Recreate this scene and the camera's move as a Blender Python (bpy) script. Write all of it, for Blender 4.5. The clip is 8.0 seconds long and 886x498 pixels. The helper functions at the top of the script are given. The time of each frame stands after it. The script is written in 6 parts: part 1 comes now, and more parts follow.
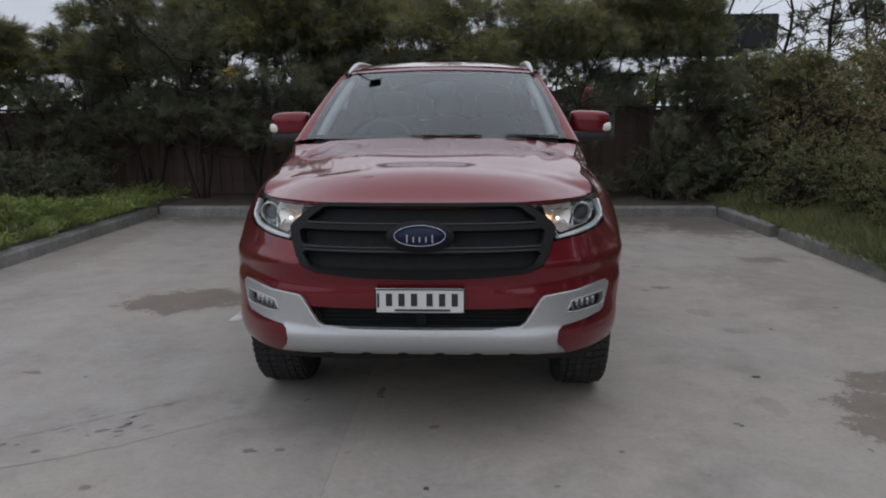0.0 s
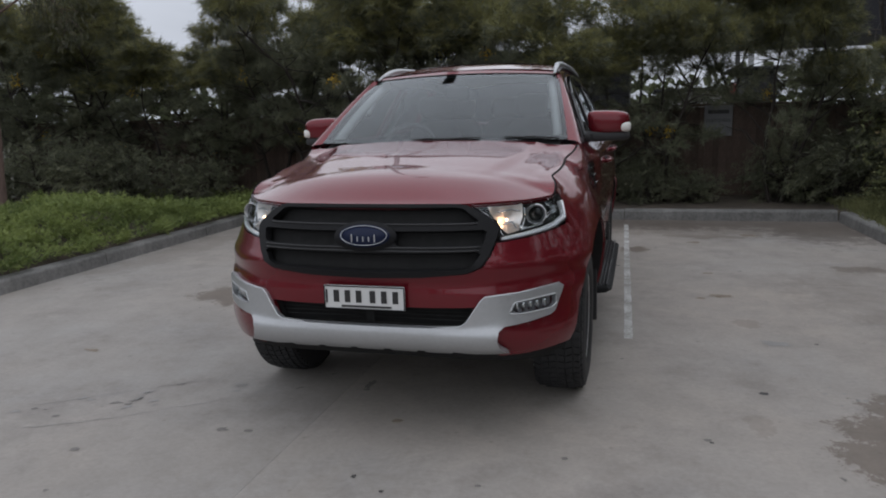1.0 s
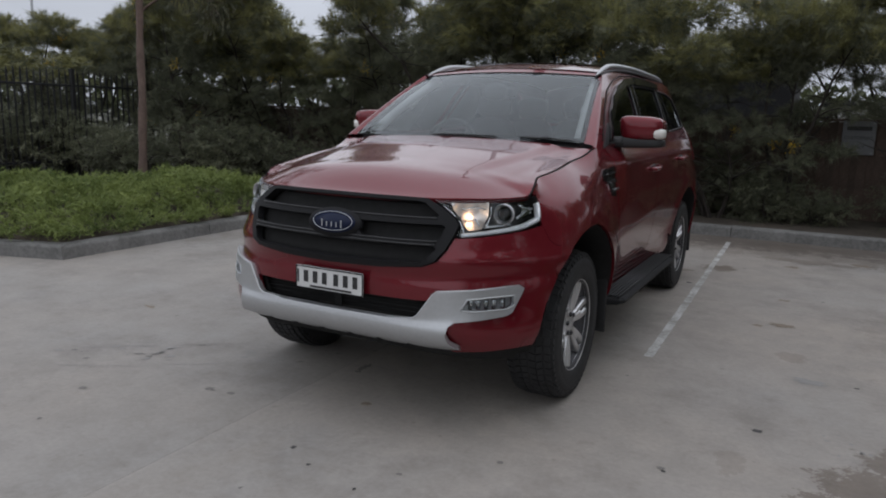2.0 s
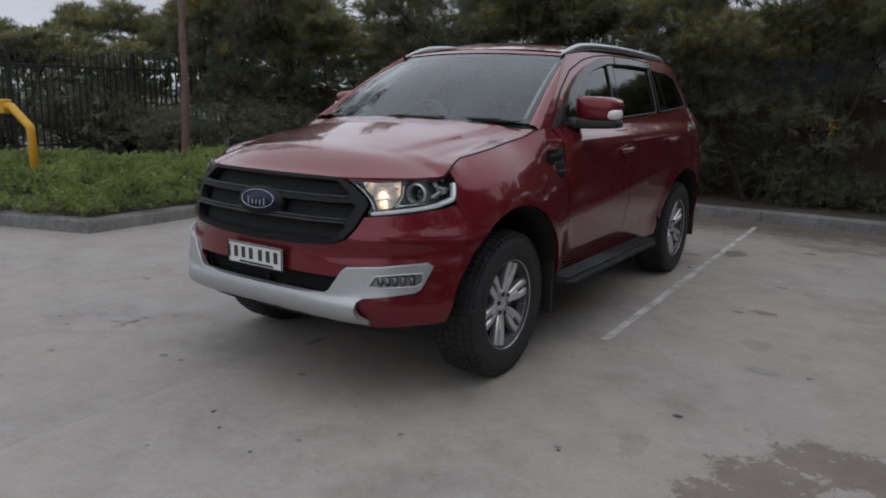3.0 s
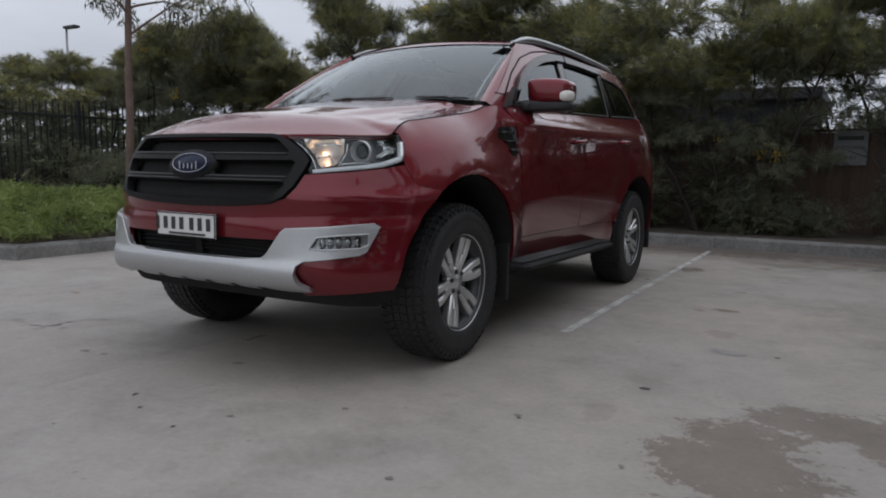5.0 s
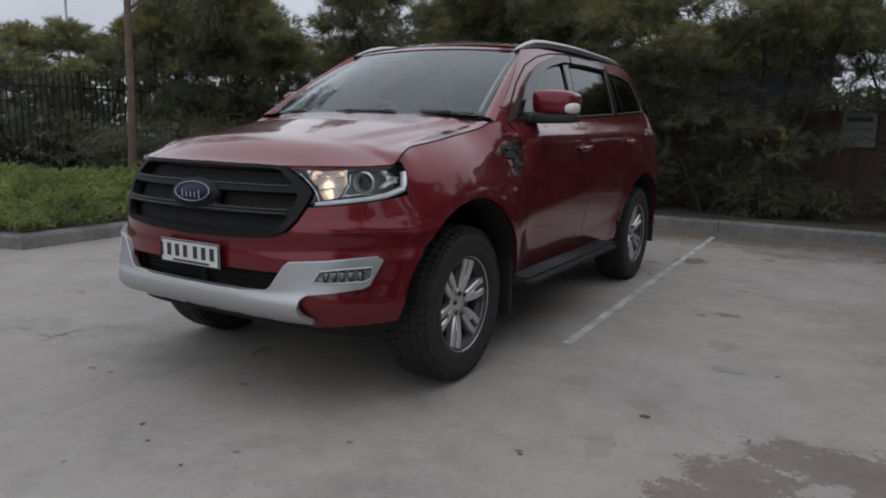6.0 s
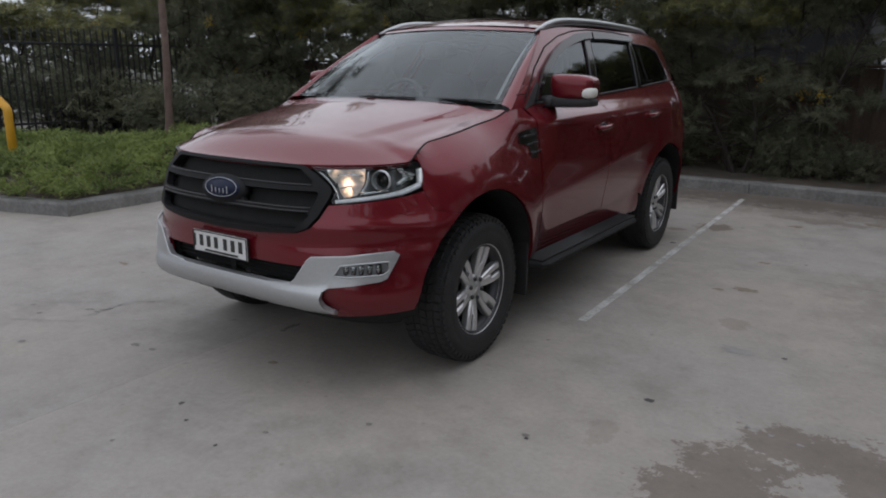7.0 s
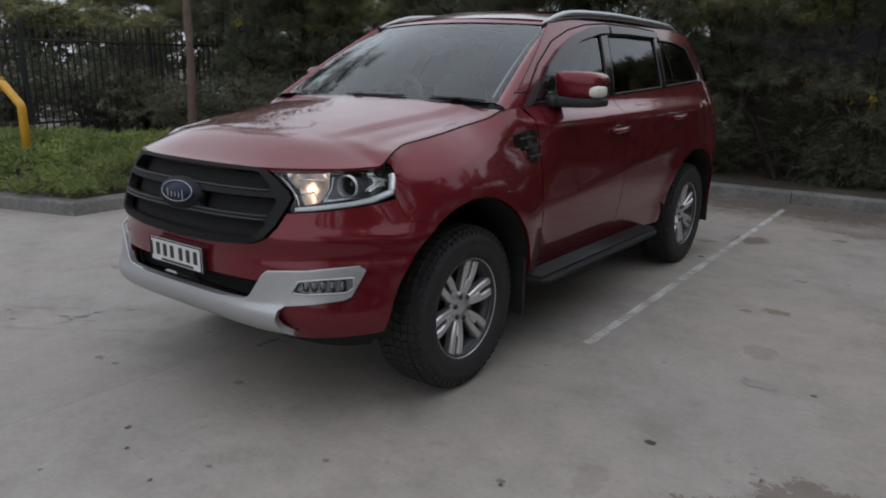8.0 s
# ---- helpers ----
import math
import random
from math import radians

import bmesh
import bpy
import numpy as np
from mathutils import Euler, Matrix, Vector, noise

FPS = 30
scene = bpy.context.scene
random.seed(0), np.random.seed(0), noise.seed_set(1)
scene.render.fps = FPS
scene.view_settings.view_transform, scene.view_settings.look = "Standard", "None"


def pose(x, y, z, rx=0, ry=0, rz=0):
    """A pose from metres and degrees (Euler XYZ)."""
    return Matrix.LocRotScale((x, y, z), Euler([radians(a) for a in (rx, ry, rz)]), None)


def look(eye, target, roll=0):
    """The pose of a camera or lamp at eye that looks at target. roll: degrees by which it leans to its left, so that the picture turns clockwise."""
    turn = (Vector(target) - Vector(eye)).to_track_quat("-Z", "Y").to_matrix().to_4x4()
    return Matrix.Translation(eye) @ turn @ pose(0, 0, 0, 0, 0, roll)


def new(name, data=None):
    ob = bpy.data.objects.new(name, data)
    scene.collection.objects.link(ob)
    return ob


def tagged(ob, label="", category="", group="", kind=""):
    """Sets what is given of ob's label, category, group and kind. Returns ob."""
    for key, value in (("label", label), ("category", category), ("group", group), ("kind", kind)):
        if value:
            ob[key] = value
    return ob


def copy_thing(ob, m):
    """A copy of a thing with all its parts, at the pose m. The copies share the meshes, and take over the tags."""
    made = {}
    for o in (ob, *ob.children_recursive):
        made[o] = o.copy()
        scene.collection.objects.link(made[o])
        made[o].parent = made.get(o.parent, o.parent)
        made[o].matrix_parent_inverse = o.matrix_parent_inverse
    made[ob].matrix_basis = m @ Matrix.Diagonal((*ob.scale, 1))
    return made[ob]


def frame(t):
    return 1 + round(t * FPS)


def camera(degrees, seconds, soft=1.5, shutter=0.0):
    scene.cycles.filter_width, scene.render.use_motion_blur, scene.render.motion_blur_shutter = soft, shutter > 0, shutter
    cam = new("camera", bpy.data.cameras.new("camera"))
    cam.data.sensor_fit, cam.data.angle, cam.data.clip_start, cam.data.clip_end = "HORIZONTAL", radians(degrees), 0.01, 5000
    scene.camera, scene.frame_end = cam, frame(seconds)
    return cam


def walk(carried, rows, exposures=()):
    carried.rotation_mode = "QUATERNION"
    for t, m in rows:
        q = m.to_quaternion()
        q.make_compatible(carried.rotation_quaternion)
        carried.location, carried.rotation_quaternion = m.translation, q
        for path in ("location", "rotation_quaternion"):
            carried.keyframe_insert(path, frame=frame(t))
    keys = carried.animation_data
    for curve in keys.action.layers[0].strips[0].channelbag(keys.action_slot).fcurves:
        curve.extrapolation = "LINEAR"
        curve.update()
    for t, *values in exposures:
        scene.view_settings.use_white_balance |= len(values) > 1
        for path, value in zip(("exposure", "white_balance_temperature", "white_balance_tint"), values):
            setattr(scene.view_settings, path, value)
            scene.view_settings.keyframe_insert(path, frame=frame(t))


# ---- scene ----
cam = camera(63.5, 8.0, soft=1.9)
PATH = [
    (0, (0.219, -2.837, 1.442), (0.135, -0.875, 1.065), -0.3),
    (0.5, (0.692, -2.832, 1.443), (0.383, -0.894, 1.058), -1.6),
    (1, (1.134, -2.787, 1.435), (0.612, -0.891, 1.071), -1.6),
    (1.5, (1.539, -2.705, 1.427), (0.796, -0.879, 1.088), -0.4),
    (1.7, (1.688, -2.635, 1.421), (0.866, -0.845, 1.074), 0.7),
    (2.8, (2.507, -2.271, 1.42), (1.435, -0.635, 1.004), 1.2),
    (3, (2.587, -2.216, 1.44), (1.493, -0.596, 1.016), 1.3),
    (3.5, (2.565, -2.08, 1.396), (1.473, -0.459, 0.975), 1.6),
    (4, (2.529, -2.017, 1.146), (1.478, -0.344, 0.833), 1.4),
    (4.2, (2.529, -2.031, 1.058), (1.497, -0.339, 0.793), 1.2),
    (5.3, (2.555, -2.081, 0.946), (1.544, -0.371, 0.714), 0.9),
    (5.5, (2.537, -2.063, 0.997), (1.529, -0.352, 0.763), 0.9),
    (6, (2.526, -2.044, 1.255), (1.515, -0.354, 0.906), 1.1),
    (6.5, (2.597, -2.084, 1.469), (1.548, -0.452, 0.986), 1.0),
    (7, (2.662, -2.083, 1.504), (1.585, -0.475, 0.999), 0.5),
    (7.5, (2.658, -1.957, 1.494), (1.559, -0.366, 0.982), 0.4),
    (8, (2.681, -1.623, 1.468), (1.507, -0.083, 0.968), 0.8),
]
walk(cam, [(t, look(eye, target, roll)) for t, eye, target, roll in PATH])

# ---- world and light ----
world = bpy.data.worlds.new("overcast_sky")
scene.world = world
world.use_nodes = True
wn, wl = world.node_tree.nodes, world.node_tree.links
wn.clear()
w_out = wn.new("ShaderNodeOutputWorld")
w_bg = wn.new("ShaderNodeBackground")
w_sky = wn.new("ShaderNodeTexSky")
w_sky.sky_type = "NISHITA"
w_sky.sun_disc = False
w_sky.sun_elevation = radians(80)
w_sky.sun_rotation = radians(117)
w_sky.dust_density = 4.0
w_grey = wn.new("ShaderNodeHueSaturation")
w_grey.inputs["Saturation"].default_value = 0.2
w_coord = wn.new("ShaderNodeTexCoord")
w_sep = wn.new("ShaderNodeSeparateXYZ")
# overcast: the zenith is nearly twice as bright as the horizon
w_up = wn.new("ShaderNodeMapRange")
w_up.inputs["From Min"].default_value = 0.0
w_up.inputs["From Max"].default_value = 1.0
w_up.inputs["To Min"].default_value = 6.6
w_up.inputs["To Max"].default_value = 10.5
w_tone = wn.new("ShaderNodeMix")
w_tone.data_type = "RGBA"
w_tone.blend_type = "MULTIPLY"
w_tone.inputs["Factor"].default_value = 1.0
w_tone.inputs["A"].default_value = (0.92, 0.985, 1.13, 1)
w_map = wn.new("ShaderNodeMapping")
w_map.inputs["Scale"].default_value = (1.0, 1.0, 3.0)
w_noise = wn.new("ShaderNodeTexNoise")
w_noise.inputs["Scale"].default_value = 2.2
w_noise.inputs["Detail"].default_value = 6.0
w_ramp = wn.new("ShaderNodeMapRange")
w_ramp.inputs["From Min"].default_value = 0.3
w_ramp.inputs["From Max"].default_value = 0.7
w_ramp.inputs["To Min"].default_value = 0.84
w_ramp.inputs["To Max"].default_value = 1.14
w_mix = wn.new("ShaderNodeMix")
w_mix.data_type = "RGBA"
w_mix.inputs["Factor"].default_value = 0.8
w_mul = wn.new("ShaderNodeMix")
w_mul.data_type = "RGBA"
w_mul.blend_type = "MULTIPLY"
w_mul.inputs["Factor"].default_value = 1.0
wl.new(w_sky.outputs["Color"], w_grey.inputs["Color"])
wl.new(w_coord.outputs["Generated"], w_sep.inputs["Vector"])
wl.new(w_sep.outputs["Z"], w_up.inputs["Value"])
wl.new(w_up.outputs["Result"], w_tone.inputs["B"])
wl.new(w_coord.outputs["Generated"], w_map.inputs["Vector"])
wl.new(w_map.outputs["Vector"], w_noise.inputs["Vector"])
wl.new(w_noise.outputs["Fac"], w_ramp.inputs["Value"])
wl.new(w_grey.outputs["Color"], w_mix.inputs["A"])
wl.new(w_tone.outputs["Result"], w_mix.inputs["B"])
wl.new(w_mix.outputs["Result"], w_mul.inputs["A"])
wl.new(w_ramp.outputs["Result"], w_mul.inputs["B"])
wl.new(w_mul.outputs["Result"], w_bg.inputs["Color"])
w_bg.inputs["Strength"].default_value = 0.1
wl.new(w_bg.outputs["Background"], w_out.inputs["Surface"])

sun_data = bpy.data.lights.new("sun", "SUN")
sun_data.energy = 0.66
sun_data.angle = radians(175)
sun_data.color = (1.0, 0.97, 0.93)
sun = new("sun", sun_data)
# a wholly clouded sky: the light is as wide as the dome
sun.matrix_world = look((3, -1.5, 20), (0, 0, 0))


# ---- materials ----
def material(name, base, rough=0.6, metal=0.0, coat=0.0, vary=0.0, scale=8.0, bump=0.0, bump_scale=60.0,
             dark=None, spec=0.5, obj_vary=0.0, island_vary=0.0, rough_vary=0.0, coords="Object", transmit=0.0):
    """A principled material with two-scale colour variation, fine relief and random shade per piece."""
    m = bpy.data.materials.new(name)
    m.use_nodes = True
    n, l = m.node_tree.nodes, m.node_tree.links
    p = n["Principled BSDF"]
    p.inputs["Base Color"].default_value = (*base, 1)
    p.inputs["Roughness"].default_value = rough
    p.inputs["Metallic"].default_value = metal
    p.inputs["Coat Weight"].default_value = coat
    p.inputs["Coat Roughness"].default_value = 0.04
    p.inputs["Specular IOR Level"].default_value = spec
    p.inputs["Transmission Weight"].default_value = transmit
    tc = n.new("ShaderNodeTexCoord")
    colour = None
    if vary > 0:
        big = n.new("ShaderNodeTexNoise")
        big.inputs["Scale"].default_value = scale
        big.inputs["Detail"].default_value = 8.0
        big.inputs["Roughness"].default_value = 0.62
        small = n.new("ShaderNodeTexNoise")
        small.inputs["Scale"].default_value = scale * 11
        small.inputs["Detail"].default_value = 4.0
        l.new(tc.outputs[coords], big.inputs["Vector"])
        l.new(tc.outputs[coords], small.inputs["Vector"])
        avg = n.new("ShaderNodeMix")
        avg.data_type = "FLOAT"
        avg.inputs["Factor"].default_value = 0.35
        l.new(big.outputs["Fac"], avg.inputs["A"])
        l.new(small.outputs["Fac"], avg.inputs["B"])
        mr = n.new("ShaderNodeMapRange")
        mr.inputs["From Min"].default_value = 0.34
        mr.inputs["From Max"].default_value = 0.66
        l.new(avg.outputs["Result"], mr.inputs["Value"])
        mix = n.new("ShaderNodeMix")
        mix.data_type = "RGBA"
        low = dark if dark else tuple(c * (1 - vary) for c in base)
        mix.inputs["A"].default_value = (*low, 1)
        mix.inputs["B"].default_value = (*[min(1.0, c * (1 + vary * 0.6)) for c in base], 1)
        l.new(mr.outputs["Result"], mix.inputs["Factor"])
        colour = mix.outputs["Result"]
        if rough_vary > 0:
            rr = n.new("ShaderNodeMapRange")
            rr.inputs["From Min"].default_value = 0.3
            rr.inputs["From Max"].default_value = 0.7
            rr.inputs["To Min"].default_value = max(0.02, rough - rough_vary)
            rr.inputs["To Max"].default_value = min(1.0, rough + rough_vary)
            l.new(big.outputs["Fac"], rr.inputs["Value"])
            l.new(rr.outputs["Result"], p.inputs["Roughness"])
    for amount, source in ((obj_vary, "ob"), (island_vary, "island")):
        if amount > 0:
            if source == "ob":
                rnd = n.new("ShaderNodeObjectInfo").outputs["Random"]
            else:
                rnd = n.new("ShaderNodeNewGeometry").outputs["Random Per Island"]
            vr = n.new("ShaderNodeMapRange")
            vr.inputs["To Min"].default_value = 1 - amount
            vr.inputs["To Max"].default_value = 1 + amount
            l.new(rnd, vr.inputs["Value"])
            hs = n.new("ShaderNodeHueSaturation")
            if colour is None:
                hs.inputs["Color"].default_value = (*base, 1)
            else:
                l.new(colour, hs.inputs["Color"])
            l.new(vr.outputs["Result"], hs.inputs["Value"])
            colour = hs.outputs["Color"]
    if colour is not None:
        l.new(colour, p.inputs["Base Color"])
    if bump > 0:
        bn = n.new("ShaderNodeTexNoise")
        bn.inputs["Scale"].default_value = bump_scale
        bn.inputs["Detail"].default_value = 6.0
        l.new(tc.outputs[coords], bn.inputs["Vector"])
        bp = n.new("ShaderNodeBump")
        bp.inputs["Strength"].default_value = bump
        bp.inputs["Distance"].default_value = 0.01
        l.new(bn.outputs["Fac"], bp.inputs["Height"])
        l.new(bp.outputs["Normal"], p.inputs["Normal"])
    return m


def leaf_material(name, low, high, rough=0.55, glow=0.3):
    """Foliage: a shade of its own for each leaf between two greens, with some light passing through."""
    m = bpy.data.materials.new(name)
    m.use_nodes = True
    n, l = m.node_tree.nodes, m.node_tree.links
    p = n["Principled BSDF"]
    p.inputs["Roughness"].default_value = rough
    p.inputs["Specular IOR Level"].default_value = 0.3
    g = n.new("ShaderNodeNewGeometry")
    tc = n.new("ShaderNodeTexCoord")
    big = n.new("ShaderNodeTexNoise")
    big.inputs["Scale"].default_value = 1.7
    big.inputs["Detail"].default_value = 3.0
    l.new(tc.outputs["Object"], big.inputs["Vector"])
    mx = n.new("ShaderNodeMath")
    mx.operation = "MULTIPLY_ADD"
    mx.inputs[1].default_value = 0.55
    l.new(g.outputs["Random Per Island"], mx.inputs[0])
    sc = n.new("ShaderNodeMapRange")
    sc.inputs["From Min"].default_value = 0.35
    sc.inputs["From Max"].default_value = 0.65
    sc.inputs["To Max"].default_value = 0.45
    l.new(big.outputs["Fac"], sc.inputs["Value"])
    l.new(sc.outputs["Result"], mx.inputs[2])
    mix = n.new("ShaderNodeMix")
    mix.data_type = "RGBA"
    mix.inputs["A"].default_value = (*low, 1)
    mix.inputs["B"].default_value = (*high, 1)
    l.new(mx.outputs["Value"], mix.inputs["Factor"])
    l.new(mix.outputs["Result"], p.inputs["Base Color"])
    tr = n.new("ShaderNodeBsdfTranslucent")
    l.new(mix.outputs["Result"], tr.inputs["Color"])
    ms = n.new("ShaderNodeMixShader")
    ms.inputs["Fac"].default_value = glow
    l.new(p.outputs["BSDF"], ms.inputs[1])
    l.new(tr.outputs["BSDF"], ms.inputs[2])
    l.new(ms.outputs["Shader"], n["Material Output"].inputs["Surface"])
    return m


def glass_material(name, tint, ior=1.6, gloss=0.015):
    """Thin glass: tinted clear pane whose gloss follows Fresnel."""
    m = bpy.data.materials.new(name)
    m.use_nodes = True
    n, l = m.node_tree.nodes, m.node_tree.links
    n.remove(n["Principled BSDF"])
    clear = n.new("ShaderNodeBsdfTransparent")
    clear.inputs["Color"].default_value = (*tint, 1)
    shine = n.new("ShaderNodeBsdfGlossy")
    shine.inputs["Roughness"].default_value = gloss
    shine.inputs["Color"].default_value = (0.93, 0.98, 1.0, 1)
    fr = n.new("ShaderNodeFresnel")
    fr.inputs["IOR"].default_value = ior
    ms = n.new("ShaderNodeMixShader")
    l.new(fr.outputs["Fac"], ms.inputs["Fac"])
    l.new(clear.outputs["BSDF"], ms.inputs[1])
    l.new(shine.outputs["BSDF"], ms.inputs[2])
    l.new(ms.outputs["Shader"], n["Material Output"].inputs["Surface"])
    return m




def concrete_material(name, tint):
    """Worn concrete in one tint: warm and cool mottling, fine pitting, and damp patches with ragged edges where water
    lies.
    """
    m = bpy.data.materials.new(name)
    m.use_nodes = True
    n, l = m.node_tree.nodes, m.node_tree.links
    p = n["Principled BSDF"]
    tc = n.new("ShaderNodeTexCoord")

    def noise_fac(scale, detail=6.0, rough=0.6, lo=0.35, hi=0.65):
        t = n.new("ShaderNodeTexNoise")
        t.inputs["Scale"].default_value, t.inputs["Detail"].default_value, t.inputs["Roughness"].default_value = scale, detail, rough
        l.new(tc.outputs["Object"], t.inputs["Vector"])
        r = n.new("ShaderNodeMapRange")
        r.inputs["From Min"].default_value, r.inputs["From Max"].default_value = lo, hi
        l.new(t.outputs["Fac"], r.inputs["Value"])
        return r.outputs["Result"], t.outputs["Fac"]

    def mix(fac, a, b, kind="MIX"):
        x = n.new("ShaderNodeMix")
        x.data_type, x.blend_type = "RGBA", kind
        for key, value in (("Factor", fac), ("A", a), ("B", b)):
            if isinstance(value, (tuple, float)):
                x.inputs[key].default_value = (*value, 1) if isinstance(value, tuple) else value
            else:
                l.new(value, x.inputs[key])
        return x.outputs["Result"]

    big, _ = noise_fac(0.55, 5.0)
    mid, mid_raw = noise_fac(3.1, 9.0, 0.68)
    fine, _ = noise_fac(38.0, 5.0, 0.7)
    col = mix(big, (0.335, 0.303, 0.272), (0.310, 0.300, 0.288))
    col = mix(mid, (0.268, 0.250, 0.230), col)
    grain = mix(fine, (0.93, 0.925, 0.92), (1.04, 1.04, 1.04))
    col = mix(1.0, col, grain, "MULTIPLY")
    col = mix(1.0, col, tint, "MULTIPLY")
    # smeared darker streaks and faint pale bloom
    streak, _ = noise_fac(1.3, 8.0, 0.75, 0.50, 0.72)
    col = mix(streak, col, mix(1.0, col, (0.72, 0.715, 0.72), "MULTIPLY"))
    bloom, _ = noise_fac(7.5, 10.0, 0.8, 0.54, 0.70)
    col = mix(bloom, col, mix(1.0, col, (0.85, 0.84, 0.83), "MULTIPLY"))
    # scattered small dark pits
    vo = n.new("ShaderNodeTexVoronoi")
    vo.inputs["Scale"].default_value = 5.5
    l.new(tc.outputs["Object"], vo.inputs["Vector"])
    pit = n.new("ShaderNodeMapRange")
    pit.inputs["From Min"].default_value, pit.inputs["From Max"].default_value = 0.035, 0.075
    pit.inputs["To Min"].default_value, pit.inputs["To Max"].default_value = 0.35, 0.0
    l.new(vo.outputs["Distance"], pit.inputs["Value"])
    col = mix(pit.outputs["Result"], col, (0.14, 0.12, 0.105))
    rag, rag_raw = noise_fac(5.0, 12.0, 0.80)

    def patches(rows, edge):
        """Where water lies: centre x, y, half sizes and depth of each patch, ragged by noise."""
        total = None
        for cx, cy, rx, ry, depth in rows:
            sub = n.new("ShaderNodeVectorMath")
            sub.operation = "SUBTRACT"
            sub.inputs[1].default_value = (cx, cy, 0)
            l.new(tc.outputs["Object"], sub.inputs[0])
            sc = n.new("ShaderNodeVectorMath")
            sc.operation = "MULTIPLY"
            sc.inputs[1].default_value = (1 / rx, 1 / ry, 0)
            l.new(sub.outputs["Vector"], sc.inputs[0])
            ln = n.new("ShaderNodeVectorMath")
            ln.operation = "LENGTH"
            l.new(sc.outputs["Vector"], ln.inputs[0])
            ad = n.new("ShaderNodeMath")
            ad.operation = "MULTIPLY_ADD"
            ad.inputs[1].default_value = -4.2
            l.new(rag_raw, ad.inputs[0])
            l.new(ln.outputs["Value"], ad.inputs[2])
            mr = n.new("ShaderNodeMapRange")
            mr.inputs["From Min"].default_value, mr.inputs["From Max"].default_value = -1.20, -1.20 + edge
            mr.inputs["To Min"].default_value, mr.inputs["To Max"].default_value = depth, 0.0
            l.new(ad.outputs["Value"], mr.inputs["Value"])
            if total is None:
                total = mr.outputs["Result"]
            else:
                mx = n.new("ShaderNodeMath")
                mx.operation = "MAXIMUM"
                l.new(total, mx.inputs[0])
                l.new(mr.outputs["Result"], mx.inputs[1])
                total = mx.outputs["Value"]
        return total

    total = patches(((2.23, 0.36, 0.25, 0.42, 1.1), (2.52, 0.90, 0.31, 0.20, 1.1), (2.80, 0.74, 0.26, 0.17, 1.1), (-1.93, 2.55, 0.54, 0.30, 1.3), (-2.25, 2.36, 0.26, 0.16, 1.3), (-2.02, 2.22, 0.11, 0.17, 1.2),
                                  (3.05, 4.15, 0.24, 0.15, 0.85), (1.9, 6.45, 2.6, 0.60, 0.5), (3.0, 3.2, 0.7, 1.1, 0.22), (1.12, 4.92, 0.20, 0.16, 1.0), (0.80, 4.62, 0.10, 0.06, 0.9), (1.9, 5.8, 0.5, 0.16, 0.7), (-2.6, 6.65, 1.7, 0.45, 0.5), (-3.9, 4.6, 0.28, 1.9, 0.35), (1.87, 2.25, 0.09, 0.09, 0.45), (1.70, 0.55, 0.06, 0.10, 0.3)), 0.08)
    damp = mix(1.0, col, (0.55, 0.50, 0.455), "MULTIPLY")
    col = mix(total, col, damp)
    # soaked, dirty strip along the foot of the back kerb
    soaked = patches(((1.6, 7.05, 2.8, 0.62, 0.9), (3.2, 6.5, 0.5, 0.9, 0.9), (-1.9, 7.05, 2.6, 0.42, 0.7)), 0.55)
    col = mix(soaked, col, mix(1.0, col, (0.50, 0.475, 0.455), "MULTIPLY"))
    l.new(col, p.inputs["Base Color"])
    rg = n.new("ShaderNodeMapRange")
    rg.inputs["To Min"].default_value, rg.inputs["To Max"].default_value = 0.78, 0.58
    l.new(total, rg.inputs["Value"])
    l.new(rg.outputs["Result"], p.inputs["Roughness"])
    bp = n.new("ShaderNodeBump")
    bp.inputs["Strength"].default_value, bp.inputs["Distance"].default_value = 0.12, 0.003
    l.new(fine, bp.inputs["Height"])
    l.new(bp.outputs["Normal"], p.inputs["Normal"])
    return m


M_CONCRETE = concrete_material("concrete", (1.02, 1.0, 0.98))
M_CONCRETE_B = concrete_material("darker_concrete", (0.945, 0.935, 0.925))
M_KERB = material("kerb_concrete", (0.185, 0.182, 0.174), 0.88, vary=0.45, scale=3.0, bump=0.35, bump_scale=70, obj_vary=0.08)
M_FAINT = material("faint_stain", (0.25, 0.24, 0.23), 0.75, vary=0.15, scale=20.0)
M_STAIN = material("oil_stain", (0.165, 0.153, 0.142), 0.7, vary=0.2, scale=20.0)
M_JOINT = material("joint_dirt", (0.25, 0.235, 0.22), 0.9, vary=0.5, scale=9.0)
M_SPOT = material("dark_spot", (0.05, 0.047, 0.045), 0.7, vary=0.2, scale=20.0)
M_RUST = material("leaf_stain", (0.215, 0.175, 0.135), 0.8, vary=0.3, scale=25.0)
M_LINE = material("worn_line_paint", (0.46, 0.46, 0.45), 0.75, vary=0.25, scale=5.0, dark=(0.285, 0.272, 0.255))
for nd in M_LINE.node_tree.nodes:
    if nd.bl_idname == "ShaderNodeMapRange":
        nd.inputs["From Min"].default_value, nd.inputs["From Max"].default_value = 0.43, 0.58
M_SOIL = material("soil", (0.075, 0.06, 0.045), 0.95, vary=0.5, scale=3.0, bump=0.5, bump_scale=40)
M_FAR = material("far_ground", (0.16, 0.16, 0.14), 0.95, vary=0.3, scale=0.3)
M_PALING = material("paling_wood", (0.092, 0.064, 0.050), 0.85, vary=0.35, scale=5.0, bump=0.3, bump_scale=50, obj_vary=0.2)
M_SHADE = material("dark_screen", (0.035, 0.035, 0.036), 0.8, vary=0.2, scale=8.0)
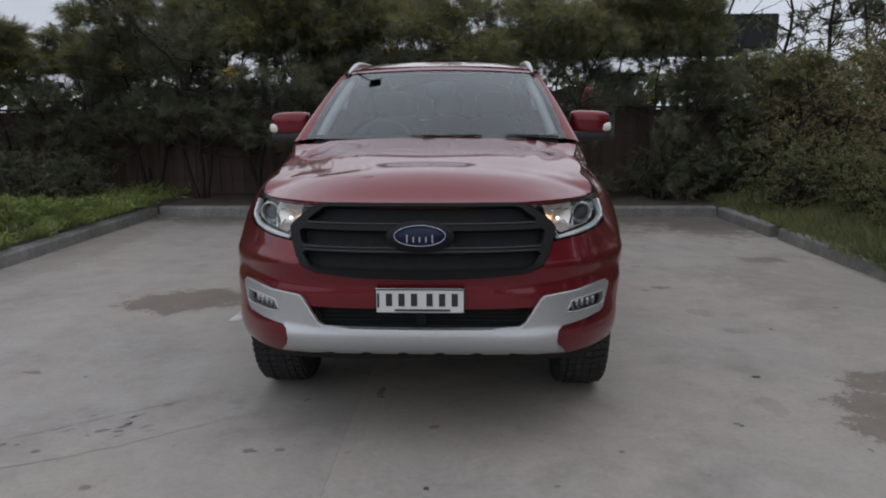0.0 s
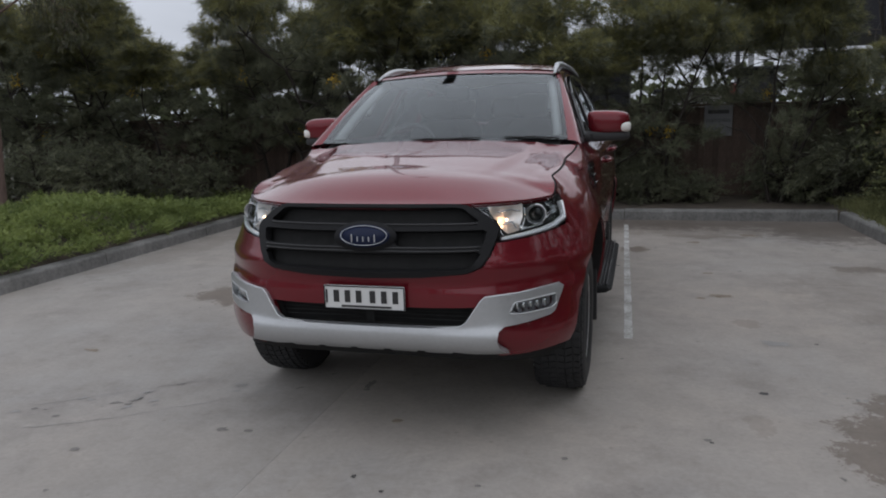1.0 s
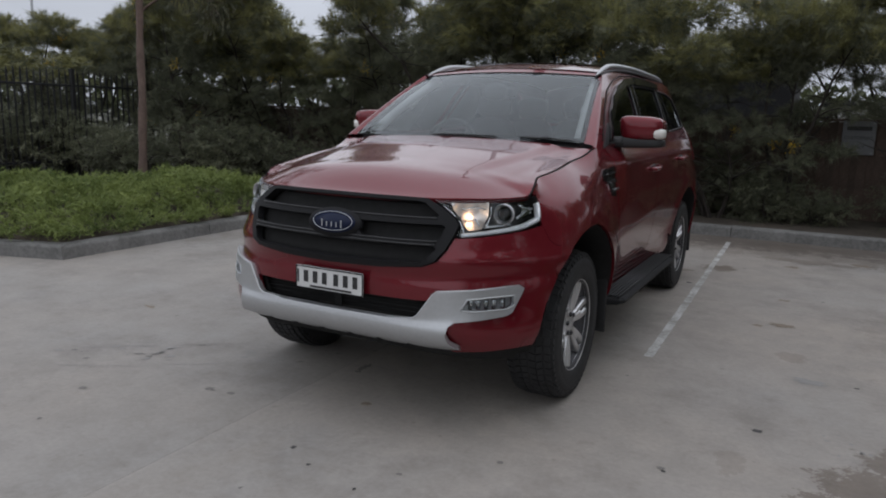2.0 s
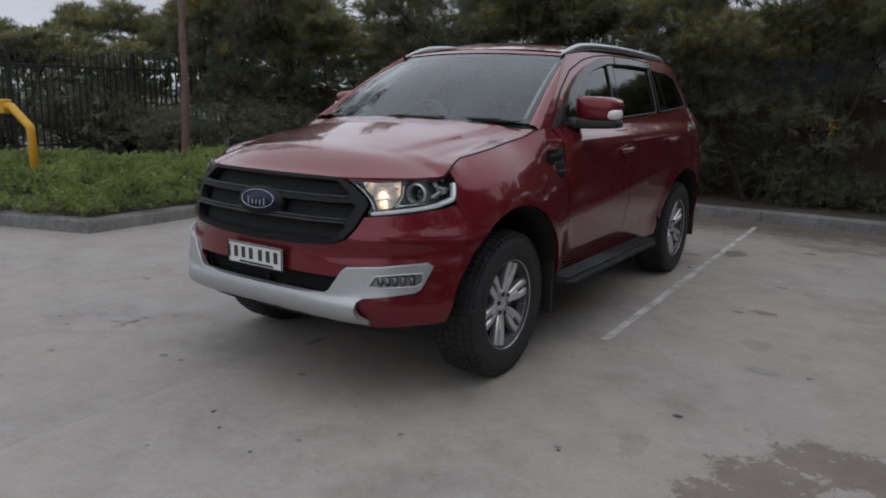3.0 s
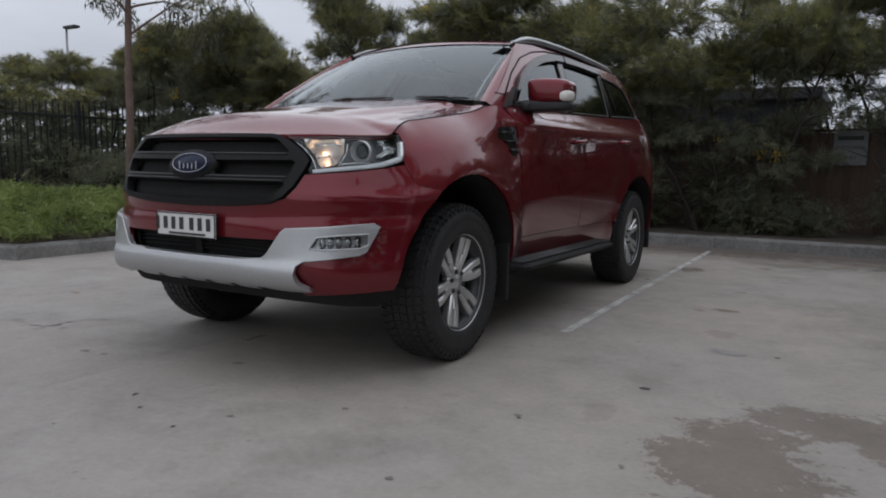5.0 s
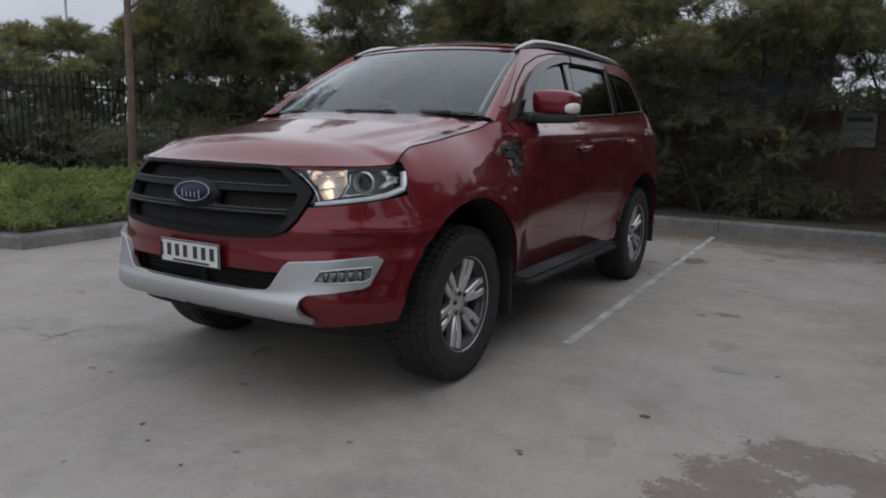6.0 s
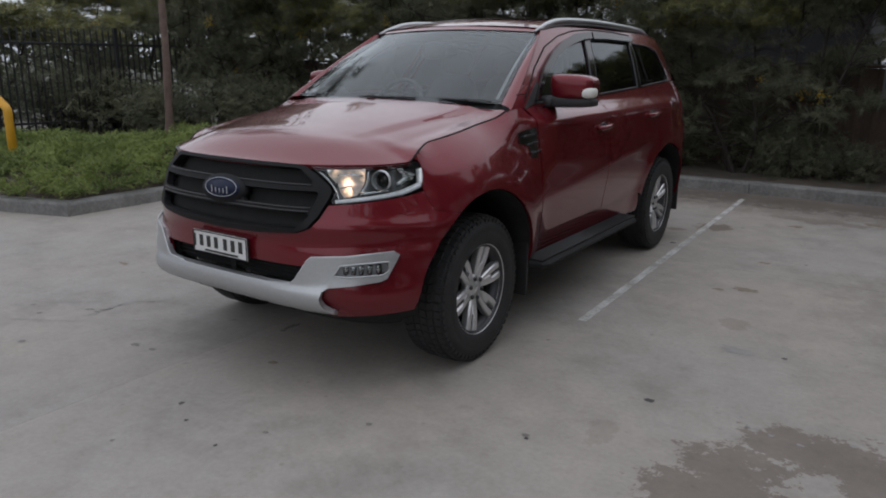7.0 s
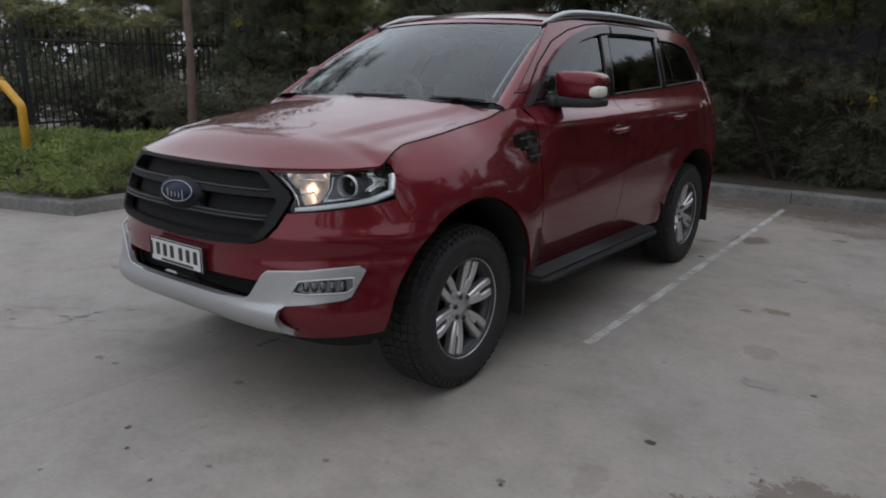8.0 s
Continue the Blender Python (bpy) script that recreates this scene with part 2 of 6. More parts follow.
M_BLACK_STEEL = material("black_steel", (0.018, 0.018, 0.02), 0.45, vary=0.2, scale=12.0)
M_YELLOW = material("yellow_paint", (0.52, 0.27, 0.012), 0.5, vary=0.15, scale=9.0, bump=0.05)
# white face greyed down in the colour, for the shade by the hedge
M_SIGN = material("shaded_sign_face", (0.15, 0.155, 0.16), 0.5, vary=0.1, scale=9.0)
M_INK = material("sign_ink", (0.03, 0.03, 0.03), 0.6, vary=0.1)
M_BARK = material("bark", (0.034, 0.027, 0.022), 0.9, vary=0.4, scale=14.0, bump=0.6, bump_scale=45)
M_GUM = material("gum_bark", (0.14, 0.095, 0.078), 0.8, vary=0.45, scale=7.0, bump=0.4, bump_scale=30, dark=(0.09, 0.06, 0.05))
M_LEAF = leaf_material("wattle_leaf", (0.070, 0.077, 0.056), (0.215, 0.222, 0.138))
M_LEAF_B = leaf_material("wattle_leaf_lit_tip", (0.125, 0.127, 0.056), (0.300, 0.288, 0.118))
M_GUMLEAF = leaf_material("gum_leaf", (0.05, 0.06, 0.035), (0.11, 0.10, 0.06))
M_COVER = leaf_material("ground_cover_leaf", (0.090, 0.128, 0.040), (0.30, 0.355, 0.115))
M_WEED = leaf_material("weed_leaf", (0.09, 0.110, 0.048), (0.27, 0.27, 0.125))
M_BROWNLEAF = leaf_material("brown_leaf", (0.13, 0.11, 0.06), (0.29, 0.24, 0.12))
M_SPRING = leaf_material("spring_leaf", (0.12, 0.13, 0.05), (0.36, 0.36, 0.13))
M_FLOWER = leaf_material("wattle_flower", (0.45, 0.27, 0.02), (0.65, 0.45, 0.05))
M_WALL = material("pale_render", (0.46, 0.46, 0.45), 0.8, vary=0.12, scale=2.0, bump=0.1)
M_FASCIA = material("dark_fascia", (0.018, 0.018, 0.021), 0.7, spec=0.25, vary=0.15, scale=2.0)
M_DARKCLAD = material("dark_cladding", (0.012, 0.012, 0.013), 0.8, spec=0.2, vary=0.2, scale=3.0)
M_WHITEFRAME = material("white_frame", (0.75, 0.75, 0.74), 0.5, vary=0.08)
M_REDSIGN = material("red_panel", (0.30, 0.025, 0.03), 0.5, vary=0.1)
M_GALV = material("galvanised", (0.33, 0.34, 0.35), 0.5, metal=0.6, vary=0.15, scale=6.0)
M_FARGLASS = material("far_glass", (0.02, 0.025, 0.03), 0.08)
M_FARTREE = leaf_material("far_leaf", (0.04, 0.05, 0.025), (0.09, 0.10, 0.045))


# ---- mesh helpers ----
def obj(name, mesh, mat, parent=None, label="", smooth=False):
    if mat is not None:
        mesh.materials.append(mat)
    if smooth:
        mesh.shade_smooth()
    ob = new(name, mesh)
    if parent is not None:
        ob.parent = parent
    if label:
        ob["label"] = label
    return ob


def raw(name, verts, faces, mat, parent=None, label="", smooth=False):
    me = bpy.data.meshes.new(name)
    me.from_pydata([tuple(map(float, v)) for v in verts], [], [tuple(map(int, f)) for f in faces])
    me.update()
    return obj(name, me, mat, parent, label, smooth)


def part(name, bm, mat, parent=None, label="", smooth=False):
    me = bpy.data.meshes.new(name)
    bmesh.ops.recalc_face_normals(bm, faces=bm.faces)
    bm.to_mesh(me)
    bm.free()
    return obj(name, me, mat, parent, label, smooth)


def empty(name, loc=(0, 0, 0), rz=0.0):
    e = new(name)
    e.location = loc
    e.rotation_euler = (0, 0, radians(rz))
    e.empty_display_size = 0.2
    return e


def box_bm(size, centre=(0, 0, 0), bevel=0.0, seg=2, m=None):
    bm = bmesh.new()
    bmesh.ops.create_cube(bm, size=1.0)
    bmesh.ops.scale(bm, vec=size, verts=bm.verts)
    if bevel > 0:
        bmesh.ops.bevel(bm, geom=bm.edges[:], offset=bevel, segments=seg, affect="EDGES", profile=0.5)
    bmesh.ops.translate(bm, vec=centre, verts=bm.verts)
    if m is not None:
        bm.transform(m)
    return bm


def join_bm(*bms):
    out = bmesh.new()
    for b_ in bms:
        me = bpy.data.meshes.new("tmp")
        b_.to_mesh(me)
        b_.free()
        out.from_mesh(me)
        bpy.data.meshes.remove(me)
    return out


def tube_geo(points, radii, sides=8, caps=True):
    """A tube along points; returns verts and faces."""
    pts = [Vector(p) for p in points]
    vs, fs = [], []
    up = Vector((0.31, 0.17, 0.94))
    for i, p in enumerate(pts):
        d = (pts[min(i + 1, len(pts) - 1)] - pts[max(i - 1, 0)]).normalized()
        a = d.cross(up)
        if a.length < 0.05:
            a = d.cross(Vector((1, 0, 0)))
        a.normalize()
        c = d.cross(a)
        for k in range(sides):
            t = 2 * math.pi * k / sides
            vs.append(p + (a * math.cos(t) + c * math.sin(t)) * radii[i])
    for i in range(len(pts) - 1):
        for k in range(sides):
            k2 = (k + 1) % sides
            fs.append((i * sides + k, i * sides + k2, (i + 1) * sides + k2, (i + 1) * sides + k))
    if caps:
        fs.append(tuple(range(sides))[::-1])
        fs.append(tuple((len(pts) - 1) * sides + k for k in range(sides)))
    return vs, fs


def tube(name, points, radii, mat, parent=None, sides=8, label="", smooth=True):
    if not isinstance(radii, (list, tuple)):
        radii = [radii] * len(points)
    v, f = tube_geo(points, radii, sides)
    return raw(name, v, f, mat, parent, label, smooth)


def text_mesh(name, body, size, mat, parent, matrix, depth=0.001):
    """Letters in the built-in font as a mesh."""
    cu = bpy.data.curves.new(name, "FONT")
    cu.body = body
    cu.size = size
    cu.extrude = depth
    cu.align_x, cu.align_y = "CENTER", "CENTER"
    tmp = new("tmp_text", cu)
    dg = bpy.context.evaluated_depsgraph_get()
    me = bpy.data.meshes.new_from_object(tmp.evaluated_get(dg))
    bpy.data.objects.remove(tmp)
    me.name = name
    me.materials.clear()
    ob = obj(name, me, mat, parent)
    ob.matrix_basis = matrix
    return ob


# ---- ground ----
far_ground = raw("ground", [(-400, -400, -0.16), (400, -400, -0.16), (400, 400, -0.16), (-400, 400, -0.16)], [(0, 1, 2, 3)], M_FAR)
tagged(far_ground, "dull grey ground beyond the car park", "ground", kind="structure")

pavement = empty("pavement")
tagged(pavement, "pale worn concrete car park in large sawn slabs", "pavement", kind="structure")


def slab_bm(x0, x1, y0, y1):
    return box_bm((x1 - x0 - 0.002, y1 - y0 - 0.003, 0.16), ((x0 + x1) / 2, (y0 + y1) / 2, -0.08), 0.001, 1)


xs_ = [-16.36, -12.36, -8.36, -4.36, -0.36, 3.82, 8.0]
ys_ = [-20.5, -12.5, -4.5, 3.5, 7.3]
for i in range(len(xs_) - 1):
    for j in range(len(ys_) - 1):
        part("slab", slab_bm(xs_[i], xs_[i + 1], ys_[j], ys_[j + 1]), M_CONCRETE if xs_[i] > -1 else M_CONCRETE_B, pavement)
raw("joint_filler", [(-16.4, -20.5, -0.001), (8, -20.5, -0.001), (8, 7.3, -0.001), (-16.4, 7.3, -0.001)], [(0, 1, 2, 3)], M_JOINT, pavement,
    "pale dirt in the joints")


# ---- kerbs ----
def kerb_piece(length):
    """One kerb block along +x, face towards -y, sloped and rounded top edge."""
    prof = [(0.0, -0.1), (0.012, 0.108), (0.02, 0.124), (0.035, 0.132), (0.15, 0.135), (0.15, -0.1)]
    n = 6
    vs, fs = [], []
    for k in range(n + 1):
        x = 0.004 + (length - 0.008) * k / n
        for (y, z) in prof:
            j = 0.004 * noise.noise(Vector((x * 3 + length, y * 9, z * 9)))
            vs.append((x, y + (j if 0 < z < 0.13 else 0), z + (j * 0.6 if z > 0 else 0)))
    m = len(prof)
    for k in range(n):
        for i in range(m):
            i2 = (i + 1) % m
            fs.append((k * m + i, (k + 1) * m + i, (k + 1) * m + i2, k * m + i2))
    fs.append(tuple(range(m))[::-1])
    fs.append(tuple(n * m + i for i in range(m)))
    return vs, fs


def kerb_run(name, a, b, label, unit=2.4, skip=()):
    """A run of kerb blocks from a to b with its face on the right-hand side of the way."""
    a, b = Vector((*a, 0)), Vector((*b, 0))
    total = (b - a).length
    count = max(1, round(total / unit))
    root = empty(name, a, math.degrees(math.atan2(b.y - a.y, b.x - a.x)))
    tagged(root, label, "kerb", kind="structure")
    for k in range(count):
        if k in skip:
            continue
        v, f = kerb_piece(total / count)
        p = raw("kerb_block", v, f, M_KERB, root)
        p.location = (k * total / count, 0, random.uniform(-0.006, 0.004))
        p.rotation_euler = (0, random.uniform(-0.002, 0.002), random.uniform(-0.003, 0.003))
    return root


kerb_run("kerb_back", (-4.23, 7.06), (3.56, 7.06), "weathered grey concrete kerb along the hedge bed")
kerb_run("kerb_left", (-4.23, 1.58), (-4.23, 7.06), "weathered grey concrete kerb beside the green ground cover", 1.9)
kerb_run("kerb_front_left", (-9.6, -0.1), (-4.23, 1.58), "weathered grey concrete kerb round the planted island", 1.9)
kerb_run("kerb_right", (3.56, 7.06), (3.62, 5.45), "dirty concrete kerb partly hidden by weeds", 1.6)
kerb_run("kerb_right", (3.66, 5.3), (3.98, -7.0), "weathered grey concrete kerb beside the weeds", 2.4)


# ---- markings and stains ----
def blob(name, cx, cy, rx, ry, mat, seed, rough=0.28, z=0.004, n=150, rot=0.0, freq=1.6):
    vs = [(0, 0, 0)]
    for k in range(n):
        t = 2 * math.pi * k / n
        r = 1 + rough * noise.noise(Vector((math.cos(t) * freq, math.sin(t) * freq, seed))) * 1.6
        r += rough * 0.5 * noise.noise(Vector((math.cos(t) * freq * 4, math.sin(t) * freq * 4, seed + 7)))
        r += rough * 0.35 * noise.noise(Vector((math.cos(t) * freq * 13, math.sin(t) * freq * 13, seed + 3)))
        vs.append((rx * r * math.cos(t), ry * r * math.sin(t), 0))
    ob = raw(name, vs, [(0, 1 + k, 1 + (k + 1) % n) for k in range(n)], mat)
    ob.location = (cx, cy, z)
    ob.rotation_euler = (0, 0, radians(rot))
    return ob


def white_line(x0, y0, x1, y1, w):
    vs, fs, n = [], [], 60
    for k in range(n + 1):
        f = k / n
        x, y = x0 + (x1 - x0) * f, y0 + (y1 - y0) * f
        e = 0.016 * noise.noise(Vector((f * 60, 1, x0)))
        e2 = 0.016 * noise.noise(Vector((f * 60, 5, x0)))
        vs += [(x - w / 2 + e, y, 0.003), (x + w / 2 + e2, y, 0.003)]
    for k in range(n):
        fs.append((2 * k, 2 * k + 1, 2 * k + 3, 2 * k + 2))
    return raw("bay_line", vs, fs, M_LINE)


tagged(white_line(1.096, 1.769, 0.998, 6.62, 0.054), "worn white painted bay line on the concrete", "line marking", "bay lines", kind="structure")
tagged(white_line(-1.46, 1.95, -1.50, 6.62, 0.075), "worn white painted bay line on the concrete", "line marking", "bay lines", kind="structure")
tagged(blob("oil_spot", 1.777, 0.961, 0.024, 0.018, M_SPOT, 1.0, z=0.0022), "small black oil spot on the concrete", "stain", "oil spots")
for sx, sy, sr, sm in ((1.454, 0.352, 0.018, M_STAIN), (-1.298, -0.317, 0.022, M_STAIN), (0.044, 0.269, 0.026, M_RUST), (-0.62, 0.02, 0.022, M_STAIN),
                       (0.86, 0.05, 0.016, M_STAIN), (1.62, 2.9, 0.035, M_RUST), (2.9, 2.4, 0.03, M_STAIN), (-0.25, 0.62, 0.02, M_STAIN), (0.55, -0.25, 0.014, M_STAIN)):
    tagged(blob("oil_spot", sx, sy, sr, sr * 0.7, sm, sx * 7 + sy, z=0.0022), "small faint spot on the concrete", "stain", "oil spots")


def crack(pts, w, seed):
    """A wandering hairline crack, as a narrow strip of uneven width."""
    vs, fs = [], []
    for (x0, y0), (x1, y1) in zip(pts[:-1], pts[1:]):
        for k in range(10):
            f = k / 10
            x, y = x0 + (x1 - x0) * f, y0 + (y1 - y0) * f
            j = 0.018 * noise.noise(Vector((x * 9, y * 9, seed)))
            ww = w * (0.55 + 0.9 * abs(noise.noise(Vector((x * 14, y * 14, seed + 5)))))
            d = Vector((x1 - x0, y1 - y0)).normalized()
            nx, ny = -d.y, d.x
            vs += [(x + nx * (j - ww), y + ny * (j - ww), 0.0024), (x + nx * (j + ww), y + ny * (j + ww), 0.0024)]
    for k in range(len(vs) // 2 - 1):
        fs.append((2 * k, 2 * k + 1, 2 * k + 3, 2 * k + 2))
    return tagged(raw("crack", vs, fs, M_FAINT), "faint hairline crack wandering across the concrete", "crack", "cracks", kind="structure")


crack([(-1.906, 0.078), (-1.562, 0.317), (-1.245, 0.56), (-1.028, 0.702)], 0.0022, 1.0)
crack([(-1.73, -0.185), (-1.378, 0.012), (-0.895, 0.382), (-0.608, 0.713), (-0.4, 0.925), (-0.268, 1.158)], 0.0024, 2.0)
tagged(blob("oil_drip", -0.26, 0.70, 0.022, 0.055, M_STAIN, 3.3, 0.5, z=0.0022), "dark oil drip on the concrete under the nose", "stain", "oil spots")
for sx, sy, sr, el, sm in ((0.955, 4.05, 0.020, 1.2, M_SPOT), (1.766, 3.0, 0.075, 0.55, M_RUST), (1.761, 3.81, 0.04, 0.8, M_RUST), (1.746, 5.39, 0.06, 0.8, M_RUST),
                           (2.37, 5.9, 0.09, 0.7, M_RUST), (2.21, 1.85, 0.014, 0.8, M_SPOT), (1.96, 1.83, 0.075, 0.6, M_FAINT), (-2.27, 0.92, 0.05, 0.5, M_RUST), (-0.75, 0.01, 0.024, 0.8, M_STAIN),
                           (1.47, 0.33, 0.010, 1.0, M_SPOT)):
    tagged(blob("ground_stain", sx, sy, sr, sr * el, sm, sx * 5 + sy, 0.6, z=0.0023, n=60), "irregular brown and grey stain on the concrete", "stain", "oil spots")
rng_p = np.random.default_rng(18)
for k in range(12):
    sx, sy = rng_p.normal(2.2, 0.2), rng_p.normal(0.96, 0.08)
    sr = rng_p.uniform(0.005, 0.014)
    tagged(blob("splash", sx, sy, sr * rng_p.uniform(0.8, 1.6), sr, M_FAINT, k * 2.3, 0.5, z=0.0021, n=24), "small damp splash beside the wet patch", "stain", "splashes")
for k in range(30):
    f = rng_p.uniform()
    sx, sy = -1.9 + 1.55 * f + rng_p.normal(0, 0.09), 0.0 + 0.95 * f + rng_p.normal(0, 0.10)
    sr = rng_p.uniform(0.005, 0.013)
    tagged(blob("oil_spot", sx, sy, sr * rng_p.uniform(1.2, 2.6), sr, M_STAIN if k % 3 == 0 else M_FAINT, k * 1.3, 0.5, z=0.0022, n=20, rot=rng_p.uniform(0, 60)), "small faint spot on the concrete", "stain", "oil spots")
rng_s = np.random.default_rng(8)
for k in range(34):
    sx, sy = rng_s.uniform(-2.3, 2.9), rng_s.uniform(-1.0, 1.6) if k < 22 else rng_s.uniform(1.6, 6.6)
    if abs(sx) < 0.95 and sy > -0.1:
        continue
    sr = rng_s.uniform(0.006, 0.016)
    tagged(blob("oil_spot", sx, sy, sr * rng_s.uniform(1, 2.2), sr, M_STAIN if k % 3 else M_SPOT, k * 1.7, 0.45, z=0.0022, n=24, rot=rng_s.uniform(0, 180)), "small faint spot on the concrete", "stain", "oil spots")

# ---- planting ----
def leaf_geo(base, way, length, width, rng, needle=False):
    """One narrow pointed blade per row: a thin pair of triangles, or for a needle just one."""
    n = len(base)
    side = np.cross(way, rng.normal(size=(n, 3)))
    side /= np.linalg.norm(side, axis=1, keepdims=True) + 1e-9
    L, W = length[:, None], width[:, None]
    mid = base + way * L * 0.45
    tip = base + way * L
    tip[:, 2] -= length * 0.12
    if needle:
        return np.stack([base - side * W / 2, base + side * W / 2, tip], axis=1).reshape(-1, 3)
    v = np.stack([base, mid + side * W / 2, tip, mid - side * W / 2], axis=1).reshape(-1, 3)
    return v


def quads_object(name, v, mat, parent=None, label="", k=4):
    n = len(v) // k
    me = bpy.data.meshes.new(name)
    me.vertices.add(k * n)
    me.vertices.foreach_set("co", v.astype(np.float32).ravel())
    me.loops.add(k * n)
    me.loops.foreach_set("vertex_index", np.arange(k * n, dtype=np.int32))
    me.polygons.add(n)
    me.polygons.foreach_set("loop_start", np.arange(0, k * n, k, dtype=np.int32))
    me.update(calc_edges=True)
    return obj(name, me, mat, parent, label)


def unit(a):
    return a / (np.linalg.norm(a, axis=-1, keepdims=True) + 1e-9)


def shrub(name, seed, height, spread, low, sprays, mat, leaf=0.11, wide=0.010, blades=26, flowers=3, stems=3, droop=0.25, tipmat=None, tuft=0.0, gap=0.12):
    """A many-stemmed fine-leaved tree: tapered leaning stems, limbs, twigs and a crown of needle sprays."""
    rng = np.random.default_rng(seed)
    root = empty(name)
    segs, ends = [], []
    for s_ in range(stems):
        a = 2 * math.pi * (s_ + rng.uniform(-0.3, 0.3)) / stems
        p = np.array([0.08 * math.cos(a), 0.08 * math.sin(a), 0.0])
        d = unit(np.array([0.34 * math.cos(a), 0.34 * math.sin(a), 1.0]))
        pts, rad = [p.copy()], [0.045]
        top = height * rng.uniform(0.75, 0.97)
        while p[2] < top:
            d = unit(d + rng.normal(size=3) * 0.16 + np.array([0, 0, 0.06]))
            p = p + d * height * 0.085
            pts.append(p.copy())
            rad.append(max(0.007, 0.045 * (1 - p[2] / (height * 1.05))))
            if p[2] > low * 0.8:
                for _ in range(3):
                    b = rng.uniform(0, 2 * math.pi)
                    q = p.copy()
                    e = unit(np.array([math.cos(b), math.sin(b), rng.uniform(0.0, 0.8)]))
                    reach = spread * rng.uniform(0.45, 1.0) * (1.0 - 0.62 * max(0, (p[2] - low) / (height - low)))
                    lp, lr = [q.copy()], [rad[-1] * 0.6]
                    for k in range(4):
                        e = unit(e + rng.normal(size=3) * 0.22)
                        q = q + e * reach / 4
                        lp.append(q.copy())
                        lr.append(max(0.003, rad[-1] * 0.6 * (1 - (k + 1) / 4.6)))
                        if k >= 1:
                            ends.append((q.copy(), e.copy()))
                    segs.append((lp, lr, 3))
        ends.append((p.copy(), d.copy()))
        segs.append((pts, rad, 6))
    vs, fs = [], []
    for lp, lr, sd in segs:
        v, f = tube_geo(lp, lr, sd, caps=False)
        o = len(vs)
        vs += v
        fs += [tuple(i + o for i in q) for q in f]
    raw("trunk", vs, fs, M_BARK, root, smooth=True)
    E = np.array([e[0] for e in ends])
    D = np.array([e[1] for e in ends])
    if tuft > 0:
        # flat-bottomed clumps of phyllodes on the limb ends: full at the top of the tree, thin where the bare stems show
        chance = np.where(E[:, 2] > height * 0.76, 1.0, np.where(E[:, 2] > height * 0.60, gap, 0.32))
        heads = np.flatnonzero(rng.uniform(size=len(E)) < chance * 0.6)
        size = rng.uniform(0.7, 1.35, len(E)) * tuft * np.where(E[:, 2] > height * 0.76, 1.0, 0.8)
        share = size[heads] ** 2 * np.where(E[heads, 2] > height * 0.76, 1.0, 0.75)
        pick = rng.choice(heads, sprays, p=share / share.sum())
        d = unit(rng.normal(size=(sprays, 3)) * np.array([1, 1, 0.75]) + D[pick] * 0.4 + np.array([0, 0, 0.45]))
        d[:, 2] = np.where(d[:, 2] < -0.25, -d[:, 2] * 0.4, d[:, 2])
        c = E[pick] + d * rng.uniform(0.25, 1.0, (sprays, 1)) ** 0.6 * size[pick][:, None] * np.array([1.3, 1.3, 0.62])
    else:
        pick = rng.integers(0, len(E), sprays)
        c = E[pick] + rng.normal(size=(sprays, 3)) * np.array([0.13, 0.13, 0.11])
        d = unit(D[pick] + rng.normal(size=(sprays, 3)) * 0.55 + np.array([0, 0, -droop * 0.4]))
    keep = c[:, 2] > 0.1
    c, d = c[keep], d[keep]
    n = len(c)
    t = rng.uniform(0, 0.3 if tuft <= 0 else 0.14, (n, blades, 1))
    base = c[:, None, :] + d[:, None, :] * t + rng.normal(size=(n, blades, 3)) * 0.008
    way = unit(d[:, None, :] * 0.8 + rng.normal(size=(n, blades, 3)) * 0.55 + np.array([0, 0, -droop]))
    k = 3 if tuft > 0 else 4
    ln = rng.uniform(0.6, 1.25, n * blades) * leaf
    wd = rng.uniform(0.7, 1.3, n * blades) * wide
    v = leaf_geo(base.reshape(-1, 3), way.reshape(-1, 3), ln, wd, rng, k == 3).reshape(n, blades * k, 3)
    # pale tips on top-facing sprays: young growth plus top light in the colour
    tips = (c[:, 2] > height * 0.74) & (d[:, 2] > 0.0) & (rng.uniform(size=n) < 0.62) if tipmat else np.zeros(n, bool)
    quads_object("crown", v[~tips].reshape(-1, 3), mat, root, k=k)
    if tips.any():
        quads_object("young_growth", v[tips].reshape(-1, 3), tipmat, root, "yellow-green young shoots, paled further for top light", k)
    for j in range(flowers):
        i = rng.integers(0, n)
        m = 60
        fc = c[i] + d[i] * 0.1
        b2 = fc + rng.normal(size=(m, 3)) * 0.045
        quads_object("blossom", leaf_geo(b2, unit(rng.normal(size=(m, 3))), np.full(m, 0.04), np.full(m, 0.016), rng), M_FLOWER, root,
                     "small golden brush blossom")
    return root


kinds = [shrub("wattle_tree", 11 + k, 3.3, 1.25, lw, 2300, M_LEAF, leaf=0.15, wide=0.0090, blades=27, flowers=5, droop=0.10, tipmat=M_LEAF_B, tuft=0.25, gap=0.34 if k in (1, 3) else 0.45)
         for k, lw in enumerate((0.8, 0.7, 0.9, 0.6, 0.75))]
# thinner trees with broader leaves for the rows that stand further off
kinds += [shrub("wattle_tree", 31 + k, 3.3, 1.3, 0.6, 900, M_LEAF, leaf=0.17, wide=0.020, blades=20, flowers=2, droop=0.10, tipmat=M_LEAF_B, tuft=0.27) for k in range(2)]


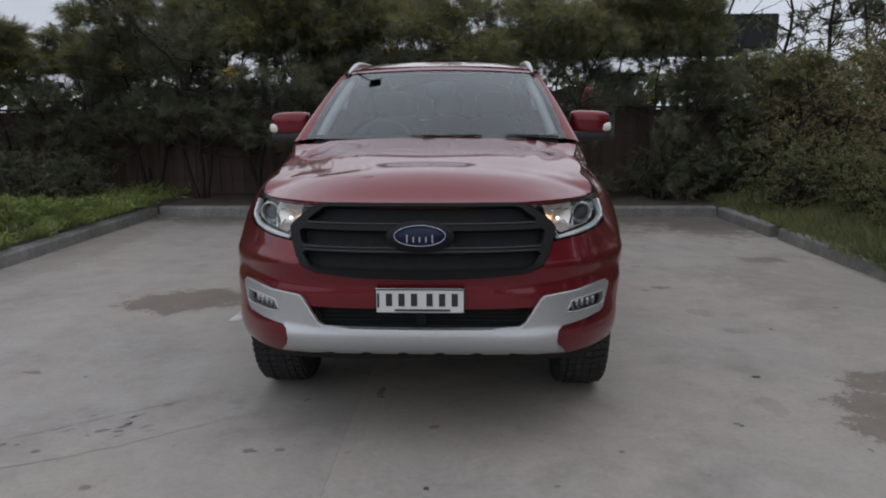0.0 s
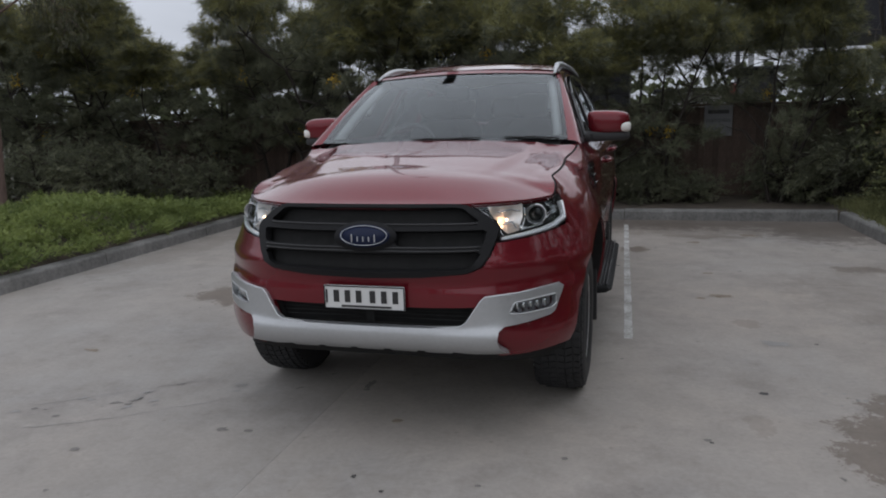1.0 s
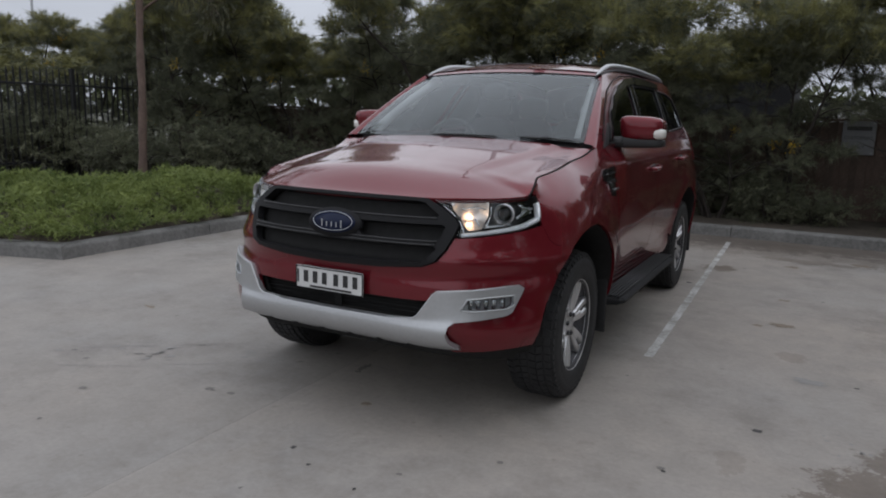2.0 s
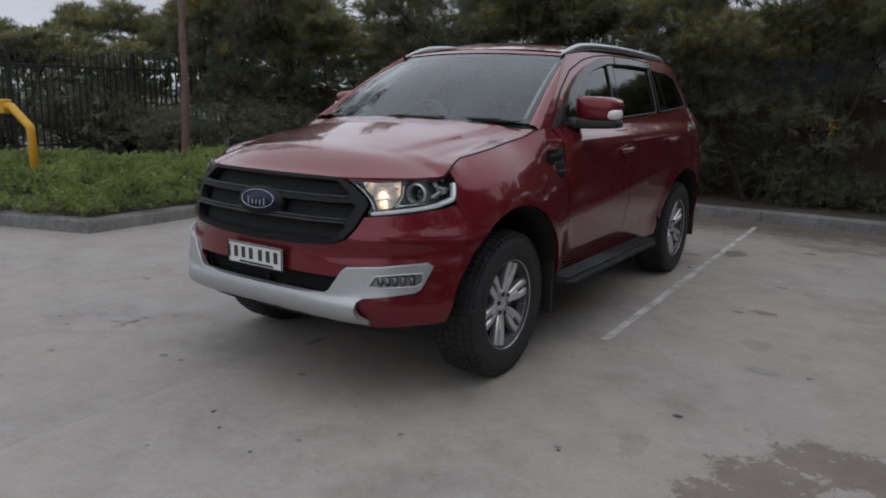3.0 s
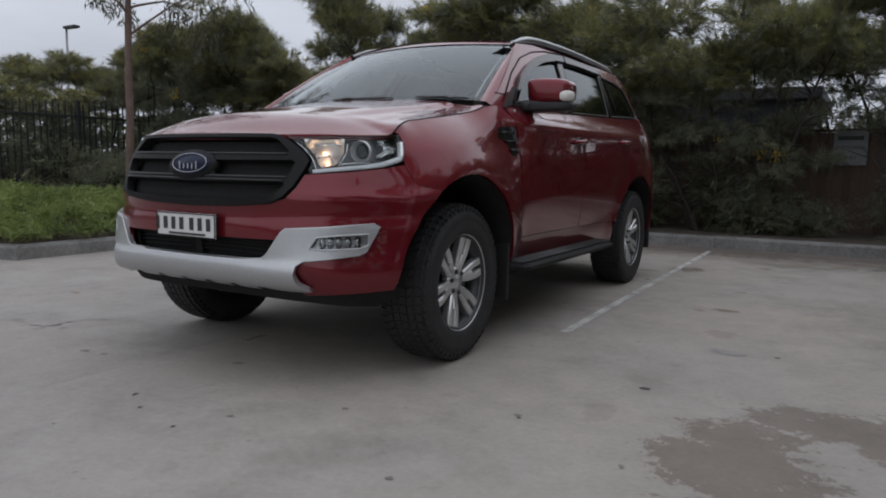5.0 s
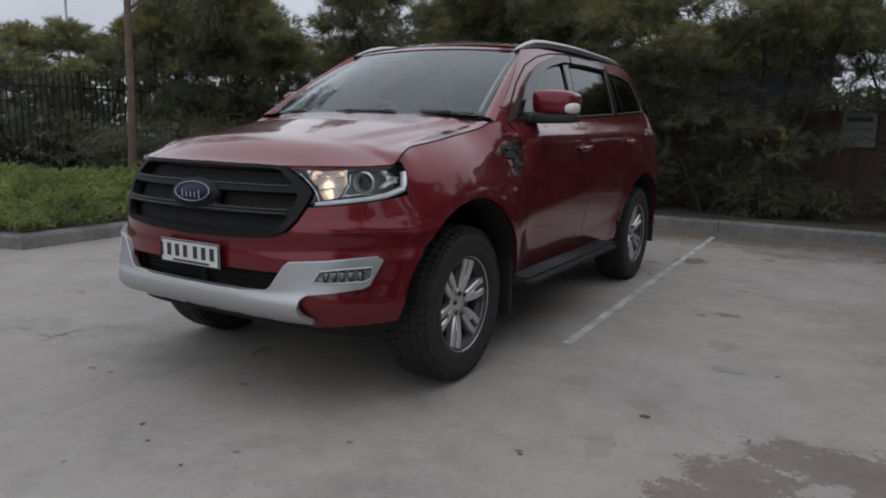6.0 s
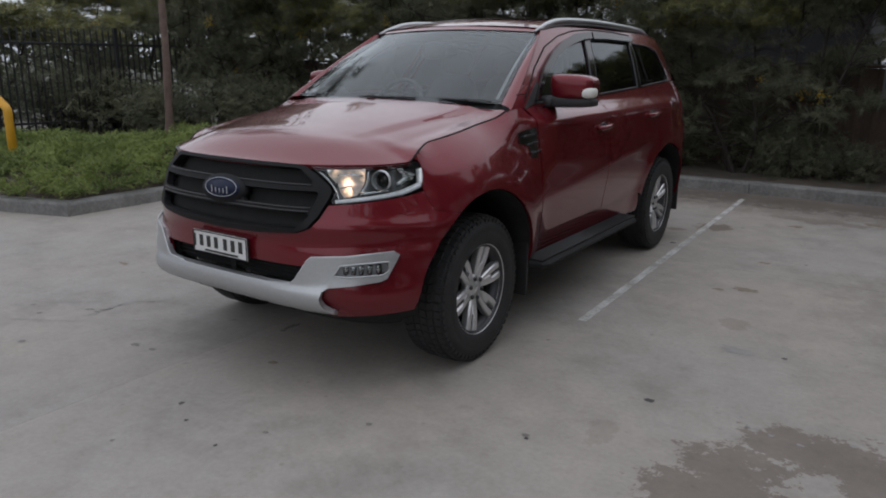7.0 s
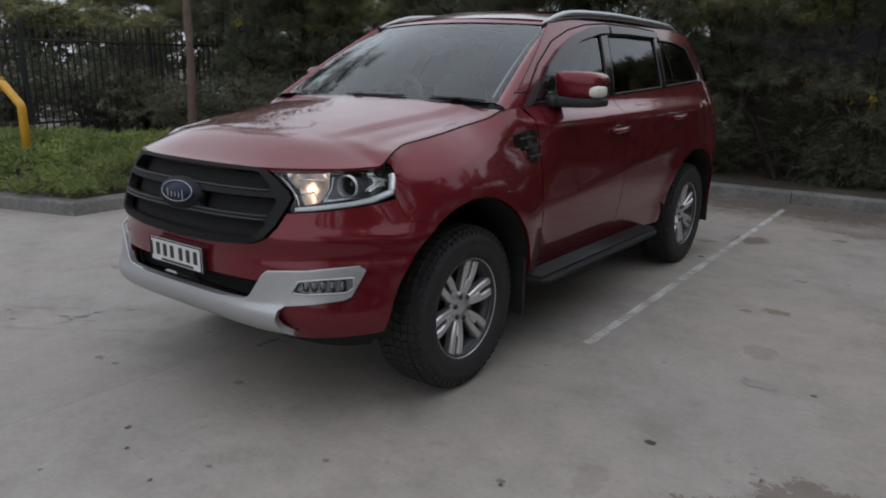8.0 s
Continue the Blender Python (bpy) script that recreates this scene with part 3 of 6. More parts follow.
def crown_top(ob):
    """The height to which nearly all of a tree's leaves reach."""
    z = [np.percentile(np.array([v.co.z for v in c.data.vertices]), 99.3) for c in ob.children if c.name.startswith(("crown", "young"))]
    return max(z)


KIND_TOP = [crown_top(k) for k in kinds]


def hedge_top(x):
    """The height of the hedge's top along the row, which dips beside the lamp post and at its far end."""
    xs = np.array([-17.0, -14.5, -12.5, -11.0, -9.3, -8.2, -7.5, -6.9, -6.2, -5.6, -5.0, -4.0, -2.5, -0.9, 0.7, 2.0, 3.1, 3.8, 6.0])
    hs = np.array([3.2, 3.4, 3.2, 3.55, 3.7, 3.5, 2.9, 2.7, 2.75, 3.1, 3.4, 3.55, 3.4, 3.35, 3.3, 3.3, 3.2, 2.3, 2.1])
    return float(np.interp(x, xs, hs))


rng_h = np.random.default_rng(5)
HEDGE = "row of wattles behind the kerb"
# x, y, width, kind
spots = [(-16.4, 8.9, 1.0, 0), (-14.6, 8.4, 1.0, 4), (-12.9, 8.9, 0.95, 2), (-11.0, 8.6, 1.0, 4), (-9.7, 8.7, 1.0, 0), (-8.6, 8.5, 0.82, 4),
         (-7.3, 8.9, 0.85, 2), (-6.2, 8.6, 0.85, 4), (-5.1, 8.8, 0.82, 0), (-7.0, 10.3, 1.0, 6), (-5.6, 10.2, 1.0, 5), (-4.05, 8.3, 0.85, 0), (-3.1, 8.4, 1.0, 2), (-1.9, 8.1, 1.0, 1), (-0.6, 8.3, 1.0, 3),
         (0.6, 8.0, 0.9, 3), (1.45, 8.2, 0.75, 1), (3.0, 8.1, 0.72, 3), (4.5, 8.4, 0.75, 4), (2.5, 9.5, 1.0, 1), (-3.9, 9.7, 0.9, 5), (-2.6, 9.9, 1.0, 6), (-10.2, 10.6, 1.0, 5), (-13.7, 10.8, 1.0, 6),
         (-12.6, 6.6, 1.1, 5), (-12.9, 4.8, 1.1, 6), (-13.3, 3.0, 1.1, 5), (-13.4, 1.0, 1.1, 6), (-13.6, -1.2, 1.1, 5)]
used = set()
for x, y, w_, k in spots:
    m = Matrix.Translation((x, y, 0.05)) @ Matrix.Rotation(rng_h.uniform(0, 6.28), 4, "Z")
    if k not in used:
        used.add(k)
        ob = kinds[k]
        ob.matrix_basis = m
    else:
        ob = copy_thing(kinds[k], m)
    h = (hedge_top(x) if y > 8 else 2.6) / KIND_TOP[k]
    w_ *= rng_h.uniform(0.98, 1.08)
    ob.scale = (w_, w_ * 0.96, h)
    tagged(ob, "tall dark fine-leaved wattle with a few golden blossoms", "tree", HEDGE)

# undergrowth in the hedge bed
low_bush = shrub("low_shrub", 41, 0.85, 0.6, 0.1, 420, M_LEAF, leaf=0.10, wide=0.010, flowers=0, stems=5)
tagged(low_bush, "low dark fine-leaved shrub against the fence", "shrub", "undergrowth")
low_bush.matrix_basis = Matrix.Translation((1.25, 7.95, 0.08)) @ Matrix.Scale(0.6, 4)
for x, y, h in ((-0.4, 8.1, 0.6), (1.85, 8.1, 0.5), (-8.3, 7.2, 1.15), (-7.5, 7.6, 1.0), (-9.2, 6.6, 0.95), (-6.2, 7.8, 0.8), (3.3, 8.35, 0.75), (3.75, 8.2, 1.0), (0.9, 8.4, 0.8), (-10.2, 6.9, 1.0), (-11.7, 5.6, 1.3), (-11.8, 4.2, 1.2), (-11.7, 2.8, 1.3), (-11.8, 1.4, 1.2), (-11.7, 6.9, 1.3), (-11.8, 0.1, 1.3)):
    ob = copy_thing(low_bush, Matrix.Translation((x, y, 0.06)) @ Matrix.Rotation(rng_h.uniform(0, 6.28), 4, "Z"))
    ob.scale = (h * 1.1, h, h)


# ---- planted island with ground cover ----
def bed_height(x, y):
    """Height of the mounded ground cover above the concrete."""
    edge = -4.38
    front = 1.58 + (x + 4.23) * 0.313 + 0.16
    d = np.minimum(np.minimum(edge - x, y - front), 8.6 - y)
    r = np.clip(d / 0.9, 0, 1)
    lump = 0.07 * np.sin(x * 2.1 + y * 0.7) * np.sin(y * 1.9 - x * 0.6)
    far = np.clip((y - 3.9) / 2.8, 0, 1)
    far = far * far * (3 - 2 * far)
    fall = np.clip((d - 1.75 + 1.35 * far) / (0.85 - 0.3 * far), 0, 1)
    fall = 1 - fall * fall * (3 - 2 * fall)
    return np.where(d > 0, 0.13 + (0.33 + lump) * np.sqrt(r * (2 - r)) * fall * (1 - 0.72 * far), 0.05), d


gx, gy = np.meshgrid(np.linspace(-13, -4.36, 110), np.linspace(-1.2, 8.6, 110))
gz, gd = bed_height(gx, gy)
nx_, ny_ = gx.shape[1], gx.shape[0]
bv = np.stack([gx, gy, gz - 0.07], axis=2).reshape(-1, 3)
bf = []
for j in range(ny_ - 1):
    for i in range(nx_ - 1):
        if gd[j:j + 2, i:i + 2].max() > -0.02:
            bf.append((j * nx_ + i, j * nx_ + i + 1, (j + 1) * nx_ + i + 1, (j + 1) * nx_ + i))
bed = raw("garden_bed", bv, bf, M_SOIL, smooth=True)
tagged(bed, "mounded soil of the planted island", "garden bed", kind="structure")


def cover_leaves(n, x0, x1, y0, y1, leaf, wide, blades, seed):
    rng = np.random.default_rng(seed)
    x, y = rng.uniform(x0, x1, n), rng.uniform(y0, y1, n)
    z, d = bed_height(x, y)
    ok = (d > -0.10) & (d < 2.45 + 0.2 * np.sin(x * 3 + y * 2) - 1.55 * np.clip((y - 3.9) / 2.8, 0, 1))
    # a little overhang over the kerb
    x, y, z, d = x[ok], y[ok], z[ok], d[ok]
    n = len(x)
    c = np.stack([x, y, np.where(d < 0.06, 0.165, z - 0.05) + rng.uniform(0, 0.05, n)], axis=1)
    # tufts: the shoots lean out from the middle of each clump and stand highest there
    ix, iy = np.floor(x / 0.42), np.floor(y / 0.42)
    dx = x - (ix + 0.5) * 0.42 - 0.13 * np.sin(ix * 12.9 + iy * 78.2)
    dy = y - (iy + 0.5) * 0.42 - 0.13 * np.sin(ix * 39.3 + iy * 11.1)
    r2 = (dx ** 2 + dy ** 2) / 0.055
    c[:, 2] += np.where(d > 0.1, 0.085 * np.clip(1 - r2, -0.25, 1) * (0.7 + 0.5 * np.sin(ix * 3.1 + iy * 5.7)), 0)
    a = np.arctan2(dy, dx) + rng.normal(size=n) * 0.6
    way = unit(np.stack([np.cos(a) * 0.8, np.sin(a) * 0.8, rng.uniform(0.2, 0.9, n)], axis=1))
    t = rng.uniform(0, 0.16, (n, blades, 1))
    base = c[:, None, :] + way[:, None, :] * t
    w2 = unit(way[:, None, :] * 0.9 + rng.normal(size=(n, blades, 3)) * 0.5 + np.array([0, 0, 0.1]))
    v = leaf_geo(base.reshape(-1, 3), w2.reshape(-1, 3), rng.uniform(0.6, 1.2, n * blades) * leaf, rng.uniform(0.7, 1.3, n * blades) * wide, rng)
    return v


cov = np.concatenate([cover_leaves(14500, -8.2, -4.3, 0.2, 7.2, 0.070, 0.011, 15, 3),
                      cover_leaves(7500, -13, -8.2, -1.2, 7.2, 0.075, 0.014, 10, 4),
                      cover_leaves(2200, -9, -4.3, 5.5, 8.4, 0.075, 0.013, 10, 6)])
cover = quads_object("ground_cover", cov, M_COVER)
tagged(cover, "bright green feathery prostrate ground cover plants", "ground cover", kind="stuff")

# hedge bed soil behind the back kerb and at the side
soil_back = part("garden_bed", box_bm((8.4, 2.2, 0.2), (-0.15, 8.32, 0.02), 0.03, 2), M_SOIL)
tagged(soil_back, "dark mulched soil under the hedge", "garden bed", kind="structure")
soil_side = part("garden_bed", box_bm((3.6, 17.0, 0.2), (5.62, 0.6, 0.02), 0.03, 2), M_SOIL)
tagged(soil_side, "dark soil under the weeds", "garden bed", kind="structure")

# weeds on the other side: grass tufts, shrubs with browning leaves
rng_w = np.random.default_rng(9)
nw = 5200
wx, wy = rng_w.uniform(3.66, 6.6, nw), rng_w.uniform(0.5, 8.6, nw)
wx = 3.70 + (wx - 3.66) ** 1.15 * 0.8
c = np.stack([wx, wy, np.full(nw, 0.1)], axis=1)
way = unit(np.stack([rng_w.normal(size=nw) * 0.35 - 0.1, rng_w.normal(size=nw) * 0.35, np.ones(nw)], axis=1))
bl = 7
base = c[:, None, :] + rng_w.normal(size=(nw, bl, 3)) * np.array([0.03, 0.03, 0.0])
w2 = unit(way[:, None, :] + rng_w.normal(size=(nw, bl, 3)) * 0.35)
hl = np.repeat(rng_w.uniform(0.12, 0.34, nw) * (0.6 + 0.5 * np.clip((wx - 3.7) / 0.7, 0, 1)), bl)
weeds = quads_object("weeds", leaf_geo(base.reshape(-1, 3), w2.reshape(-1, 3), hl, np.full(nw * bl, 0.011), rng_w), M_WEED)
tagged(weeds, "rank green weeds and long grass beside the kerb", "weeds", kind="stuff")
side_kinds = [shrub("leafy_shrub", 60, 1.9, 1.0, 0.25, 480, M_BROWNLEAF, leaf=0.045, wide=0.018, blades=20, flowers=0, stems=5, droop=0.1),
              shrub("leafy_shrub", 61, 1.3, 0.8, 0.15, 340, M_WEED, leaf=0.05, wide=0.017, blades=20, flowers=0, stems=5, droop=0.1)]
first = [True, True]
# the shrubs at y below 2 are unseen, added for the flank's reflections
for x, y, h, k in ((4.9, 7.2, 0.85, 0), (4.8, 5.6, 0.6, 1), (5.3, 6.2, 0.75, 1), (5.4, 4.5, 1.0, 0), (4.75, 4.6, 0.6, 1), (5.2, 3.2, 1.2, 1), (5.6, 1.9, 1.1, 0), (5.5, 0.6, 1.0, 1),
                   (4.3, 6.4, 0.7, 1), (4.95, 7.9, 1.3, 1), (5.9, 7.3, 1.2, 0), (5.5, 8.5, 1.35, 1), (5.8, -1.0, 1.2, 0), (5.8, -2.8, 1.2, 1), (5.9, -4.6, 1.2, 0)):
    m = Matrix.Translation((x, y, 0.06)) @ Matrix.Rotation(rng_h.uniform(0, 6.28), 4, "Z")
    if first[k]:
        first[k] = False
        ob = side_kinds[k]
        ob.matrix_basis = m
    else:
        ob = copy_thing(side_kinds[k], m)
    ob.scale = (h, h, h)
    tagged(ob, "scruffy shrub with browning leaves" if k == 0 else "scruffy green leafy shrub", "shrub", "shrubs beside the bay")
# mostly unseen row, added so the car's flank reflects dark foliage
for x, y, h, k in ((7.3, 6.4, 1.25, 5), (7.2, 4.6, 1.45, 6), (7.4, 2.8, 1.35, 5), (7.4, 1.0, 1.45, 6), (7.4, -1.2, 1.35, 5), (7.4, -3.6, 1.45, 6), (7.4, -6.0, 1.35, 5), (6.9, 12.8, 1.6, 5), (7.6, 9.4, 1.4, 6)):
    ob = copy_thing(kinds[k], Matrix.Translation((x, y, 0.05)) @ Matrix.Rotation(rng_h.uniform(0, 6.28), 4, "Z"))
    ob.scale = (h, h, h)
    tagged(ob, "tall dark fine-leaved wattle with a few golden blossoms", "tree", "wattles beside the bay")
spring_tree = shrub("broadleaf_tree", 77, 5.6, 2.2, 1.7, 1900, M_SPRING, leaf=0.060, wide=0.026, blades=16, flowers=0, stems=1, droop=0.2)
spring_tree.matrix_basis = Matrix.Translation((6.15, 8.1, 0.05))
tagged(spring_tree, "open broadleaf tree with pale green spring leaves", "tree")


# ---- slender gum on the island ----
def gum_tree(name, x, y, base, height, seed):
    rng = np.random.default_rng(seed)
    root = empty(name, (x, y, 0))
    pts, rad = [], []
    for k in range(26):
        f = k / 25
        pts.append((0.39 * f + 0.015 * math.sin(f * 9) + 0.006 * math.sin(f * 31), 0.02 * math.sin(f * 7 + 1), base + (height - base) * f))
        rad.append(0.064 * (1 - 0.55 * f) * (1 + 0.08 * math.sin(f * 43)) + (0.03 if k == 0 else 0.0))
    tube("trunk", pts, rad, M_GUM, root, 12)
    vs, fs, ends = [], [], []
    for k in range(22):
        f = 0.45 + 0.55 * (k + rng.uniform(0, 0.8)) / 22
        p = np.array([0.39 * f + 0.015 * math.sin(f * 9), 0.02 * math.sin(f * 7 + 1), base + (height - base) * f])
        a = k * 2.4 + rng.uniform(-0.5, 0.5)
        d = unit(np.array([math.cos(a), math.sin(a), rng.uniform(0.6, 1.3)]))
        reach = rng.uniform(0.9, 1.5) * (1.15 - 0.55 * (f - 0.5) / 0.5)
        lp, lr = [p.copy()], [0.020]
        for j in range(8):
            d = unit(d + rng.normal(size=3) * 0.16 + np.array([0.02 * math.cos(a), 0.02 * math.sin(a), -0.09]))
            p = p + d * reach / 8
            lp.append(p.copy())
            lr.append(0.020 * (1 - (j + 1) / 9.0))
            if j > 1:
                ends.append((p.copy(), d.copy()))
                for _ in range(2):
                    q, e = p.copy(), unit(d + rng.normal(size=3) * 0.9)
                    tw = [q.copy()]
                    for _ in range(3):
                        e = unit(e + rng.normal(size=3) * 0.3 + np.array([0, 0, -0.12]))
                        q = q + e * rng.uniform(0.07, 0.14)
                        tw.append(q.copy())
                    ends += [(q.copy(), e.copy()), (q.copy(), e.copy())]
                    v, g = tube_geo(tw, [0.006, 0.004, 0.003, 0.002], 4, caps=False)
                    o = len(vs)
                    vs += v
                    fs += [tuple(i + o for i in r_) for r_ in g]
        v, g = tube_geo(lp, lr, 5, caps=False)
        o = len(vs)
        vs += v
        fs += [tuple(i + o for i in q) for q in g]
    raw("limb", vs, fs, M_GUM, root, smooth=True)
    E = np.array([e[0] for e in ends])
    pick = rng.integers(0, len(E), 6500)
    b = E[pick] + rng.normal(size=(len(pick), 3)) * 0.07
    w = unit(rng.normal(size=(len(pick), 3)) * 0.5 + np.array([0, 0, -0.8]))
    quads_object("crown", leaf_geo(b, w, rng.uniform(0.08, 0.15, len(pick)), rng.uniform(0.016, 0.028, len(pick)), rng), M_GUMLEAF, root)
    return root


tagged(gum_tree("gum_tree", -6.93, 4.69, 0.2, 5.7, 8), "young slender gum tree with peeling pinkish bark in the island", "tree")


# ---- yellow hoop barrier ----
def hoop(x, y):
    root = empty("hoop_barrier", (x, y, 0.15))
    w = 0.045
    pts = [(0, 0, 0), (0, 0, 0.79), (0, 0, 0.815), (-0.018, 0, 0.835), (-0.36, 0, 1.025), (-0.385, 0, 1.04), (-0.41, 0, 1.04), (-1.31, 0, 1.04), (-1.335, 0, 1.04), (-1.36, 0, 1.025), (-1.702, 0, 0.835), (-1.72, 0, 0.815), (-1.72, 0, 0.79), (-1.72, 0, 0)]
    tube("rail", [(p[0], p[1], p[2]) for p in pts], [w] * len(pts), M_YELLOW, root, 14)
    part("bracket", box_bm((0.10, 0.11, 0.16), (-0.52, 0, 1.04), 0.012, 2), M_YELLOW, root)
    return tagged(root, "bright yellow painted steel hoop barrier in the ground cover", "barrier")


hoop(-5.64, 1.82)


# ---- black picket fence ----
def picket_fence(x, y0, y1):
    root = empty("steel_fence", (x, y0, 0.0))
    n = int((y1 - y0) / 0.125)
    def picket():
        v = [(-0.012, -0.012, 0.1), (0.012, -0.012, 0.1), (0.012, 0.012, 0.1), (-0.012, 0.012, 0.1), (-0.012, -0.012, 2.0), (0.012, -0.012, 2.0),
             (0.012, 0.012, 2.0), (-0.012, 0.012, 2.0), (0, 0, 2.09)]
        f = [(0, 1, 5, 4), (1, 2, 6, 5), (2, 3, 7, 6), (3, 0, 4, 7), (4, 5, 8), (5, 6, 8), (6, 7, 8), (7, 4, 8)]
        return v, f
    me = None
    for k in range(n + 1):
        if me is None:
            p = raw("picket", *picket(), M_BLACK_STEEL, root)
            me = p.data
        else:
            p = new("picket", me)
            p.parent = root
        p.location = (0, k * 0.125, random.uniform(-0.01, 0.01))
    for z in (0.35, 1.78):
        part("fence_rail", box_bm((0.04, y1 - y0, 0.04), (0, (y1 - y0) / 2, z), 0.004, 1), M_BLACK_STEEL, root)
    k = 0.06
    while k < y1 - y0:
        part("post", join_bm(box_bm((0.075, 0.075, 2.08), (0, k, 1.04), 0.005, 1), box_bm((0.09, 0.09, 0.02), (0, k, 2.09), 0.004, 1)), M_BLACK_STEEL, root)
        k += 2.4
    return tagged(root, "black powder-coated steel picket fence behind the island", "fence")


picket_fence(-11.0, -0.7, 9.2)


# ---- paling fence behind the hedge, with a screen and a sign ----
def paling_fence(x0, x1, y, h):
    root = empty("paling_fence", (x0, y, 0))
    n = int((x1 - x0) / 0.1005)
    for k in range(n):
        hh = h + random.uniform(-0.012, 0.012)
        p = part("paling", box_bm((0.114, 0.016, hh), (0, 0, hh / 2), 0.003, 1), M_PALING, root)
        p.location = (k * 0.1005, 0.018 * (k % 2), 0.05)
        p.rotation_euler = (0, random.uniform(-0.006, 0.006), 0)
    part("capping", box_bm((x1 - x0, 0.06, 0.04), ((x1 - x0) / 2, 0.01, h + 0.075), 0.006, 1), M_PALING, root)
    for z in (0.35, 1.2):
        part("fence_rail", box_bm((x1 - x0, 0.04, 0.075), ((x1 - x0) / 2, 0.066, z), 0.004, 1), M_PALING, root)
    return tagged(root, "dark brown timber paling fence behind the hedge", "fence")


paling_fence(-10.9, 8.4, 9.0, 1.42)
sign = empty("parking_sign", (2.285, 8.94, 1.26))
tagged(sign, "white customers-only parking sign on the fence, face greyed for shade", "sign")
part("board", box_bm((0.40, 0.012, 0.46), (0, 0, 0), 0.004, 2), M_SIGN, sign)
front_m = lambda x, z: Matrix.Translation((x, -0.0075, z)) @ Matrix.Rotation(radians(90), 4, "X")
part("lettering", box_bm((0.30, 0.002, 0.055), (0, -0.0075, 0.13)), M_INK, sign)
text_mesh("lettering", "CUSTOMERS", 0.062, M_INK, sign, front_m(0, 0.0))
text_mesh("lettering", "ONLY", 0.062, M_INK, sign, front_m(0, -0.125))
for bx in (-0.17, 0.17):
    for bz in (-0.2, 0.2):
        part("bolt", box_bm((0.014, 0.008, 0.014), (bx, -0.008, bz), 0.003, 1), M_GALV, sign)


# ---- buildings beyond the fence ----
def far_building(name, x0, x1, y0, y1, h, wins, label, fascia=0.5, win_z=1.3, wall=M_WALL):
    root = empty(name, ((x0 + x1) / 2, (y0 + y1) / 2, -0.16))
    hx, hy = (x1 - x0) / 2, (y1 - y0) / 2
    part("wall", box_bm((2 * hx, 2 * hy, h), (0, 0, h / 2)), wall, root)
    part("roof", box_bm((2 * hx + 0.6, 2 * hy + 0.6, fascia), (0, 0, h + fascia / 2), 0.03, 1), M_FASCIA, root)
    for k in range(wins):
        x = -hx + (k + 0.5) * 2 * hx / wins
        w = part("window", box_bm((1.5, 0.08, 1.1), (x, -hy - 0.02, win_z + 0.5), 0.01, 1), M_WHITEFRAME, root)
        for s_ in (-1, 1):
            part("pane", box_bm((0.64, 0.05, 0.94), (x + s_ * 0.35, -hy - 0.045, win_z + 0.5)), M_FARGLASS, w)
    return tagged(root, label, "building")


far_building("workshop", -9.6, -6.2, 19.0, 27.0, 2.1, 2, "low pale rendered workshop beyond the fence", 0.25)
showroom = far_building("showroom", -5.5, 0.75, 24.0, 30.0, 3.4, 0, "dark clad block with flat roof and low gable beyond the fence", 0.38, wall=M_DARKCLAD)
raw("gable", [(-3.1, -3.2, 3.75), (-2.45, -3.2, 4.27), (-1.1, -3.2, 3.75), (-3.1, 2.8, 3.75), (-2.45, 2.8, 4.27), (-1.1, 2.8, 3.75)],
    [(0, 1, 2), (5, 4, 3), (0, 3, 4, 1), (1, 4, 5, 2), (2, 5, 3, 0)], M_FASCIA, showroom)
far_building("kiosk", 1.9, 3.85, 24.0, 27.0, 2.2, 0, "low pale kiosk beyond the fence", 0.12)
far_building("shed", 3.5, 4.25, 16.0, 17.2, 2.45, 0, "small dark shed beyond the fence", 0.1, wall=M_SHADE)
canopy = empty("canopy", (6.9, 24.0, -0.16))
part("roof", box_bm((7.4, 4.0, 1.08), (-0.4, 0, 4.16), 0.03, 1), M_FASCIA, canopy)
for cx in (-2.4, 2.4):
    for cy in (-1.7, 1.7):
        part("post", box_bm((0.16, 0.16, 3.66), (cx, cy, 1.83), 0.01, 1), M_GALV, canopy)
part("red_panel", box_bm((0.34, 0.06, 1.0), (-2.85, -1.9, 1.85), 0.01, 1), M_REDSIGN, canopy)
tagged(canopy, "dark flat canopy on posts beyond the fence", "canopy")

# light poles far off
lamp = empty("street_lamp", (-32.75, 20.0, -0.16))
tube("pole", [(0, 0, 0), (0, 0, 7.6)], [0.09, 0.06], M_GALV, lamp, 8)
part("lamp_head", box_bm((0.95, 0.35, 0.14), (0.42, 0, 7.66), 0.04, 2), M_BLACK_STEEL, lamp)
tagged(lamp, "grey pole with a dark flat lamp head", "street lamp")
post = empty("lamp_post", (-3.32, 9.5, 0))
tube("pole", [(0, 0, 0), (0, 0, 7.4)], [0.085, 0.06], M_GALV, post, 10)
tube("arm", [(0, 0, 7.3), (0.35, -0.7, 7.45), (0.95, -1.9, 7.5)], [0.035, 0.03, 0.028], M_GALV, post, 8)
part("lamp_head", box_bm((0.34, 0.62, 0.10), (1.1, -2.2, 7.48), 0.03, 2), M_BLACK_STEEL, post)
tagged(post, "grey car park lamp post with a dark flat head", "lamp post")

# far belt of trees that closes the horizon
rng_f = np.random.default_rng(21)
fv = []
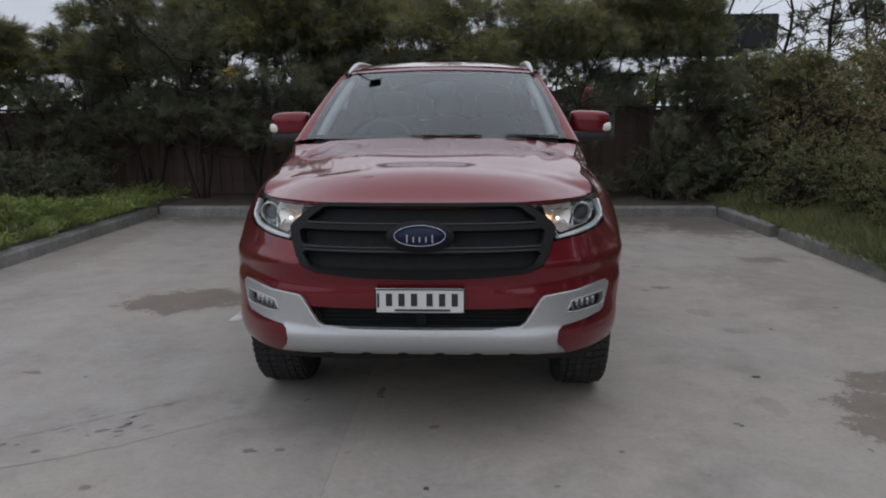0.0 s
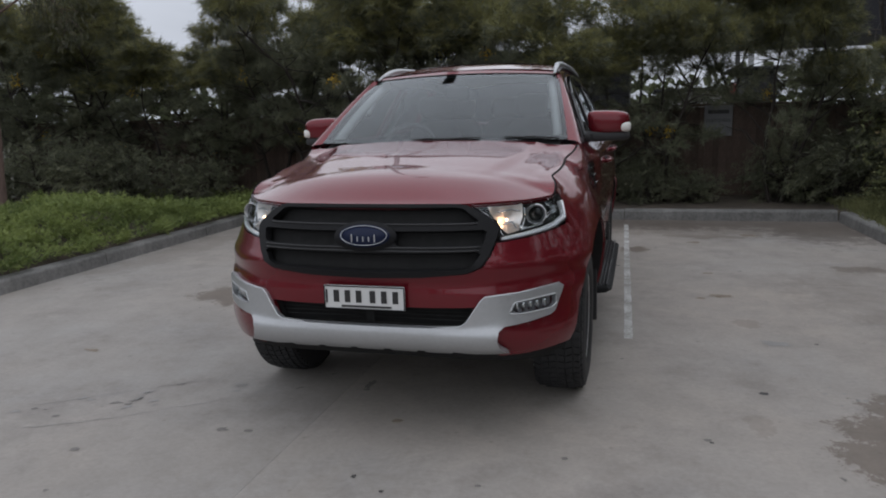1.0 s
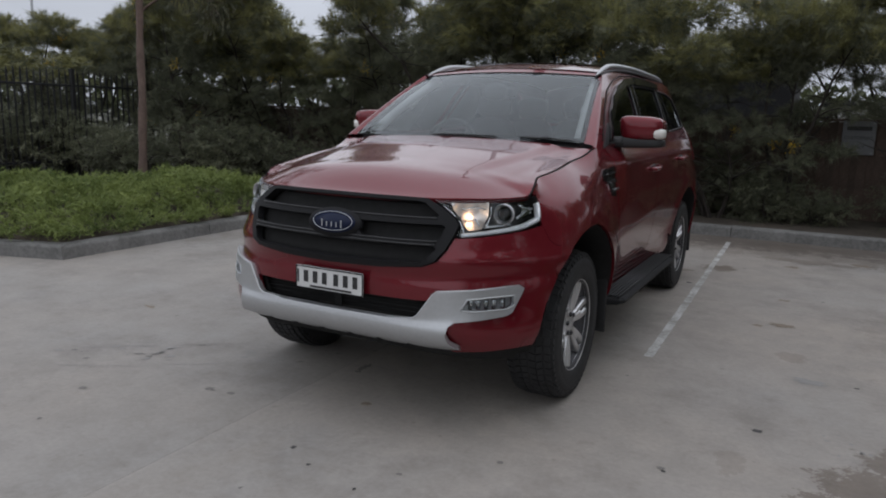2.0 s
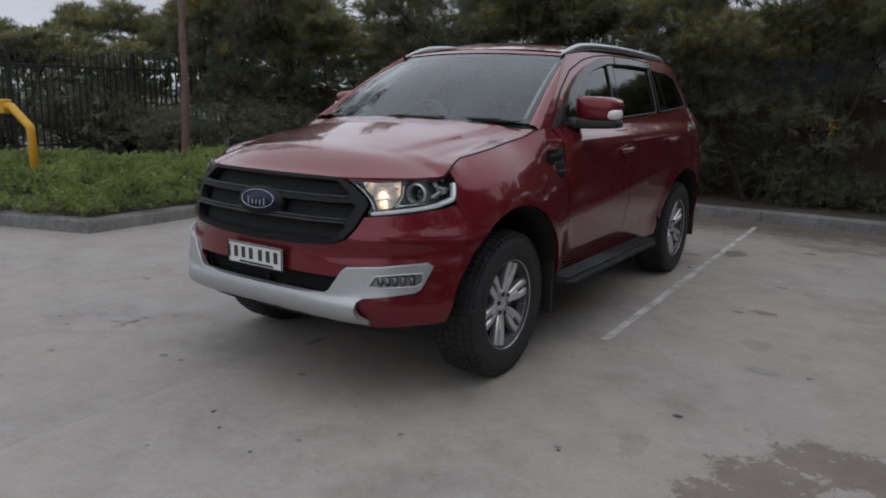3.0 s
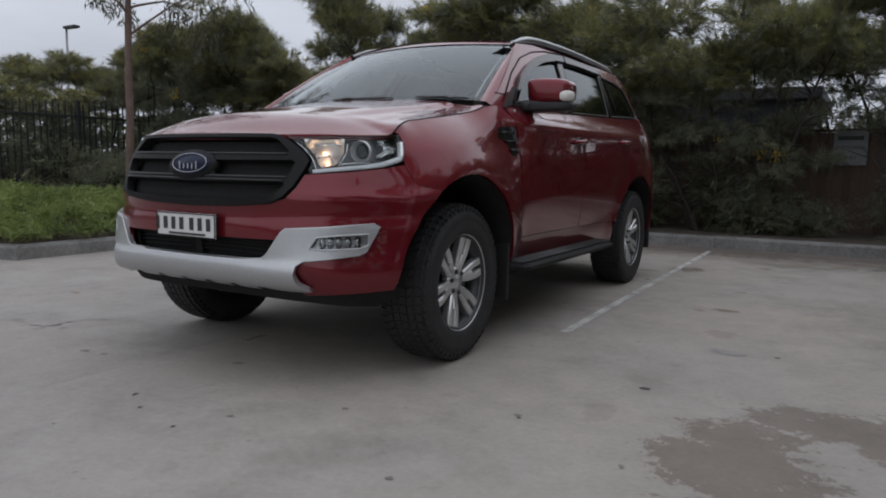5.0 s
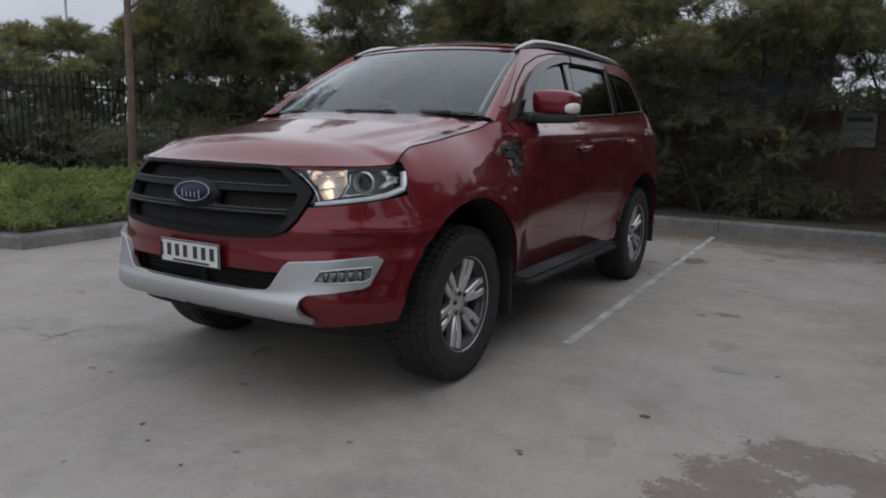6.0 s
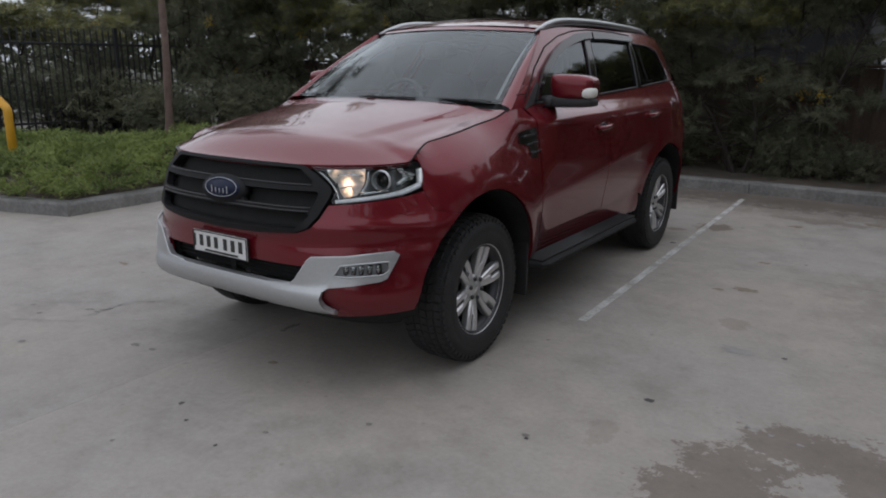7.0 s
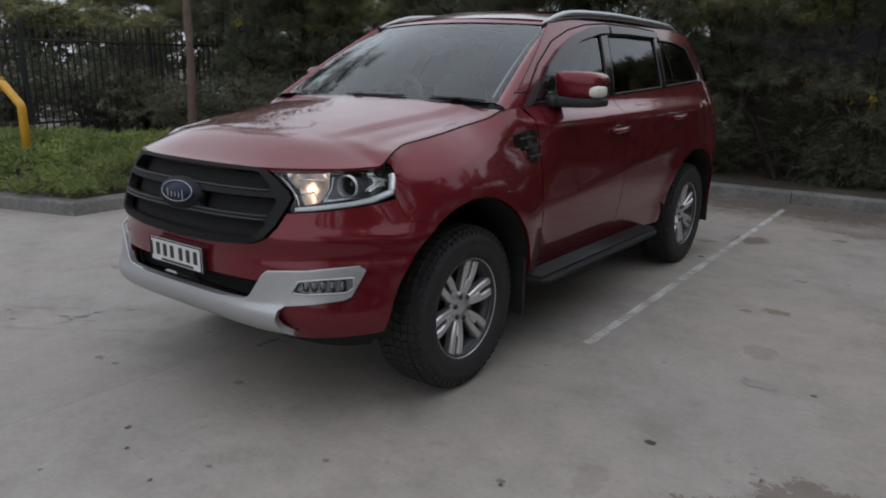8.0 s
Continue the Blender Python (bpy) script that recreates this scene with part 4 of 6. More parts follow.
for k in range(150):
    a = 2 * math.pi * k / 150 + rng_f.uniform(-0.02, 0.02)
    r = rng_f.uniform(75, 95)
    top = rng_f.uniform(3.5, 6.0)
    nb = 90
    b = np.stack([r * math.cos(a) + rng_f.normal(size=nb) * 2.4, r * math.sin(a) + rng_f.normal(size=nb) * 2.4,
                  top * rng_f.uniform(0.0, 1.0, nb) ** 0.7], axis=1)
    fv.append(leaf_geo(b, unit(rng_f.normal(size=(nb, 3))), rng_f.uniform(0.9, 1.8, nb), rng_f.uniform(0.7, 1.3, nb), rng_f))
far_trees = quads_object("far_trees", np.concatenate(fv), M_FARTREE)
tagged(far_trees, "distant belt of dull green trees", "trees", kind="stuff")

# ---- the car: materials ----
M_PAINT = material("red_metallic_paint", (0.146, 0.0088, 0.0155), 0.27, metal=0.44, coat=1.0, vary=0.06, scale=120.0, spec=0.2)
M_PAINT.node_tree.nodes["Principled BSDF"].inputs["Coat IOR"].default_value = 1.43
M_PAINT.node_tree.nodes["Principled BSDF"].inputs["Coat Roughness"].default_value = 0.02
M_GRILLE = material("matt_black_grille", (0.011, 0.011, 0.012), 0.6, spec=0.2, vary=0.15, scale=30.0, bump=0.04, bump_scale=300)
# underbody grey raised to lift the shade under the car
M_UNDER = material("lightened_underbody", (0.085, 0.082, 0.078), 0.9, spec=0.2, vary=0.4, scale=8.0)
# near-black, for the deep shade behind the grille openings
M_DEEP = material("shade_black_mesh", (0.006, 0.006, 0.006), 0.9, spec=0.05, vary=0.3, scale=60.0)
M_PLASTIC = material("black_plastic", (0.018, 0.018, 0.019), 0.55, vary=0.2, scale=40.0, bump=0.06, bump_scale=350)
M_BOARD = material("step_plastic", (0.016, 0.017, 0.019), 0.42, vary=0.2, scale=40.0, bump=0.05, bump_scale=300)
M_GLOSSBLACK = material("gloss_black", (0.010, 0.010, 0.011), 0.08, vary=0.1, scale=30.0)
M_VOID = material("dark_cavity", (0.026, 0.026, 0.026), 0.85, spec=0.1, vary=0.2, scale=30.0)
M_SILVER = material("satin_silver_plastic", (0.47, 0.48, 0.49), 0.36, metal=0.7, vary=0.06, scale=60.0, bump=0.02, bump_scale=500)
M_CHROME = material("chrome", (0.78, 0.79, 0.80), 0.10, metal=1.0, vary=0.04, scale=30.0)
M_REFLECT = material("lamp_reflector", (0.60, 0.60, 0.61), 0.22, metal=0.45, vary=0.2, scale=40.0, bump=0.15, bump_scale=60)
# reflector metal tinted warm, for the bulb's light on it
M_WARM = material("frosted_warm_reflector", (0.80, 0.75, 0.70), 0.30, metal=0.9, vary=0.15, scale=60.0)
M_LAMPDARK = material("lamp_housing", (0.10, 0.10, 0.105), 0.3, metal=0.3, vary=0.2, scale=30.0)
M_ALLOY = material("machined_alloy", (0.62, 0.62, 0.63), 0.32, metal=0.8, vary=0.10, scale=40.0)
M_ALLOYDARK = material("alloy_barrel", (0.06, 0.06, 0.065), 0.45, metal=0.5, vary=0.25, scale=25.0)
M_RUBBER = material("tyre_rubber", (0.026, 0.026, 0.027), 0.68, spec=0.35, vary=0.3, scale=16.0, bump=0.1, bump_scale=200)
M_TRIM = material("interior_trim", (0.075, 0.075, 0.078), 0.8, vary=0.2, scale=20.0)
M_TRIMLIGHT = material("headlining", (0.52, 0.52, 0.51), 0.9, vary=0.06, scale=20.0)
M_PLATE = material("plate_white", (0.62, 0.62, 0.61), 0.4, vary=0.05, scale=20.0)
M_PLATEINK = material("plate_ink", (0.02, 0.02, 0.02), 0.5)
M_BADGE = material("badge_blue", (0.006, 0.011, 0.034), 0.45, spec=0.2)
M_AMBER = material("indicator_white", (0.72, 0.70, 0.66), 0.25, vary=0.05)
M_TAIL = material("tail_red", (0.10, 0.008, 0.008), 0.15, coat=0.3)
M_GLASS = glass_material("windscreen_glass", (0.82, 0.88, 0.90), 1.72)
M_DARKGLASS = glass_material("privacy_glass", (0.05, 0.055, 0.06), 1.5)
M_SIDEGLASS = glass_material("side_glass", (0.42, 0.46, 0.46), 1.55)
M_LENS = glass_material("headlamp_cover", (0.93, 0.95, 0.96), 1.45)


def glow(name, colour, strength):
    m = bpy.data.materials.new(name)
    m.use_nodes = True
    p = m.node_tree.nodes["Principled BSDF"]
    p.inputs["Base Color"].default_value = (*colour, 1)
    p.inputs["Emission Color"].default_value = (*colour, 1)
    p.inputs["Emission Strength"].default_value = strength
    return m


# faint added glow on the strip, in place of the sky light it catches
M_STRIP = glow("light_strip", (0.9, 0.92, 0.95), 0.06)
M_BULB = glow("lit_bulb", (1.0, 0.60, 0.36), 8.0)


# ---- the car: form ----
def spline(xs, ys):
    """A smooth curve through a few design heights (cubic Hermite)."""
    xs, ys = np.array(xs, float), np.array(ys, float)
    t = np.gradient(ys, xs)

    def f(x):
        x = np.clip(np.asarray(x, float), xs[0], xs[-1])
        i = np.clip(np.searchsorted(xs, x) - 1, 0, len(xs) - 2)
        h = xs[i + 1] - xs[i]
        s = (x - xs[i]) / h
        return ((2 * s ** 3 - 3 * s ** 2 + 1) * ys[i] + (s ** 3 - 2 * s ** 2 + s) * h * t[i]
                + (-2 * s ** 3 + 3 * s ** 2) * ys[i + 1] + (s ** 3 - s ** 2) * h * t[i + 1])
    return f


def smooth(a, b, x):
    s = np.clip((np.asarray(x, float) - a) / (b - a), 0, 1)
    return s * s * (3 - 2 * s)


ARC, MID = 1.35, 3.2
HUB_F, HUB_R, HUB_Z, ARCH, ARCH_F = 0.923, 3.790, 0.384, 0.50, 0.505
ARC_F, ARC_R, ARCH_V = 0.895, 3.780, 1.04
side_x = spline([0.25, 0.35, 0.45, 0.60, 0.80, 0.95, 1.085, 1.2, 1.3, 1.4], [0.84, 0.880, 0.903, 0.918, 0.925, 0.908, 0.874, 0.848, 0.803, 0.757])
nose_y = spline([0.25, 0.36, 0.42, 0.5, 0.58, 0.68, 0.76, 0.84, 0.90, 0.96, 1.06, 1.3], [0.24, 0.165, 0.12, 0.068, 0.052, 0.046, 0.044, 0.052, 0.072, 0.095, 0.135, 0.25])
tail_y = spline([0.25, 0.45, 0.6, 0.8, 1.0, 1.2, 1.4], [4.70, 4.80, 4.84, 4.84, 4.78, 4.76, 4.70])
power = spline([0.3, 0.42, 0.49, 0.58, 0.70, 0.95, 1.1], [6.0, 5.6, 4.8, 3.8, 3.3, 3.2, 3.2])
corner_y = spline([0.25, 0.60, 0.72, 0.84, 0.95, 1.1, 1.4], [0.80, 0.80, 0.81, 0.88, 0.94, 0.95, 0.95])
top_z = spline([0, 0.5, 0.80, 0.838, 0.854, 0.868, 0.900, 0.965, 1.15, 1.35, 1.50, 1.60, 1.68, 1.76, 1.84, 1.92, 2.85, 4.7, 6.2],
               [1.062, 1.062, 1.066, 1.069, 1.076, 1.090, 1.112, 1.131, 1.159, 1.184, 1.205, 1.227, 1.256, 1.274, 1.270, 1.264, 1.289, 1.366, 1.37])


def shell(u, z, off=0.0):
    """Lower body: u runs round the car from the nose (0) along the flank to the tail; z is the height. Vectorised."""
    u, z = np.broadcast_arrays(np.asarray(u, float), np.asarray(z, float))
    if np.any(off):
        e = 1e-3
        p = shell(u, z)
        n = np.cross(shell(u + e, z) - p, shell(u, z + e) - p)
        n = unit(n)
        return p + n * np.asarray(off)[..., None]
    sgn, a = np.where(u < 0, -1.0, 1.0), np.abs(u)
    zt = top_z(a)
    rnd = 0.085 * smooth(0.845, 1.04, a) * (1 - smooth(1.42, 1.78, a)) * np.clip((z - (zt - 0.14)) / 0.14, 0, 1.3) ** 2
    w = side_x(z) - rnd
    front, rear = a < ARC, a > ARC + MID
    ph = np.where(front, a / ARC, np.where(rear, 1 - (a - ARC - MID) / ARC, 1.0)) * math.pi / 2
    n, m = np.where(front, power(z), 4.0), 2.0
    yc = corner_y(z)
    yr = yc + MID
    s, c = np.sin(ph), np.maximum(np.cos(ph), 0)
    lo, hi = np.full(a.shape, 0.5), np.full(a.shape, 1.6)
    for _ in range(34):
        r = (lo + hi) / 2
        big = (r * s) ** n + (r * c) ** m > 1
        hi, lo = np.where(big, r, hi), np.where(big, lo, r)
    r = (lo + hi) / 2
    x = w * r * s
    y = np.where(front, yc - (yc - nose_y(z)) * r * c, np.where(rear, yr + (tail_y(z) - yr) * r * c, yc + a - ARC))
    # ledge round the nose under the headlights, with a hollow below it
    nose = 1 - smooth(0.95, 1.3, a)
    ridge = nose * (0.008 * np.exp(-((z - 0.805) / 0.030) ** 2) - 0.007 * np.exp(-((z - 0.728) / 0.030) ** 2))
    y, x = y - ridge * c, x + ridge * s
    for hy, ra, out, wid in ((ARC_F, ARCH_F, 0.038, 0.15), (ARC_R, ARCH, 0.020, 0.09)):
        d = np.hypot(y - hy, (z - HUB_Z) / (ARCH_V if hy < 2 else 1.0))
        x = x + out * np.exp(-((d - ra) / wid) ** 2) * smooth(0.50, 1.0, a) * smooth(0.28, 0.5, z)
    # waist crease and lower scallop along the doors
    mid = smooth(1.75, 2.1, a) * (1 - smooth(4.2, 4.6, a))
    x = x + mid * (0.052 * smooth(0.82, 1.20, z) * (1 - smooth(1.19, 1.265, z)) - 0.11 * np.clip(0.74 + 0.11 * (a - 2.03) - z, 0, 0.32))
    return np.stack([sgn * x, y, z], axis=-1)


def ux(x, z):
    """u of the point of the nose at x."""
    q = min(0.999, abs(x) / float(side_x(z)))
    k = float(power(z))
    return math.copysign(math.atan2(q, math.sqrt(1 - q ** k)) / (math.pi / 2) * ARC, x)


def uy(y, z):
    """u of the point of the flank at y."""
    yc = float(corner_y(z))
    if y >= yc:
        return ARC + y - yc
    q = (yc - y) / (yc - float(nose_y(z)))
    q = min(q, 0.999)
    return math.atan2((1 - q ** 2) ** (1 / float(power(z))), q) / (math.pi / 2) * ARC


def X(*pts):
    return [(ux(x, z), z) for x, z in pts]


def Y(*pts):
    """A line along the flank, cut into short steps so that it stays straight in the side view."""
    out = []
    for (y0, z0), (y1, z1) in zip(pts[:-1], pts[1:]):
        n = max(1, int(math.hypot(y1 - y0, z1 - z0) / 0.06))
        out += [(uy(y0 + (y1 - y0) * k / n, z0 + (z1 - z0) * k / n), z0 + (z1 - z0) * k / n) for k in range(n)]
    return out + [(uy(*pts[-1]), pts[-1][1])]


def arc_pts(hy, z0, z1, n=22, r=ARCH, rising=True):
    """Points of a wheel arch in the flank between two angles (degrees from the rear)."""
    out = []
    for k in range(n + 1):
        t = radians(z0 + (z1 - z0) * k / n)
        zz = HUB_Z + r * math.sin(t) * (ARCH_V if hy < 2 else 1.0)
        out.append((uy(hy + r * math.cos(t), zz), zz))
    return out


from mathutils.geometry import delaunay_2d_cdt


def inside(P, poly):
    x, y = P[:, 0], P[:, 1]
    r = np.zeros(len(P), bool)
    a = np.array(poly)
    b = np.roll(a, -1, axis=0)
    for (x0, y0), (x1, y1) in zip(a, b):
        if y0 == y1:
            continue
        c = ((y0 > y) != (y1 > y)) & (x < (x1 - x0) * (y - y0) / (y1 - y0) + x0)
        r ^= c
    return r


def resample(poly, h):
    out = []
    for i in range(len(poly)):
        a, b = np.array(poly[i], float), np.array(poly[(i + 1) % len(poly)], float)
        k = max(1, int(np.ceil(np.linalg.norm(b - a) / h)))
        out += [tuple(a + (b - a) * j / k) for j in range(k)]
    return out


def fill(poly, holes=(), h=0.02):
    """An even triangulation of a polygon with holes, with its boundary loops."""
    loops = [resample(p, h) for p in (poly, *holes)]
    P = [q for l_ in loops for q in l_]
    E, o = [], 0
    for l_ in loops:
        E += [(o + i, o + (i + 1) % len(l_)) for i in range(len(l_))]
        o += len(l_)
    B = np.array(P)
    lo, hi = B.min(0), B.max(0)
    gx_, gy_ = np.meshgrid(np.arange(lo[0], hi[0], h), np.arange(lo[1], hi[1], h * 0.866))
    gx_ = gx_ + (np.arange(gx_.shape[0]) % 2)[:, None] * h / 2
    G = np.stack([gx_.ravel(), gy_.ravel()], 1)
    ok = inside(G, poly)
    for hp in holes:
        ok &= ~inside(G, hp)
    G = G[ok]
    if len(G):
        keep = np.ones(len(G), bool)
        for s0 in range(0, len(G), 2000):
            d = ((G[s0:s0 + 2000, None, :] - B[None]) ** 2).sum(2).min(1)
            keep[s0:s0 + 2000] = d > (0.6 * h) ** 2
        G = G[keep]
    pts = [Vector((float(a), float(b))) for a, b in P] + [Vector((float(a), float(b))) for a, b in G]
    V, _, F, *_ = delaunay_2d_cdt(pts, E, [], 0, 1e-7)
    V = np.array([(v.x, v.y) for v in V])
    F = np.array([(f[0], f[i], f[i + 1]) for f in F for i in range(1, len(f) - 1)])
    C = V[F].mean(1)
    e1, e2 = V[F[:, 1]] - V[F[:, 0]], V[F[:, 2]] - V[F[:, 0]]
    ok = inside(C, poly) & (np.abs(e1[:, 0] * e2[:, 1] - e1[:, 1] * e2[:, 0]) > 0.02 * h * h)
    for hp in holes:
        ok &= ~inside(C, hp)
    return V, F[ok]


def panel(name, poly, surf, mat, parent, holes=(), h=0.02, rim=0.018, off=0.0, mirror=False, label="", flip=False):
    """A sheet cut from a surface, with folded-in edges. surf(a, b, off) gives places; mirror reflects it to the other flank."""
    V, F = fill(poly, holes, h)
    p = surf(V[:, 0], V[:, 1], off)
    q = surf(V[:, 0], V[:, 1], off - max(rim, 0.006))
    if mirror:
        p, q = p * np.array([-1, 1, 1]), q * np.array([-1, 1, 1])
    n = np.cross(p[F[:, 1]] - p[F[:, 0]], p[F[:, 2]] - p[F[:, 0]])
    out = (p - q)[F[:, 0]]
    bad = (n * out).sum(1) < 0
    F = F.copy()
    F[bad] = F[bad][:, ::-1]
    count = {}
    for f in F:
        for i in range(3):
            a, b = int(f[i]), int(f[(i + 1) % 3])
            count[(min(a, b), max(a, b))] = count.get((min(a, b), max(a, b)), []) + [(a, b)]
    verts, faces = [tuple(v) for v in p], [tuple(int(i) for i in f) for f in F]
    if rim:
        ids = {}
        for k, lst in count.items():
            if len(lst) == 1:
                a, b = lst[0]
                for i in (a, b):
                    if i not in ids:
                        ids[i] = len(verts)
                        verts += [tuple(p[i]), tuple(q[i])]
                faces.append((ids[b], ids[a], ids[a] + 1, ids[b] + 1))
    used_ids = sorted({i for f in faces for i in f})
    remap = {o: k for k, o in enumerate(used_ids)}
    return raw(name, [verts[i] for i in used_ids], [tuple(remap[i] for i in f) for f in faces], mat, parent, label, smooth=True)


def sheet(name, f, nu, nv, mat, parent, label="", thick=0.0):
    """A patch from f(s, t) with s, t from 0 to 1."""
    vs = [f(i / nu, j / nv) for j in range(nv + 1) for i in range(nu + 1)]
    fs = [(j * (nu + 1) + i, j * (nu + 1) + i + 1, (j + 1) * (nu + 1) + i + 1, (j + 1) * (nu + 1) + i) for j in range(nv) for i in range(nu)]
    return raw(name, vs, fs, mat, parent, label, smooth=True)


def roundbox(size, centre, k=4.0, n=20, squash=None):
    """A closed pillow-like solid (superellipsoid) of a given size."""
    vs, fs = [], []
    m = n * 2
    sp = lambda v, e: math.copysign(abs(v) ** e, v)
    e = 2.0 / k
    for j in range(n + 1):
        la = -math.pi / 2 + math.pi * j / n
        for i in range(m):
            lo = 2 * math.pi * i / m
            x = sp(math.cos(la), e) * sp(math.cos(lo), e) * size[0] / 2
            y = sp(math.cos(la), e) * sp(math.sin(lo), e) * size[1] / 2
            z = sp(math.sin(la), e) * size[2] / 2
            if squash:
                x, y, z = squash(x, y, z)
            vs.append((x + centre[0], y + centre[1], z + centre[2]))
    for j in range(n):
        for i in range(m):
            fs.append((j * m + i, j * m + (i + 1) % m, (j + 1) * m + (i + 1) % m, (j + 1) * m + i))
    return vs, fs


car = empty("suv_car", (0, 0, 0))
tagged(car, "dark red metallic seven-seat four-wheel-drive wagon parked on the concrete", "car")

# inner dark body that closes the gaps
lamp_hole = X((0.555, 1.040), (0.66, 1.046), (0.75, 1.05)) + Y((0.485, 1.05), (0.465, 0.99)) + X((0.77, 0.965), (0.66, 0.93), (0.585, 0.915), (0.575, 0.96))
def inner_surf(a, b, off):
    return shell(a, b, off - 0.04)


arch_f = arc_pts(ARC_F, 188, -8, 30, ARCH + 0.002)
arch_r = arc_pts(ARC_R, 188, -8, 30, ARCH + 0.002)
side_low = 0.36
inner_half = [(0.0, side_low), (0.0, 0.50), (0.0, 1.05)] + [(u_, float(top_z(u_)) - 0.012) for u_ in np.linspace(0.02, ARC * 2 + MID, 60)] + [(ARC * 2 + MID, side_low)] + \
    list(reversed(arch_r)) + list(reversed(arch_f))
for mir in (False, True):
    panel("inner_body", inner_half, inner_surf, M_VOID, car, [X((0.02, 0.63), (0.465, 0.63), (0.42, 0.535), (0.02, 0.535)), lamp_hole], h=0.04, rim=0, mirror=mir)

# ---- nose ----
grille_half = X((0.0, 1.064), (0.30, 1.064), (0.395, 1.062), (0.430, 1.056), (0.485, 1.026), (0.545, 0.980), (0.562, 0.955), (0.556, 0.922), (0.530, 0.850), (0.497, 0.808), (0.440, 0.785), (0.25, 0.768), (0.0, 0.761))
lamp_poly = X((0.448, 1.058), (0.52, 1.058), (0.60, 1.059), (0.68, 1.061), (0.76, 1.066)) + Y((0.51, 1.074), (0.518, 1.035), (0.486, 0.962)) + X((0.785, 0.937), (0.74, 0.926), (0.66, 0.914), (0.578, 0.905), (0.564, 0.918), (0.572, 0.956), (0.553, 0.984), (0.492, 1.031))
bump_half = X((0.0, 0.756), (0.25, 0.763), (0.445, 0.778), (0.503, 0.802), (0.537, 0.846), (0.559, 0.900), (0.66, 0.908), (0.742, 0.920), (0.790, 0.931)) + \
    Y((0.492, 0.946), (0.502, 0.885), (0.52, 0.858), (0.58, 0.848), (0.62, 0.840)) + arc_pts(ARC_F, 121, 176, 16, ARCH_F) + X((0.74, 0.412), (0.57, 0.400), (0.52, 0.44), (0.46, 0.475), (0.30, 0.48), (0.0, 0.48))
bump_poly = bump_half + [(-a, b) for a, b in reversed(bump_half)][1:-1]
intake = X((0.474, 0.632), (0.425, 0.530))
intake_poly = [intake[0], intake[1], (-intake[1][0], intake[1][1]), (-intake[0][0], intake[0][1])]
fog_hole = X((0.774, 0.660), (0.70, 0.655), (0.628, 0.646), (0.608, 0.600), (0.65, 0.594), (0.760, 0.601), (0.774, 0.616))
front_bumper = panel("front_bumper", bump_poly, shell, M_PAINT, car, [intake_poly, fog_hole, [(-a, b) for a, b in reversed(fog_hole)]], h=0.018, label="red painted front bumper")
sheet("lower_intake", lambda s, t: tuple(shell(ux(-0.52 + 1.04 * s, 0.57), 0.52 + 0.13 * t, -0.07)), 30, 4, M_VOID, front_bumper, "black mesh intake")
for k in range(4):
    zz = 0.562 + 0.018 * k
    tube("intake_bar", [tuple(shell(ux(-0.47 + 0.94 * s / 20, zz), zz, -0.05)) for s in range(21)], 0.003, M_VOID, front_bumper, 6)

grille_poly = grille_half + [(-a, b) for a, b in reversed(grille_half)][1:-1]


def sym(pts):
    h_ = X(*pts)
    return h_ + [(-a, b) for a, b in reversed(h_)]


# three rows of openings in the grille
open_top = sym([(0.0, 1.050), (0.385, 1.048), (0.415, 1.042), (0.480, 0.992), (0.472, 0.986), (0.0, 0.984)])
open_top = [p for i, p in enumerate(open_top) if i != len(open_top) - 1]
open_mid = X((0.135, 0.952), (0.500, 0.954), (0.515, 0.945), (0.506, 0.902), (0.494, 0.893), (0.150, 0.890), (0.135, 0.905))
open_low = sym([(0.0, 0.862), (0.480, 0.866), (0.497, 0.855), (0.462, 0.812), (0.43, 0.800), (0.0, 0.786)])
open_low = [p for i, p in enumerate(open_low) if i != len(open_low) - 1]
grille = panel("grille", grille_poly, shell, M_GRILLE, car, [open_top, open_mid, [(-a, b) for a, b in reversed(open_mid)], open_low], h=0.016, rim=0.035, off=0.014,
               label="matt black three-bar grille")
sheet("grille_mesh", lambda s, t: tuple(shell(ux(-0.52 + 1.04 * s, 0.93), 0.79 + 0.26 * t, -0.075)), 30, 8, M_DEEP, grille, "plain mesh backing, near-black for the shade in the openings")
# raised lip along each opening, in a lighter plastic for its highlight
for z0, xo in ((0.979, 0.475), (0.884, 0.495), (0.870, 0.49)):
    tube("bar_edge", [tuple(shell(ux(-xo + 2 * xo * s / 40, z0), z0, 0.015)) for s in range(41)], 0.0045, M_PLASTIC, grille, 6)

# oval badge
def oval(rx, rz, off, n=48):
    return [tuple(shell(ux(rx * math.cos(2 * math.pi * k / n) + 1e-6, 0.929), 0.929 + rz * math.sin(2 * math.pi * k / n), off)) for k in range(n)]


def disc(name, rx, rz, off, mat, parent, depth=0.012, label=""):
    a, b = oval(rx, rz, off), oval(rx * 1.02, rz * 1.03, off - depth)
    c_ = tuple(shell(0.0, 0.929, off + 0.004))
    n = len(a)
    vs = a + b + [c_]
    fs = [(k, (k + 1) % n, 2 * n) for k in range(n)] + [(n + k, n + (k + 1) % n, (k + 1) % n, k) for k in range(n)]
    return raw(name, vs, fs, mat, parent, label, smooth=True)


disc("badge_base", 0.140, 0.062, 0.024, M_GRILLE, grille, 0.03)
badge = disc("badge", 0.114, 0.046, 0.034, M_BADGE, grille, 0.014, "oval dark blue badge with a thin bright rim")
